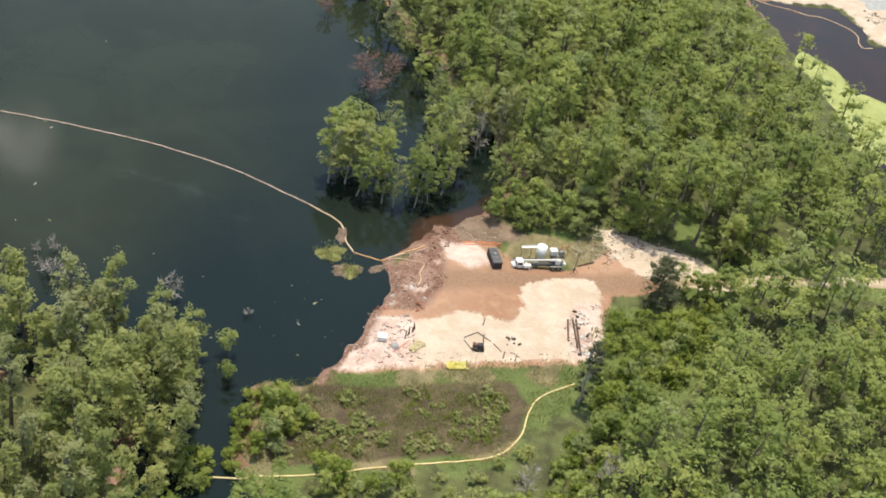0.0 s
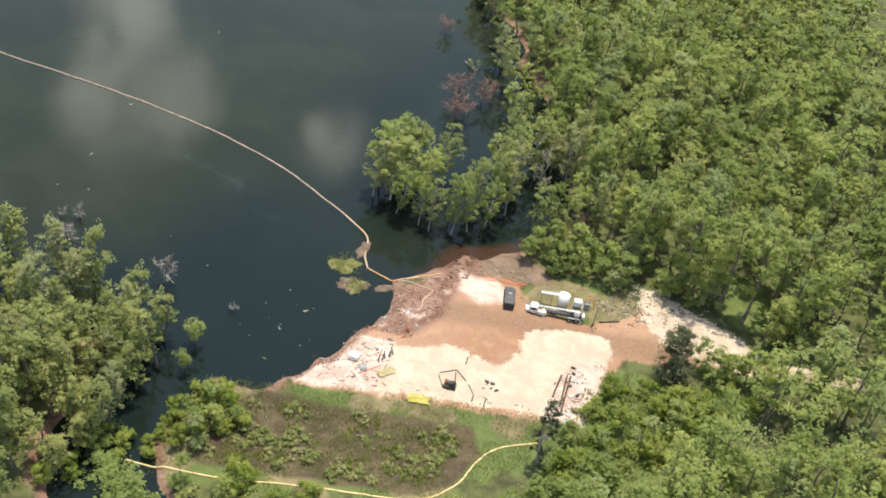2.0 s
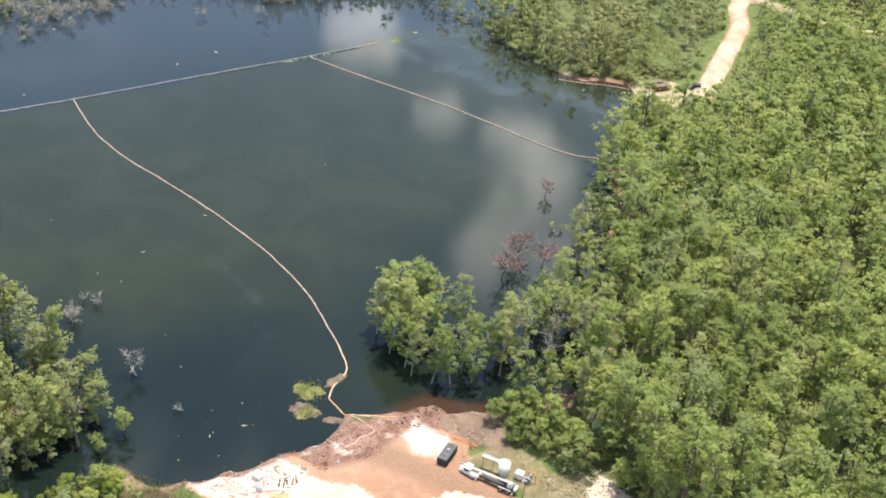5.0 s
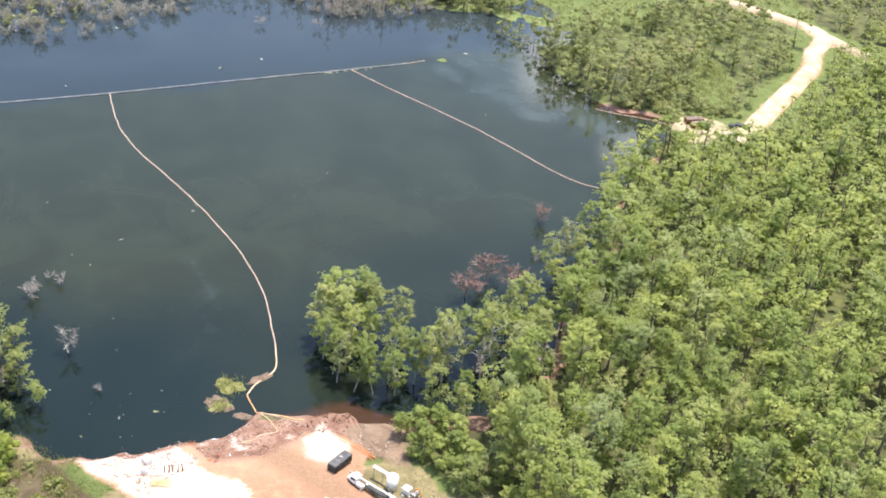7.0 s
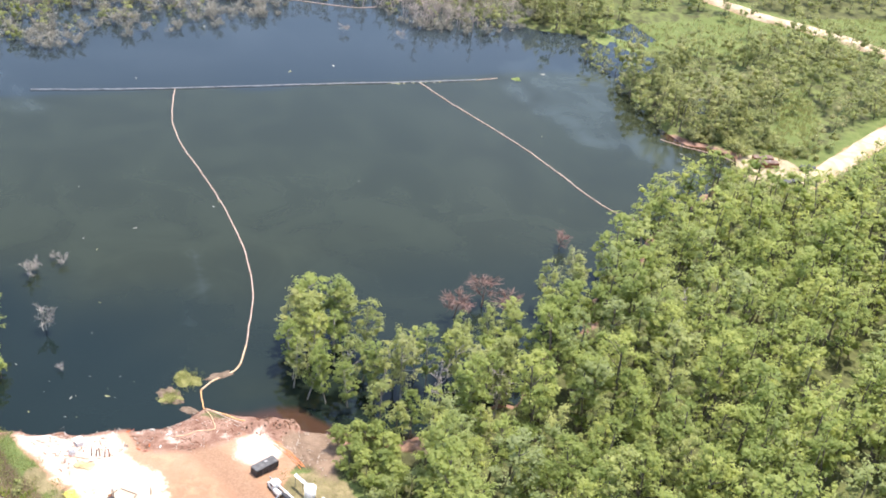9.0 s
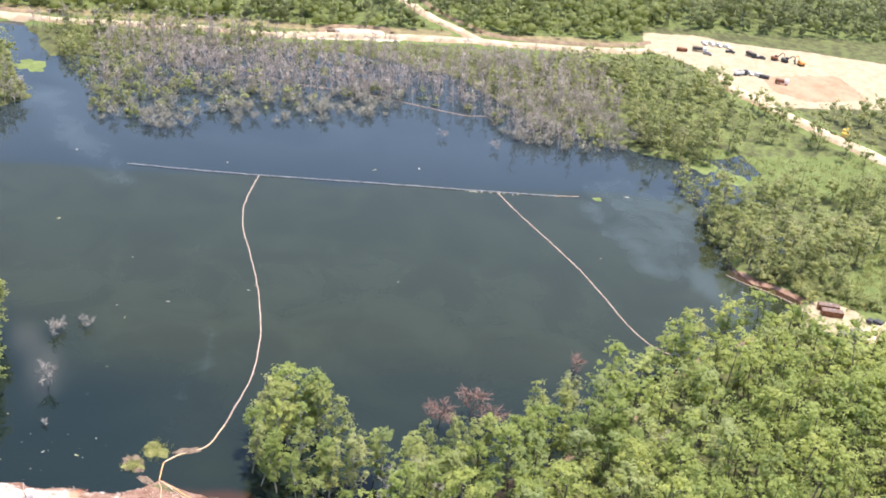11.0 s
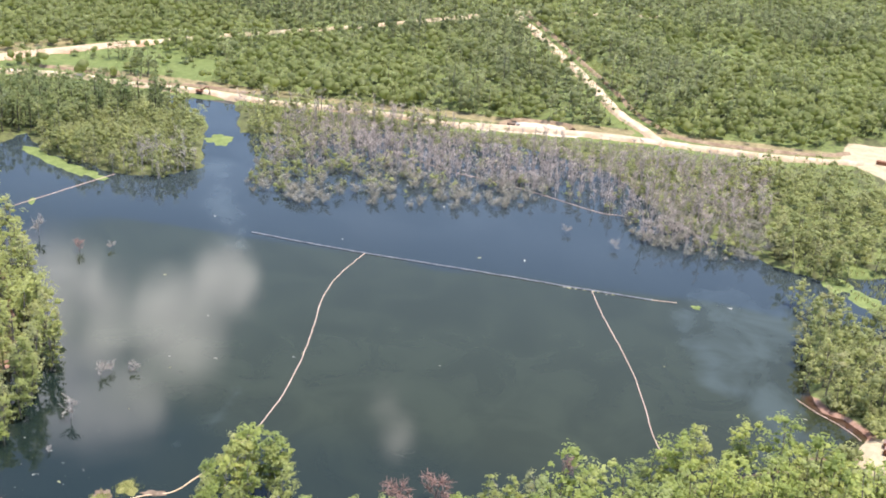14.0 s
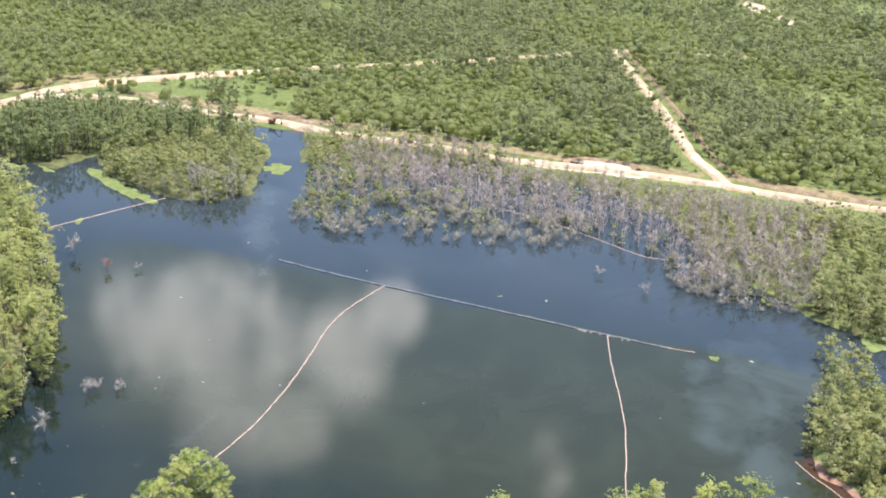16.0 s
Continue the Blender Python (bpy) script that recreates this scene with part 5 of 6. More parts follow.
mass("undergrowth", low_growth, scatter(HEDGE, 2.5, 34, lambda x, y, r: waves(x, y, 5, 76) > -0.35, 0.8), rng, (BARK, BUSH_LEAVES), "dense bright green undergrowth beside the clearing", "undergrowth", (0.6, 1.3))

# dark, half-bare trees that stand over the clearing
DARK_LEAVES = foliage("dull_dark_leaves", (0.1, 0.115, 0.06), (0.2, 0.21, 0.115), (0.23, 0.22, 0.12), grey=(0.24, 0.22, 0.17))
for seed, x, y, tall, wide, low, clumps, bark, label in [(660, 6.4, 146.2, 13.5, 1.5, 0.06, 52, DEAD_BARK, "thin grey-brown tree with bare limbs over the sand"), (661, 14.8, 176.8, 10.0, 2.9, 0.04, 150, DARK_BARK, "dark bushy tree beside the clay track"),
                                                         (662, 16.4, 173.6, 6.4, 2.0, 0.05, 60, DEAD_BARK, "dark bushy tree with grey bare limbs")]:
    (wc, wf), lc, lf = make_tree(seed, tall, wide, clumps, 28, 0.2, 6, 18, low, 0.5, 0.3, 30, 0.6)
    root = tagged(thing("tree", x, y, None, x * 20), label, "tree", "dark trees by the clearing")
    data_part("trunk", quick_mesh("trunk", wc, wf), bark, root)
    data_part("crown", quick_mesh("crown", lc, lf, True, np.zeros(len(lc))), DARK_LEAVES, root)


def tufts(name, places, tall, wide, blades, mat, label, category, seed, lift=0.0):
    """Tufts of grass or reeds: each a few bent blades."""
    r = np.random.default_rng(seed)
    n = len(places) * blades
    p = np.repeat(np.asarray(places, float), blades, axis=0)
    p = p + r.normal(size=(n, 2)) * wide * 0.5
    z = np.maximum(height(p[:, 0], p[:, 1]), lift)
    a = r.uniform(0, 6.283, n)
    d = np.stack([np.cos(a), np.sin(a)], 1)
    s = np.stack([-d[:, 1], d[:, 0]], 1)
    h = tall * r.uniform(0.5, 1.2, n)
    w_ = (0.16 * tall * r.uniform(0.6, 1.4, n))[:, None]
    out = (0.5 * tall * r.uniform(0.3, 1.3, n))[:, None]
    foot = np.column_stack([p - s * w_, z - 0.05])
    foot2 = np.column_stack([p + s * w_, z - 0.05])
    tip = np.column_stack([p + d * out + s * w_ * 0.5, z + h])
    tip2 = np.column_stack([p + d * out - s * w_ * 0.5, z + h])
    co = np.stack([foot, foot2, tip, tip2], 1).reshape(-1, 3)
    me = quick_mesh(name, co, np.arange(len(co)).reshape(-1, 4), False, np.repeat(r.uniform(size=n), 4))
    ob = tagged(new(name, me), label, category, kind="stuff")
    me.materials.append(mat)
    return ob


tufts("grass", np.vstack([spots_in(BERM, 2400, 31, 0.6)]), 0.32, 0.8, 5, GRASS_LEAVES, "rough yellow-green grass on the low bank", "grass", 41)
tufts("grass", np.vstack([spots_in(MARSH, 380, 32, 0.5)]), 0.42, 0.7, 7, GRASS_LEAVES, "tussocks of marsh grass in the muddy hollow", "grass", 42)
tufts("clump", spots_in(MARSH, 60, 37, 0.4), 0.7, 0.9, 14, BUSH_LEAVES, "bright green weed clumps in the mud", "weeds", 46)
tufts("grass", np.vstack([spots_in(ring, 420, 33 + k, 0.75) for k, ring in enumerate(clearings[1:5] + clearings[7:8] + clearings[9:10])]), 0.8, 1.0, 5, GRASS_LEAVES, "tall green grass in the wood's clearings", "grass", 43)
tufts("grass", spots_in(clearings[8], 420, 39, 0.55), 0.2, 0.7, 5, GRASS_LEAVES, "short grass along the wood's edge", "grass", 44)


def patch_mesh(cx, cy, rx, ry, turn, top, seed, skirt=0.25, rings=5, sides=28, rough=0.25):
    """A low uneven mound with a ragged outline."""
    r = np.random.default_rng(seed)
    bm = bmesh.new()
    turns = np.arange(sides) * 2 * math.pi / sides
    wob = 1 + rough * sum(r.normal() * 1.3 / k ** 0.8 * np.sin(k * turns + r.uniform(0, 6.283)) for k in range(2, 10))
    wob = np.clip(wob, 0.35, 1.9)
    t = radians(turn)
    last = None
    mid = bm.verts.new((0, 0, top))
    for k in range(1, rings + 1):
        f = k / rings
        z = top * (1 - f ** 2.2) - skirt * (f ** 6) + r.normal() * 0.02
        ring = []
        for j in range(sides):
            a = 2 * math.pi * j / sides
            x, y = rx * f * wob[j] * math.cos(a), ry * f * wob[j] * math.sin(a)
            ring.append(bm.verts.new((x * math.cos(t) - y * math.sin(t), x * math.sin(t) + y * math.cos(t), z + r.normal() * 0.03 * top)))
        if last is None:
            for j in range(sides):
                bm.faces.new((mid, ring[j], ring[(j + 1) % sides]))
        else:
            for j in range(sides):
                bm.faces.new((last[j], ring[j], ring[(j + 1) % sides], last[(j + 1) % sides]))
        last = ring
    return bm


def two_tone(name, a, b, c, scale=0.7, rough=0.9):
    m, g = material(name)
    at = g.n("ShaderNodeTexCoord").outputs["Object"]
    n1, n2 = g.noise(at, scale, 5.0, 0.62, 0.4), g.noise(at, scale * 6, 4.0, 0.6)
    tone = g.mix(g.step(n1, 0.38, 0.62), a, b)
    tone = g.mix(g.math("MULTIPLY", g.step(n2, 0.5, 0.72), 0.7), tone, c)
    p = g.n("ShaderNodeBsdfPrincipled", i_Roughness=rough, i_Specular_IOR_Level=0.3)
    g.link(tone, p.inputs["Base Color"])
    finish(g, p, height=n2, strength=0.7, distance=0.08)
    return m


ALGAE = two_tone("floating_duckweed", (0.11, 0.15, 0.045), (0.175, 0.215, 0.075), (0.09, 0.105, 0.04), 0.35)
PALE_ALGAE = two_tone("yellow_duckweed", (0.29, 0.32, 0.11), (0.36, 0.39, 0.15), (0.23, 0.26, 0.1), 0.15)
TURF = two_tone("islet_turf", (0.16, 0.165, 0.055), (0.24, 0.24, 0.09), (0.2, 0.15, 0.09), 0.6)
SILT_MUD = two_tone("red_brown_mud", (0.11, 0.078, 0.055), (0.205, 0.15, 0.11), (0.28, 0.22, 0.165), 0.7)

for x, y, rx, ry, turn, top, mat, label in [(-42.6, 165.6, 3.4, 2.3, 45, 0.3, TURF, "small grassy islet in the dark water"), (-38.4, 162.2, 3.5, 2.3, 40, 0.2, SILT_MUD, "small muddy islet with green weeds"), (-37.9, 162.2, 2.3, 1.6, 50, 0.36, TURF, "cap of green turf on the muddy islet"),
                                            (-33.8, 165.0, 2.1, 1.2, 70, 0.16, SILT_MUD, "low bar of brown mud beside the shore"), (-42.6, 171.4, 3.2, 1.1, 106, 0.3, SILT_MUD, "strip of brown mud beside the boom")]:
    isl = part("islet", patch_mesh(0, 0, rx, ry, turn, top, int(rx * 10 + ry * 100), rough=0.24), mat)
    isl.location = (x, y, 0)
    tagged(isl, label, "islet")
r = np.random.default_rng(5)
tufts("grass", np.vstack([r.normal(size=(130, 2)) * [1.3, 1.1] + [-42.6, 165.6], r.normal(size=(110, 2)) * [0.9, 0.8] + [-37.9, 162.2]]), 0.3, 0.6, 6, GRASS_LEAVES, "green weeds on the islets", "grass", 45, 0.2)

for x, y, rx, ry, turn, mat in [(-213, 43, 8, 2.6, 62, ALGAE), (-207, 54, 8, 2.8, 62, ALGAE), (-202.5, 64, 8, 2.8, 65, ALGAE), (-199.5, 73, 6, 2.2, 75, ALGAE), (-206.5, 10, 8, 1.3, 86, ALGAE), (-208.5, 24, 5, 1.5, 70, ALGAE), (-249, 97, 7, 5.5, 30, ALGAE), (-197, 314, 6.5, 4.0, 20, ALGAE), (-188, 322, 7, 4, 40, ALGAE), (-172, 66.5, 3.2, 1.1, 22, ALGAE),
                                (47.5, 274, 9, 27, 22, PALE_ALGAE), (66, 262, 13, 24, 22, PALE_ALGAE)]:
    mat_ob = part("algae_mat", patch_mesh(0, 0, rx, ry, turn, 0.05, int(rx + ry), 0.03, 4, 48, 0.07 if mat is PALE_ALGAE or ry < 1.2 else 0.2), mat)
    mat_ob.location = (x, y, 0.02)
    tagged(mat_ob, "flat mat of yellow-green duckweed on the water", "algae", kind="stuff")

# dead trees and shrubs that stand in the lake, each on its own
bare = {}
for key, (tall, wide, br, tw, mat) in {"red": (6.0, 2.6, 16, 16, RUST_BARK), "grey": (3.6, 1.7, 12, 12, DEAD_BARK), "low": (2.0, 1.8, 12, 10, DEAD_BARK)}.items():
    co, fa = make_dead(700 + len(bare), tall, wide, br, tw)
    bare[key] = (quick_mesh("branches", co, fa), mat)
for x, y, key, s, label in [(-53.6, 219.7, "red", 0.95, "reddish dead tree with bare branches in the water"), (-55.9, 226.3, "red", 1.0, "reddish dead tree with bare branches in the water"), (-52.6, 230, "red", 0.85, "reddish dead tree with bare branches in the water"),
                            (-75, 251, "red", 0.62, "small reddish snag in open water"), (-62.5, 142, "grey", 1.35, "grey dead shrub standing in the lake"), (-81.3, 138.8, "low", 1.2, "spreading grey dead branches in the lake"),
                            (-85.6, 145.9, "low", 0.8, "few bare twigs above the water"), (-87.5, 144, "low", 0.6, "few bare twigs above the water"), (-148.5, 83, "grey", 1.5, "grey dead tree near the bayou's mouth"), (-142.8, 99.2, "red", 0.55, "dark dead bush in open water"),
                            (-147.6, 106.8, "low", 0.8, "bare twigs with a white tuft on the water"), (-49.3, 144.1, "low", 0.5, "small pale snag in the lake"), (-84, 140.5, "low", 0.9, "spreading grey dead branches in the lake"),
                            (-200, 248, "low", 1.1, "grey dead shrub near the drowned wood"), (-207, 232, "low", 1.0, "grey dead shrub near the drowned wood"), (-55.5, 128.5, "grey", 1.2, "grey leafless tree at the wood's edge")]:
    me, mat = bare[key]
    ob = data_part("snag", me, mat)
    ob.matrix_world = pose(x, y, -0.1, rng.normal() * 6, rng.normal() * 6, rng.uniform(0, 360))
    ob.scale = (1.5 * s, 1.5 * s, s) if key == "red" else (s, s, s)
    tagged(ob, label, "dead tree")

co, fa = make_dead(730, 11.0, 2.2, 16, 12)
bare_me = quick_mesh("branches", co, fa)
for x, y, s in [(-20.5, 216.5, 1.0), (-26.6, 208.4, 0.95), (-35.4, 260.4, 1.0), (12.9, 127.0, 0.9), (2.1, 121.2, 0.85)]:
    ob = data_part("snag", bare_me, DEAD_BARK)
    ob.matrix_world = pose(x, y, max(height_at(x, y), -1.0), 0, 0, x * 31)
    ob.scale = (s, s, s)
    tagged(ob, "bare grey dead tree among the green ones", "dead tree")

# the small leafy trees that stand in the water off the western wood, and a fallen branch
(wc, wf), lc, lf = make_tree(650, 6.0, 1.5, 14, 40, 0.2, 5, 5, 0.35, 0.7, 0.45)
stem_me, top_me = quick_mesh("trunk", wc, wf), quick_mesh("crown", lc, lf, True, np.zeros(len(lc)))
for x, y, s in [(-48.6, 134.0, 1.0), (-46.0, 128.6, 0.8), (-62.6, 242.0, 0.42), (-61.2, 243.4, 0.36), (-56.0, 251.5, 0.6)]:
    root = tagged(new("sapling"), "slender young tree alone in the dark water" if s > 0.7 else "small leafy sapling half sunk in the dark water", "tree", "saplings in the water")
    root.matrix_world = pose(x, y, -0.6, 0, 0, s * 200)
    root.scale = (s, s, s)
    data_part("trunk", stem_me, BARK, root)
    data_part("crown", top_me, LEAVES, root)
co, fa = make_dead(720, 6.5, 1.4, 12, 8)
ob = data_part("fallen_tree", quick_mesh("fallen_tree", co, fa), DEAD_BARK)
ob.matrix_world = pose(-64.0, 243.0, 0.1, 0, 88, -25) @ Matrix.Scale(0.65, 4)
tagged(ob, "fallen tree with leafy twigs lying in the water", "fallen tree")

shore_drift = [(x, y, 0.2 + 0.18 * ((k * 37) % 10) / 10) for k, (x, y) in enumerate(spots_in([(-47, 133), (-37, 140), (-34, 150), (-35, 161), (-43, 160), (-46, 150), (-54, 138)], 10, 78))]
WHITE_SCUM = plain("pale_foam", (0.26, 0.255, 0.22), (0.42, 0.41, 0.36), 0.9)
WEED = plain("wet_weed", (0.2, 0.2, 0.1), (0.34, 0.33, 0.2), 0.9)
spread = [(-107, 180, 0.7), (-104.6, 178.6, 0.9), (-97.7, 160.9, 0.9), (-179, 210, 1.4), (-181.8, 223.2, 1.5), (-178, 167.5, 0.9), (-136.8, 128.7, 1.3), (-180.9, 124.7, 1.0), (-215, 190.5, 1.3), (-40.4, 151.6, 1.1), (-49.8, 144.3, 0.7),
          (-41, 145.5, 0.7), (-38.5, 138.5, 0.7), (-170, 283.7, 1.6), (-95, 150, 0.6), (-90, 152.5, 0.7), (-60, 150, 0.45), (-115.5, 302, 1.2), (-130, 268, 0.5), (-118, 150, 0.5), (-52.5, 136.5, 0.6), (-70, 152, 0.4), (-112, 214, 0.5), (-45.6, 154.2, 0.45)]
for q, (x, y, s) in enumerate(spread + shore_drift):
    ob = part("drift", patch_mesh(0, 0, s * 0.5, s * 0.22, q * 47, 0.06, q + 3, 0.06, 3, 12, 0.5), WHITE_SCUM if q % 3 else WEED)
    ob.location = (x, y, 0.03)
    tagged(ob, "small raft of drifting debris on the water", "debris", "floating debris")
ob = part("weed_raft", patch_mesh(0, 0, 1.5, 1.2, 20, 0.25, 9, 0.05), ALGAE)
ob.location = (-167.2, 274.4, 0.02)
tagged(ob, "round clump of yellow-green weed on the water", "weed")
for k in range(26):
    u = k / 25
    ob = part("drift", patch_mesh(0, 0, 0.35 + 0.3 * rng.uniform(), 0.25, k * 31, 0.1, k, 0.05, 3, 10, 0.4), WHITE_SCUM if k % 2 else WEED)
    ob.location = (-167.9 + 0.7 * rng.normal() * 0.4, 236 + 30 * u * rng.uniform(0.6, 1.0), 0.03)
    tagged(ob, "small clot of debris caught along the pipe", "debris", "debris along the pipe")

# ---------------------------------------------------------------- the machines and goods on the clearing
WHITE_PAINT = plain("white_vehicle_paint", (0.72, 0.72, 0.7), (0.82, 0.82, 0.8), 0.35, scale=0.8)
DARK_STEEL = plain("dark_steel", (0.035, 0.036, 0.04), (0.09, 0.09, 0.095), 0.55, 0.3, 1.5)
RUBBER = plain("tyre_rubber", (0.02, 0.02, 0.02), (0.06, 0.055, 0.05), 0.85, scale=3.0)
GLASS_DARK = plain("tinted_glass", (0.015, 0.025, 0.045), (0.03, 0.045, 0.07), 0.08, scale=0.5, relief=0.0, spec=0.6)
STEEL = plain("grey_steel", (0.25, 0.25, 0.25), (0.42, 0.42, 0.41), 0.45, 0.5, 1.2)
TARP = plain("charcoal_tarpaulin", (0.07, 0.07, 0.075), (0.15, 0.148, 0.15), 0.7, scale=1.0, relief=0.05)
TIMBER = plain("wet_dark_timber", (0.07, 0.045, 0.03), (0.17, 0.11, 0.075), 0.85, scale=1.5)
YELLOW = plain("yellow_sheet", (0.7, 0.62, 0.14), (0.8, 0.73, 0.28), 0.55, scale=1.2, relief=0.05)
FADED = plain("sun_bleached_yellow", (0.62, 0.54, 0.3), (0.7, 0.62, 0.42), 0.7, scale=1.2, relief=0.05)
BROWN_COVER = plain("brown_load_cover", (0.14, 0.09, 0.075), (0.26, 0.19, 0.16), 0.85, scale=1.0, relief=0.05)
ORANGE_NET = plain("orange_mesh", (0.72, 0.2, 0.06), (0.85, 0.34, 0.14), 0.7, scale=2.0)
ORANGE_PAINT = plain("orange_machine_paint", (0.6, 0.22, 0.04), (0.72, 0.34, 0.08), 0.45, scale=1.0)
CONCRETE = plain("grey_concrete", (0.3, 0.3, 0.3), (0.42, 0.42, 0.41), 0.9, scale=0.6)
YELLOW_PAINT = plain("ochre_machine_paint", (0.55, 0.36, 0.05), (0.66, 0.46, 0.1), 0.45, scale=1.0)
RUST = plain("rusty_steel", (0.14, 0.06, 0.035), (0.28, 0.13, 0.07), 0.75, 0.2, 1.2)
STONE = plain("pale_rubble", (0.42, 0.36, 0.3), (0.62, 0.55, 0.48), 0.9, scale=1.5, relief=0.05)
RED = plain("red_plastic", (0.52, 0.2, 0.14), (0.62, 0.3, 0.22), 0.5, scale=2.0)


def box(bm, x, y, z, sx, sy, sz, bevel=0.04, lean=0.0):
    """A box whose foot centre lies at x, y, z; lean draws its top towards -x."""
    geo = bmesh.ops.create_cube(bm, size=1.0)
    vs = geo["verts"]
    for v in vs:
        top = v.co.z > 0
        v.co = Vector((x + v.co.x * sx - (lean if top else 0), y + v.co.y * sy, z + (v.co.z + 0.5) * sz))
    if bevel:
        edges = list({e for v in vs for e in v.link_edges})
        bmesh.ops.bevel(bm, geom=edges, offset=bevel, segments=1, affect="EDGES", profile=0.5)
    return bm


def rod(bm, a, b, ra, rb=None, sides=10):
    co, fa = cone(a, b, ra, ra if rb is None else rb, sides)
    vs = [bm.verts.new(c) for c in co]
    for f in fa:
        bm.faces.new([vs[i] for i in f])
    bm.faces.new(vs[:sides][::-1])
    bm.faces.new(vs[sides:])
    return bm


def wheels(root, xs_, half, radius, width):
    for x in xs_:
        for s in (-1, 1):
            tyre = part("wheel", rod(bmesh.new(), (x, s * (half - width / 2), radius), (x, s * (half + width / 2), radius), radius, sides=16), RUBBER, root)
            part("rim", rod(bmesh.new(), (x, s * (half + width / 2 - 0.04), radius), (x, s * (half + width / 2 + 0.02), radius), radius * 0.55, sides=12), STEEL, tyre)


def crane_truck(x, y, turn):
    t = tagged(thing("crane_truck", x, y, None, turn), "white truck with a long folded crane boom, parked on clay", "truck")
    part("chassis", box(bmesh.new(), -0.3, 0, 0.75, 9.6, 0.7, 0.28), DARK_STEEL, t)
    part("cab", box(box(bmesh.new(), 4.2, 0, 0.7, 1.5, 2.0, 0.85, 0.1), 4.1, 0, 1.5, 1.3, 1.9, 0.9, 0.12, 0.12), WHITE_PAINT, t)
    part("bonnet", box(bmesh.new(), 5.2, 0, 0.7, 0.6, 1.6, 0.7, 0.1), WHITE_PAINT, t)
    part("windscreen", box(bmesh.new(), 4.74, 0, 1.55, 0.06, 1.7, 0.7, 0.0, 0.1), GLASS_DARK, t)
    for s in (-1, 1):
        part("side_window", box(bmesh.new(), 4.1, s * 0.96, 1.6, 0.9, 0.05, 0.6, 0.0), GLASS_DARK, t)
        part("mirror", box(bmesh.new(), 4.85, s * 1.2, 1.5, 0.1, 0.25, 0.4, 0.02), DARK_STEEL, t)
        part("mudguard", box(bmesh.new(), -3.0, s * 1.0, 1.06, 2.2, 0.42, 0.07, 0.02), STEEL, t)
        for ox in (2.2, -4.4):
            part("outrigger", box(box(bmesh.new(), ox, s * 0.85, 0.4, 0.22, 0.9, 0.22, 0.03), ox, s * 1.25, 0.02, 0.36, 0.36, 0.4, 0.03), WHITE_PAINT if ox > 0 else STEEL, t)
    part("tool_box", box(bmesh.new(), 2.6, 0.75, 0.75, 1.5, 0.9, 0.8, 0.05), WHITE_PAINT, t)
    part("battery_box", box(bmesh.new(), 0.6, -0.65, 0.75, 0.8, 0.5, 0.5, 0.04), STEEL, t)
    part("deck", box(bmesh.new(), -1.6, 0, 1.05, 6.4, 1.0, 0.08, 0.02), DARK_STEEL, t)
    part("turret", rod(box(bmesh.new(), -3.6, 0, 1.5, 0.8, 0.8, 0.85, 0.08), (-3.6, 0, 1.13), (-3.6, 0, 1.6), 0.5, sides=16), WHITE_PAINT, t)
    part("operator_seat", box(bmesh.new(), -2.7, -0.55, 1.13, 0.6, 0.6, 1.0, 0.08), STEEL, t)
    b = part("boom", box(bmesh.new(), 0.6, 0.1, 2.15, 8.6, 0.3, 0.34, 0.05), WHITE_PAINT, t)
    part("boom_tip", box(bmesh.new(), 5.2, 0.1, 2.2, 0.6, 0.26, 0.3, 0.03), STEEL, b)
    part("lift_cylinder", rod(bmesh.new(), (-3.0, 0.1, 1.5), (-0.8, 0.1, 2.2), 0.11), DARK_STEEL, b)
    part("winch", rod(bmesh.new(), (-4.3, -0.3, 2.2), (-4.3, 0.4, 2.2), 0.24, sides=12), STEEL, t)
    part("counterweight", box(bmesh.new(), -4.7, 0, 1.1, 0.5, 1.4, 0.6, 0.06), WHITE_PAINT, t)
    wheels(t, (4.6, -2.4, -3.6), 0.95, 0.5, 0.36)
    t.scale = (0.97, 0.8, 0.78)
    return t


crane_truck(-6.9, 177.6, 206)

tank = tagged(thing("storage_tank", -7.3, 180.9, None, 27), "round white storage tank with a long chute, beside the truck", "tank")
part("shell", rod(bmesh.new(), (0, 0, 0), (0, 0, 2.5), 0.95, sides=28), WHITE_PAINT, tank, "", True)
part("lid", rod(rod(bmesh.new(), (0, 0, 2.5), (0, 0, 2.7), 0.99, 0.45, 28), (0, 0, 2.7), (0, 0, 2.85), 0.28, sides=14), WHITE_PAINT, tank)
part("chute", box(box(bmesh.new(), -2.4, 0.0, 2.3, 3.2, 0.42, 0.1, 0.02), -2.4, 0.22, 2.35, 3.2, 0.06, 0.25, 0.01), WHITE_PAINT, tank)
for ox in (-3.8, -2.0):
    part("chute_leg", rod(bmesh.new(), (ox, 0, 0), (ox, 0, 2.3), 0.05), STEEL, tank)

pump = tagged(thing("pump_unit", -4.6, 182.9, None, 25), "white steel pump skid with orange hose arm", "pump")
part("skid", box(bmesh.new(), 0, 0, 0.0, 3.0, 1.2, 0.16), STEEL, pump)
part("engine_cover", box(bmesh.new(), -0.7, 0, 0.2, 1.4, 1.2, 1.1, 0.08), WHITE_PAINT, pump)
part("drum", rod(bmesh.new(), (0.9, -0.6, 0.75), (0.9, 0.6, 0.75), 0.5, sides=16), STEEL, pump)
part("hose_arm", tube(bmesh.new(), [(0.5, 0, 1.0), (0.9, 0.2, 1.9), (1.5, 0.2, 2.1), (2.0, 0.1, 1.3), (2.2, 0, 0.3)], 0.1, 8), ORANGE_PAINT, pump)
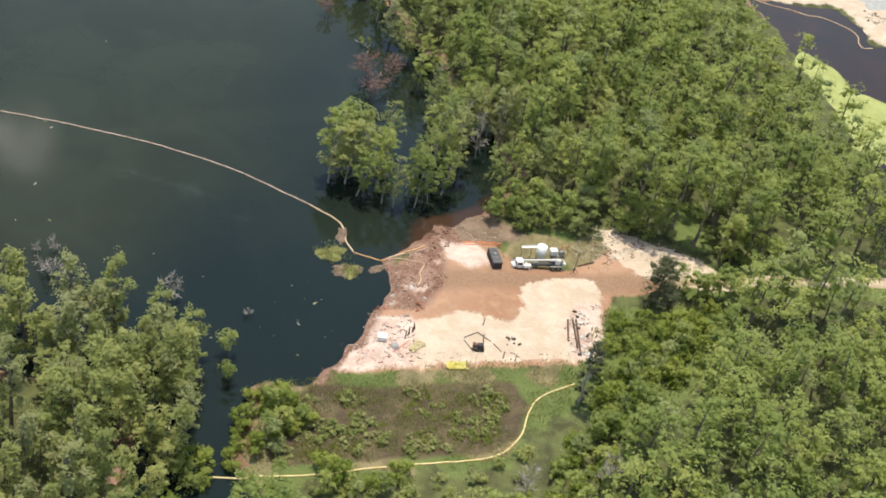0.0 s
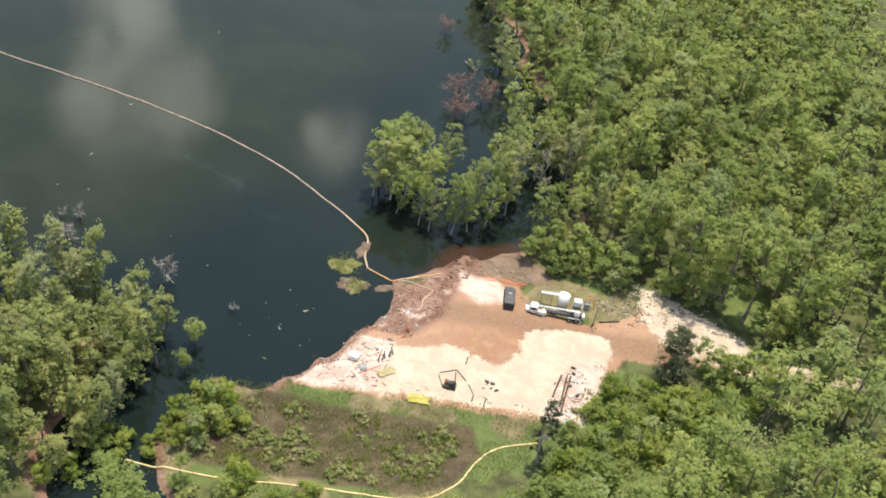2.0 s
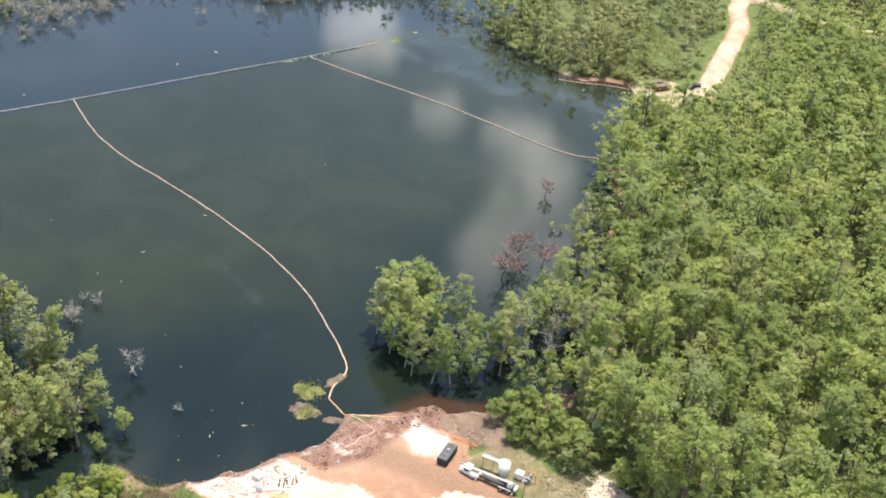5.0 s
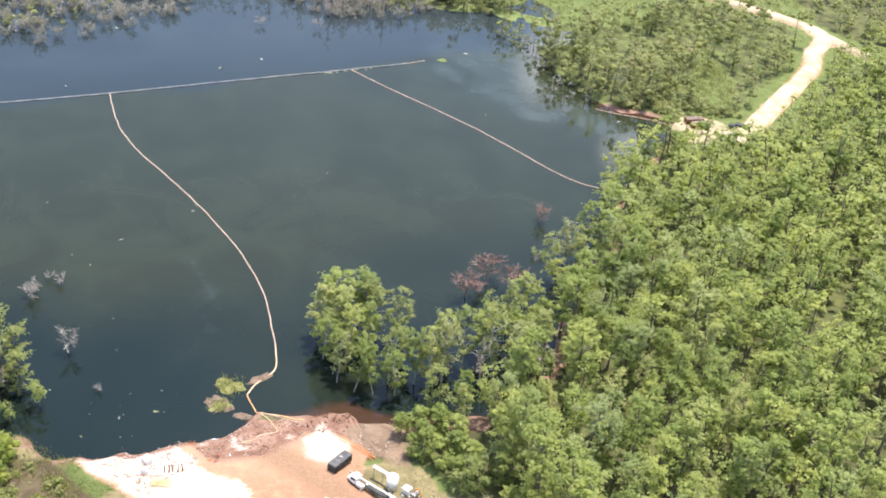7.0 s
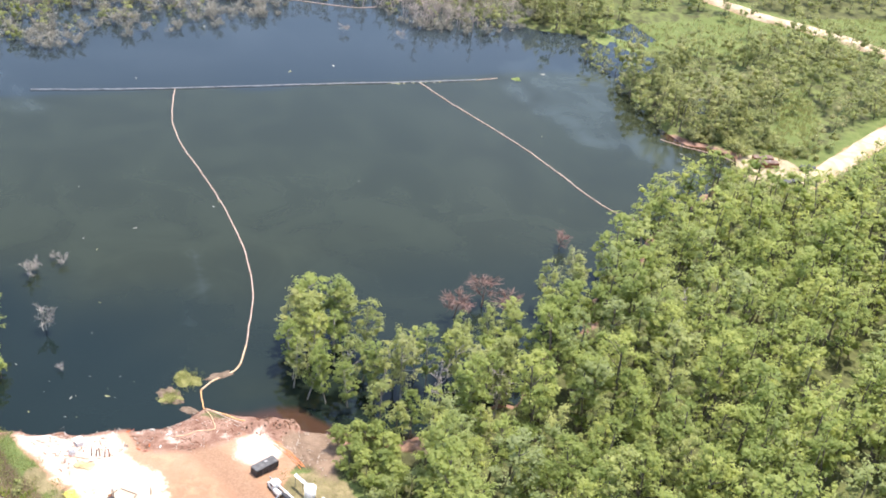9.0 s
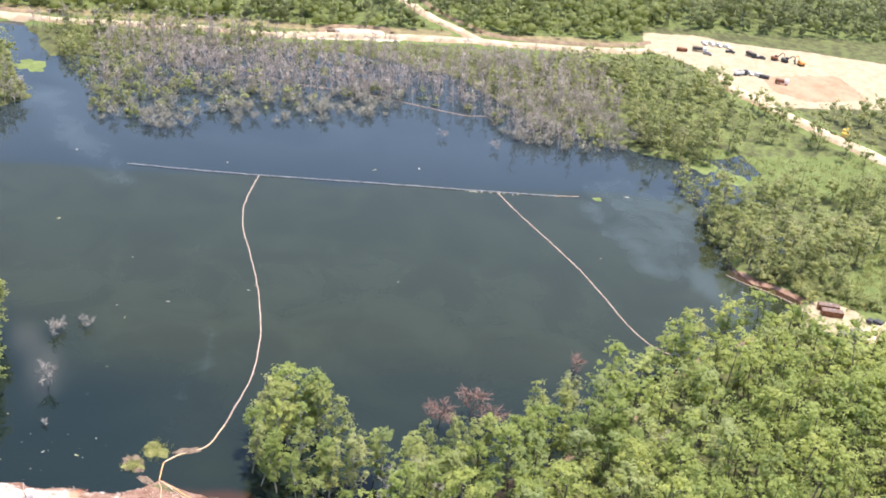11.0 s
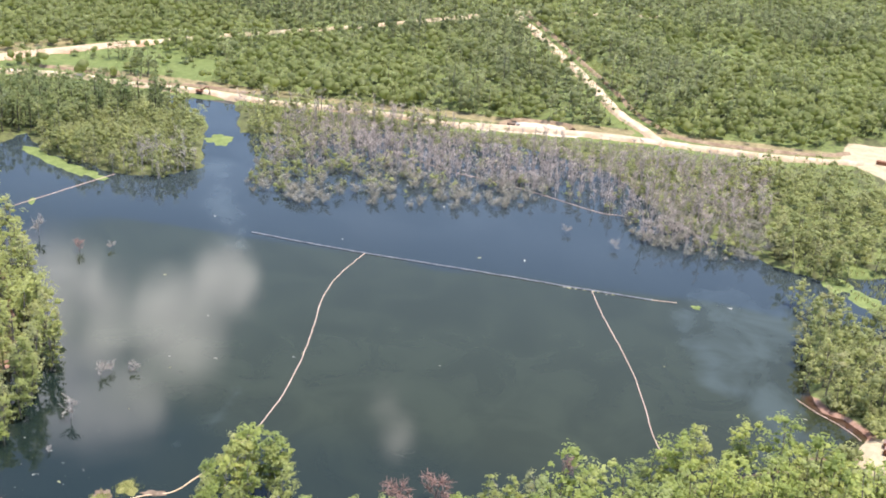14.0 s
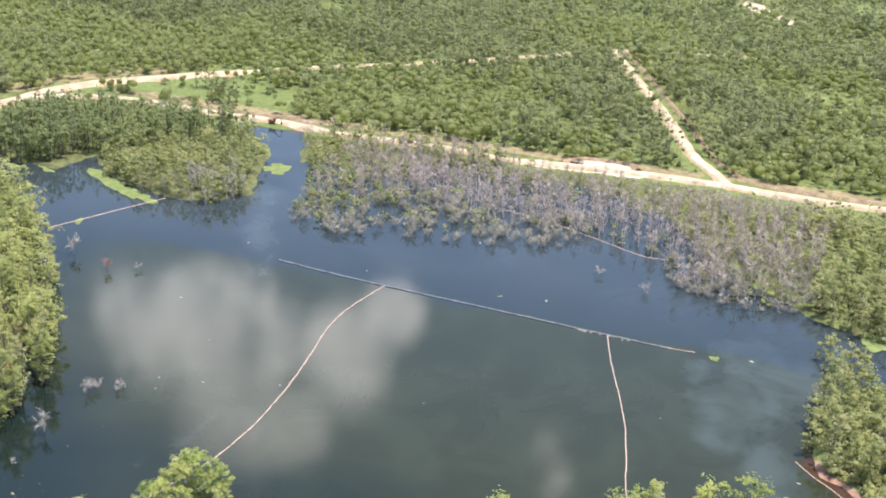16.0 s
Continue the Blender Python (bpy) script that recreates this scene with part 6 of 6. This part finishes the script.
part("guard_rail", tube(bmesh.new(), [(-1.5, -0.7, 0.2), (-1.5, -0.7, 1.3), (1.5, -0.7, 1.3), (1.5, -0.7, 0.2)], 0.04, 6), WHITE_PAINT, pump)


def container(x, y, turn, long=5.0, wide=2.2, tall=1.7, mat=None, cover=None, label="", ribs=7):
    t = tagged(thing("container", x, y, None, turn), label, "container")
    body = bmesh.new()
    box(body, 0, 0, 0.15, long, wide, tall - 0.15, 0.05)
    part("body", body, mat, t)
    for k in range(ribs):
        for s in (-1, 1):
            part("rib", box(bmesh.new(), -long / 2 + long * (k + 0.5) / ribs, s * (wide / 2 + 0.04), 0.2, 0.12, 0.1, tall - 0.35, 0.0), mat, t)
    for s in (-1, 1):
        part("skid", box(bmesh.new(), 0, s * wide * 0.3, -0.05, long * 0.98, 0.18, 0.22, 0.0), DARK_STEEL, t)
    if cover:
        c = patch_mesh(0, 0, 1, 1, 0, 0.22, 4, 0.0, 4, 28, 0.0)
        for v in c.verts:
            a = max(abs(v.co.x), abs(v.co.y), 1e-6)
            k = math.hypot(v.co.x, v.co.y) / a
            v.co = Vector((v.co.x * k * long * 0.495, v.co.y * k * wide * 0.49, tall + v.co.z))
        part("tarpaulin", c, cover, t, "dark sagging cover")
        part("hatch", rod(bmesh.new(), (long * 0.05, 0, tall + 0.1), (long * 0.05, 0, tall + 0.32), 0.28, sides=12), STEEL, t)
    part("end_door", box(bmesh.new(), long / 2 + 0.03, 0, 0.25, 0.08, wide * 0.9, tall - 0.4, 0.02), mat, t)
    return t


container(-14.8, 174.9, 117, 4.4, 1.7, 1.5, DARK_STEEL, TARP, "charcoal steel waste container with a dark cover")

mast = tagged(thing("camera_mast", -0.6, 179.0), "thin dark camera mast on a tripod foot", "mast")
part("pole", rod(bmesh.new(), (0, 0, 0), (0.15, 0.05, 4.6), 0.08, 0.05), DARK_STEEL, mast)
part("head", box(bmesh.new(), 0.15, 0.05, 4.55, 0.45, 0.3, 0.35, 0.03), STEEL, mast)
for a in (0, 120, 240):
    part("foot", rod(bmesh.new(), (0, 0, 0.9), (0.9 * math.cos(radians(a)), 0.9 * math.sin(radians(a)), 0.03), 0.05), DARK_STEEL, mast)


def lay(name, a, b, radius, mat, label, category, group="", sides=8, lift=0.0):
    """A log, pipe or timber lying from a to b."""
    za, zb = height_at(*a) + radius + lift, height_at(*b) + radius + lift
    ob = part(name, rod(bmesh.new(), (*a, za), (*b, zb), radius, radius * 0.9, sides), mat)
    return tagged(ob, label, category, group)


lay("log", (-0.2, 181.2), (2.4, 183.7), 0.16, TIMBER, "dark log lying on the clay", "log")
for a, b in [((0.9, 164.6), (2.0, 159.4)), ((1.7, 165.0), (3.8, 158.6)), ((2.2, 165.3), (4.7, 157.0))]:
    lay("timber", a, b, 0.17, TIMBER, "long dark timber lying on pale sand", "timber", "timbers on the sand", 5)

rig = tagged(thing("drill_rig", -11.7, 150.6, None, 20), "small dark drilling rig with a mast on sand", "drill rig")
part("base", box(box(bmesh.new(), 0, 0, 0.1, 2.4, 1.3, 0.35), 0.3, -0.1, 0.45, 1.3, 1.0, 0.8, 0.06), DARK_STEEL, rig)
part("engine", box(bmesh.new(), -0.9, 0.2, 0.45, 0.7, 0.8, 0.7, 0.05), RUST, rig)
part("mast", rod(rod(bmesh.new(), (0.9, 0.35, 0.3), (0.6, 0.2, 3.4), 0.07), (0.9, -0.35, 0.3), (0.6, 0.0, 3.4), 0.07), DARK_STEEL, rig)
part("crown_block", box(bmesh.new(), 0.6, 0.1, 3.3, 0.3, 0.4, 0.25), STEEL, rig)
for s in (-1, 1):
    part("track", box(bmesh.new(), 0, s * 0.75, 0.0, 2.3, 0.4, 0.5, 0.1), RUBBER, rig)
for k in range(4):
    part("drill_pipe", rod(bmesh.new(), (-1.6, -0.5 + 0.2 * k, 0.12), (-0.2, -1.1 + 0.2 * k, 0.12 + 0.02 * k), 0.06), RUST, rig)
rig.scale = (0.78, 0.78, 0.9)
for a, b in [((-14.6, 152.2), (-12.8, 154.4)), ((-12.8, 154.4), (-10.2, 153.2)), ((-9.6, 152.8), (-8.0, 151.5)), ((-14.4, 151.6), (-12.4, 149.6))]:
    lay("steel_pipe", a, b, 0.07, DARK_STEEL, "thin dark steel pipe lying on sand", "pipe", "pipes round the rig", 6)
for x, y in [(-7.4, 150.0), (-5.4, 150.2), (-12.4, 156.6)]:
    ob = part("post", rod(bmesh.new(), (0, 0, -0.2), (0.1, 0.05, 1.5), 0.08, 0.07), TIMBER)
    ob.location = (x, y, height_at(x, y))
    tagged(ob, "short dark post set in the sand", "post", "posts on the sand")
r = np.random.default_rng(77)
for k in range(9):
    x, y = -6.8 + r.normal() * 0.8, 154.8 + r.normal() * 0.7
    ob = part("tool_case", box(bmesh.new(), 0, 0, 0, r.uniform(0.25, 0.7), r.uniform(0.2, 0.4), r.uniform(0.15, 0.35), 0.03), (DARK_STEEL, STEEL, TIMBER)[k % 3])
    ob.matrix_world = pose(x, y, height_at(x, y), 0, 0, r.uniform(0, 180))
    tagged(ob, "small dark tool case lying on the sand", "case", "cases near the rig")


def sheet(x, y, sx, sy, turn, mat, label, seed, name="sheet"):
    """A creased sheet lying on the ground."""
    rr = np.random.default_rng(seed)
    bm = bmesh.new()
    n = 7
    vs = [[bm.verts.new((sx * (i / (n - 1) - 0.5) + rr.normal() * 0.05 * sx, sy * (j / (n - 1) - 0.5) + rr.normal() * 0.06 * sy, 0.12 + 0.09 * rr.uniform())) for i in range(n)] for j in range(n)]
    for j in range(n - 1):
        for i in range(n - 1):
            bm.faces.new((vs[j][i], vs[j][i + 1], vs[j + 1][i + 1], vs[j + 1][i]))
    bmesh.ops.solidify(bm, geom=bm.faces[:], thickness=0.03)
    ob = part(name, bm, mat)
    ob.matrix_world = pose(x, y, height_at(x, y), 0, 0, turn)
    return tagged(ob, label, name)


sheet(-13.9, 144.9, 3.6, 1.7, 25, YELLOW, "bright yellow sheet spread on the sand's edge", 3)
sheet(-21.2, 147.0, 2.9, 1.5, 60, FADED, "faded yellow sheet half covered by sand", 4)
for k, (x, y, sx, sy, turn) in enumerate([(3.3, 165.1, 1.2, 0.7, 30), (4.2, 161.8, 1.0, 0.7, 80), (5.4, 158.0, 1.3, 0.7, 10), (6.1, 156.6, 1.1, 0.6, 50), (2.6, 167.6, 0.9, 0.5, 70), (4.9, 159.6, 0.8, 0.5, 130)]):
    sheet(x, y, sx, sy, turn, WHITE_PAINT, "crumpled white sheet on the sand", 5 + k)
for k, (x, y) in enumerate([(2.3, 166.2), (3.0, 163.4), (4.9, 162.6), (3.5, 160.2), (6.0, 159.2), (1.6, 167.4), (4.4, 157.2)]):
    ob = part("tool_case", box(bmesh.new(), 0, 0, 0, 0.55 + 0.1 * (k % 3), 0.35, 0.3, 0.03), (DARK_STEEL, TIMBER)[k % 2])
    ob.matrix_world = pose(x, y, height_at(x, y), 0, 0, 37 * k)
    tagged(ob, "small dark case lying on pinkish sand", "case", "cases beside the timbers")
for k, (x, y, sx, sy, turn) in enumerate([(-26.3, 160.9, 1.6, 0.9, 120), (-28.8, 161.1, 1.4, 0.7, 40), (-28.9, 158.3, 1.2, 0.6, 70), (-25.0, 153.8, 1.2, 0.8, 20), (-23.4, 159.1, 1.0, 0.6, 150), (-29.3, 156.9, 0.9, 0.5, 100)]):
    sheet(x, y, sx * 0.7, sy * 0.55, turn, STONE if k % 2 else WHITE_PAINT, "crumpled white sheet on the muddy shore", 21 + k)
for k, (x, y) in enumerate([(-23.6, 155.6), (-22.9, 156.6), (-29.0, 154.4), (-30.2, 155.2), (-24.1, 157.4)]):
    sheet(x, y, 0.8, 0.16, 50 + 31 * k, RED if k % 2 else ORANGE_NET, "scrap of orange mesh on the muddy shore", 31 + k)
crate = tagged(thing("crate", -27.0, 146.4, None, 15), "square white crate on pink sand", "crate")
part("crate_body", box(bmesh.new(), 0, 0, 0, 1.5, 1.2, 0.8, 0.05), WHITE_PAINT, crate)
part("crate_lid", box(bmesh.new(), 0, 0, 0.8, 1.6, 1.3, 0.1, 0.03), WHITE_PAINT, crate)
crate = tagged(thing("crate", -24.4, 145.2, None, 40), "small white crate with dark gear beside it", "crate")
part("crate_body", box(bmesh.new(), 0, 0, 0, 1.0, 0.8, 0.6, 0.05), WHITE_PAINT, crate)
part("crate_lid", box(bmesh.new(), 0, 0, 0.6, 1.06, 0.86, 0.08, 0.02), STEEL, crate)
for x, y, lean in [(-23.4, 148.9, 0.25), (-23.2, 149.5, -0.2), (-23.0, 150.2, 0.3), (-22.7, 151.0, -0.3), (-23.6, 148.2, 0.1)]:
    ob = part("stake", rod(bmesh.new(), (0, 0, -0.2), (lean, lean * 0.5, 1.5), 0.12, 0.08), (TIMBER, RUST)[int(x * 10) % 2])
    ob.location = (x, y, height_at(x, y))
    tagged(ob, "dark leaning stake in the sand", "stake", "row of stakes")
for k, (x, y) in enumerate([(-22.9, 147.6), (-23.2, 146.8), (-23.5, 146.0), (-23.9, 145.2), (-24.2, 144.3)]):
    ob = part("marker", patch_mesh(0, 0, 0.5, 0.14, 62, 0.12, k, 0.02, 2, 10, 0.3), RED)
    ob.location = (x, y, height_at(x, y) + 0.02)
    tagged(ob, "scrap of red plastic on the sand", "scrap", "red scraps")
net = tagged(thing("safety_fence", -18.0, 178.5, 0.0), "fallen orange mesh fence along the mud", "fence")
line = smooth_line([(-21.4, 177.4), (-19.8, 178.3), (-17.5, 179.8), (-14.7, 181.1)], 0.5)
hz = height(line[:, 0], line[:, 1])
for off, lift in ((-0.25, 0.1), (0.1, 0.3), (0.5, 0.1)):
    q = np.column_stack([line[:, 0] + 18.0 - off * 0.5, line[:, 1] - 178.5 + off, hz + lift + 0.1 * np.sin(np.arange(len(line)) * 1.3 + off * 9)])
    part("strand", tube(bmesh.new(), q, 0.06, 5), ORANGE_NET, net)


def scraps(name, ring, count, seed, size, mats, label, category):
    """Broken stones, sticks and lumps strewn inside a ring, one mesh for each material."""
    rr = np.random.default_rng(seed)
    p = spots_in(ring, count, seed, 0.7)
    root = tagged(new(name), label, category, kind="stuff")
    for m, mat in enumerate(mats):
        pieces = []
        for x, y in p[m::len(mats)]:
            z = height_at(x, y)
            a = rr.uniform(0, 6.283)
            s = size * rr.uniform(0.4, 1.3)
            if rr.uniform() < 0.55:
                d = np.array([math.cos(a), math.sin(a), rr.normal() * 0.12]) * s * 2.2
                pieces.append(cone(np.array([x, y, z + 0.05]) - d / 2, np.array([x, y, z + 0.1]) + d / 2, 0.07 * s + 0.03, 0.03, 4))
            else:
                pieces.append(cone((x, y, z - 0.1), (x + 0.1 * s, y, z + 0.28 * s), 0.4 * s, 0.2 * s, 6))
                pieces.append((np.array([[x + 0.1 * s + 0.2 * s * math.cos(t), y + 0.2 * s * math.sin(t), z + 0.279 * s] for t in (0.4, 1.97, 3.54, 5.11)]), np.array([[0, 1, 2, 3]])))
        if pieces:
            co, fa = bundle(pieces)
            data_part("litter", quick_mesh("litter", co, fa, False), mat, root)
    return root


scraps("rubble", SHORE_MUD, 240, 51, 0.36, (STONE, RUST, TIMBER), "broken stone and driftwood on the muddy shore", "rubble")
scraps("driftwood", [(-36, 135.5), (-31.2, 147.5), (-29.8, 153), (-31, 160), (-32, 167), (-34, 167), (-33, 160), (-31.8, 153), (-33.5, 147), (-37, 137)], 260, 61, 0.5, (TIMBER, RUST, STONE), "sticks and clods washed up along the waterline", "driftwood")
scraps("rubble", PINK, 280, 52, 0.36, (STONE, RUST, TIMBER, WHITE_PAINT), "broken stone and sticks on pink sand", "rubble")
scraps("brushwood", MARSH, 160, 60, 0.4, (TIMBER, DEAD_BARK), "grey dead twigs in the muddy hollow", "brushwood")
scraps("brushwood", [(-0.5, 194.5), (2.5, 187), (5.5, 184), (8, 188), (13, 190), (21, 192.5), (14, 195), (4, 197)], 150, 57, 0.55, (STONE, RUST, DEAD_BARK), "pale broken brush on the sand below the wood", "brushwood")
apron = tagged(part("concrete_apron", patch_mesh(0, 0, 11, 10, 0, 0.12, 12, 0.01, 3, 40, 0.06), CONCRETE), "flat grey concrete apron on the canal bank", "pavement", kind="structure")
apron.location = (61.0, 344.0, height_at(61.0, 344.0) - 0.02)
scraps("rubble", [(54, 334), (55.6, 327.5), (59, 325), (64, 329), (60, 334)], 70, 63, 0.9, (STONE, TIMBER, STONE), "broken stone and timber on the canal bank", "rubble")
scraps("driftwood", MOUND, 110, 53, 0.5, (RUST, TIMBER, TIMBER), "red-brown brushwood heaped on the bank", "driftwood")
scraps("driftwood", [(-43, 131), (-36, 134), (-33, 137.5), (-33.5, 140.5), (-38, 135.5), (-43, 132.5)], 90, 54, 0.6, (TIMBER, RUST, STONE), "driftwood along the waterline", "driftwood")
scraps("rubble", SCREE, 90, 58, 0.3, (STONE, TIMBER, STONE), "loose stones and twigs on grey gravel", "rubble")
scraps("rubble", [(-4, 186), (0, 181), (5, 181), (6, 189), (-1, 189.5)], 110, 59, 0.45, (STONE, TIMBER, STONE), "pale broken stone and sticks beside the mast", "rubble")
scraps("rubble", [(2, 186), (12, 189), (18, 197), (8, 197), (0, 192)], 110, 55, 0.5, (TIMBER, STONE, TIMBER), "cut brushwood beside the track", "rubble")
scraps("rubble", PINK3, 170, 56, 0.4, (STONE, TIMBER, WHITE_PAINT), "lumps of earth along the sand's edge", "rubble")
scraps("rubble", [(-28, 140), (2, 153), (4, 157), (-14, 149), (-27, 143)], 110, 57, 0.35, (STONE, TIMBER), "lumps of earth along the sand's edge", "rubble")

# ---------------------------------------------------------------- machines on the far tracks and yards


def pickup(x, y, turn, mat, label):
    t = tagged(thing("pickup", x, y, None, turn), label, "pickup", "parked vehicles")
    part("body", box(bmesh.new(), 0, 0, 0.45, 5.3, 1.9, 0.65, 0.12), mat, t)
    part("cabin", box(bmesh.new(), 0.2, 0, 1.1, 2.2, 1.7, 0.7, 0.15), mat, t)
    part("windows", box(bmesh.new(), 0.2, 0, 1.2, 2.26, 1.74, 0.42, 0.1), GLASS_DARK, t)
    part("load_bed", box(bmesh.new(), -1.75, 0, 1.1, 1.6, 1.6, 0.06, 0.0), DARK_STEEL, t)
    wheels(t, (1.7, -1.7), 0.85, 0.38, 0.25)
    return t


def lorry(x, y, turn, cab_mat, bed_mat, label, long=8.0):
    t = tagged(thing("lorry", x, y, None, turn), label, "lorry", "parked vehicles")
    h = long / 2
    part("chassis", box(bmesh.new(), 0, 0, 0.7, long, 0.9, 0.3), DARK_STEEL, t)
    part("cab", box(bmesh.new(), h - 1.0, 0, 0.7, 2.0, 2.3, 2.0, 0.15), cab_mat, t)
    part("windscreen", box(bmesh.new(), h + 0.0, 0, 1.75, 0.08, 2.0, 0.75, 0.0), GLASS_DARK, t)
    bed = part("tipper_body", box(bmesh.new(), -1.1, 0, 1.05, long - 2.6, 2.4, 1.4, 0.08), bed_mat, t)
    part("load", patch_mesh(0, 0, (long - 3.0) / 2, 1.0, 0, 0.35, 6, 0.02, 3, 14, 0.1), SILT_MUD, bed).location = (-1.1, 0, 2.44)
    wheels(t, (h - 1.0, -h + 2.2, -h + 0.9), 1.0, 0.5, 0.4)
    return t


def excavator(x, y, turn, mat, label):
    t = tagged(thing("excavator", x, y, None, turn), label, "excavator", "earth-moving machines")
    for s in (-1, 1):
        part("track", box(bmesh.new(), 0, s * 1.1, 0, 3.9, 0.6, 0.85, 0.25), RUBBER, t)
    part("house", box(box(bmesh.new(), -0.5, 0, 1.0, 3.2, 2.5, 1.0, 0.15), -1.5, 0, 1.9, 1.2, 2.4, 0.4, 0.1), mat, t)
    part("cabin", box(bmesh.new(), 0.7, 0.75, 1.0, 1.5, 1.0, 1.8, 0.1), mat, t)
    part("windows", box(bmesh.new(), 0.75, 0.75, 1.9, 1.46, 1.04, 0.75, 0.05), GLASS_DARK, t)
    part("boom", rod(rod(bmesh.new(), (0.9, -0.2, 1.6), (3.6, -0.2, 4.3), 0.32, 0.26, 6), (3.6, -0.2, 4.3), (5.0, -0.2, 3.9), 0.28, 0.22, 6), mat, t)
    part("stick", rod(bmesh.new(), (5.0, -0.2, 3.9), (5.8, -0.2, 1.2), 0.22, 0.18, 6), mat, t)
    part("bucket", box(bmesh.new(), 5.6, -0.2, 0.3, 0.9, 1.1, 1.0, 0.2), DARK_STEEL, t)
    return t


yard_things = [container(-313.4, 337.4, 80, 5.6, 2.2, 1.9, RUST, None, "long brown steel container on the sandy yard", 5),
               lorry(-314.8, 345.0, 75, WHITE_PAINT, DARK_STEEL, "white-cabbed tipper lorry on the sandy yard"),
               pickup(-311.6, 347.6, 60, STEEL, "grey pickup on the sandy yard")]
for k, (x, y) in enumerate([(-325.0, 350.0), (-324.4, 352.8), (-323.8, 355.6), (-322.6, 359.0)]):
    yard_things.append(pickup(x, y, 12 + 5 * k, WHITE_PAINT, "white pickup parked in a row on the yard"))
yard_things += [pickup(-316.0, 358.4, 70, DARK_STEEL, "dark pickup on the sandy yard"),
                lorry(-288.6, 354.4, 110, DARK_STEEL, WHITE_PAINT, "dark-cabbed lorry with a white body"),
                pickup(-290.4, 358.6, 20, WHITE_PAINT, "white pickup on the sandy yard"),
                pickup(-289.2, 361.6, 30, WHITE_PAINT, "white pickup on the sandy yard"),
                container(-286.6, 363.2, 60, 5.0, 2.2, 1.8, DARK_STEEL, None, "dark steel container on the sandy yard", 5),
                lorry(-312.6, 366.0, 20, DARK_STEEL, DARK_STEEL, "dark tipper lorry on the sandy yard", 7.0),
                pickup(-310.4, 369.6, 80, DARK_STEEL, "dark pickup on the sandy yard"),
                excavator(-310.6, 375.6, 100, RUST, "rust-brown excavator at the yard's edge"),
                excavator(-308.6, 379.0, 60, DARK_STEEL, "dark excavator at the yard's edge"),
                excavator(-305.4, 384.6, 200, ORANGE_PAINT, "orange excavator on the sandy yard"),
                lorry(-280.9, 368.2, 75, WHITE_PAINT, RUST, "white and rust-red tipper lorry on reddish clay", 7.0),
                excavator(-296.4, 68.0, 95, RUST, "rust-brown excavator on the track by the pond"),
                lorry(-304.5, 197.0, 95, STEEL, TIMBER, "brown tipper lorry on the sandy turnout", 7.0)]
for ob in yard_things:
    ob.scale = (0.74, 0.74, 0.74)
container(-107.0, 321.2, 78, 5.2, 2.0, 1.5, RUST, BROWN_COVER, "rust-brown waste container on the eastern pad", 6)
container(-104.0, 321.0, 78, 5.2, 2.0, 1.5, RUST, BROWN_COVER, "rust-brown waste container on the eastern pad", 6)
container(-93.6, 321.6, 105, 6.5, 2.2, 1.8, DARK_STEEL, TARP, "long dark tank container on the eastern pad", 8)
pickup(-99.8, 331.0, 40, DARK_STEEL, "dark pickup beside the eastern pad")
excavator(-228.0, 373.0, 150, YELLOW_PAINT, "ochre excavator beside the gravel track")
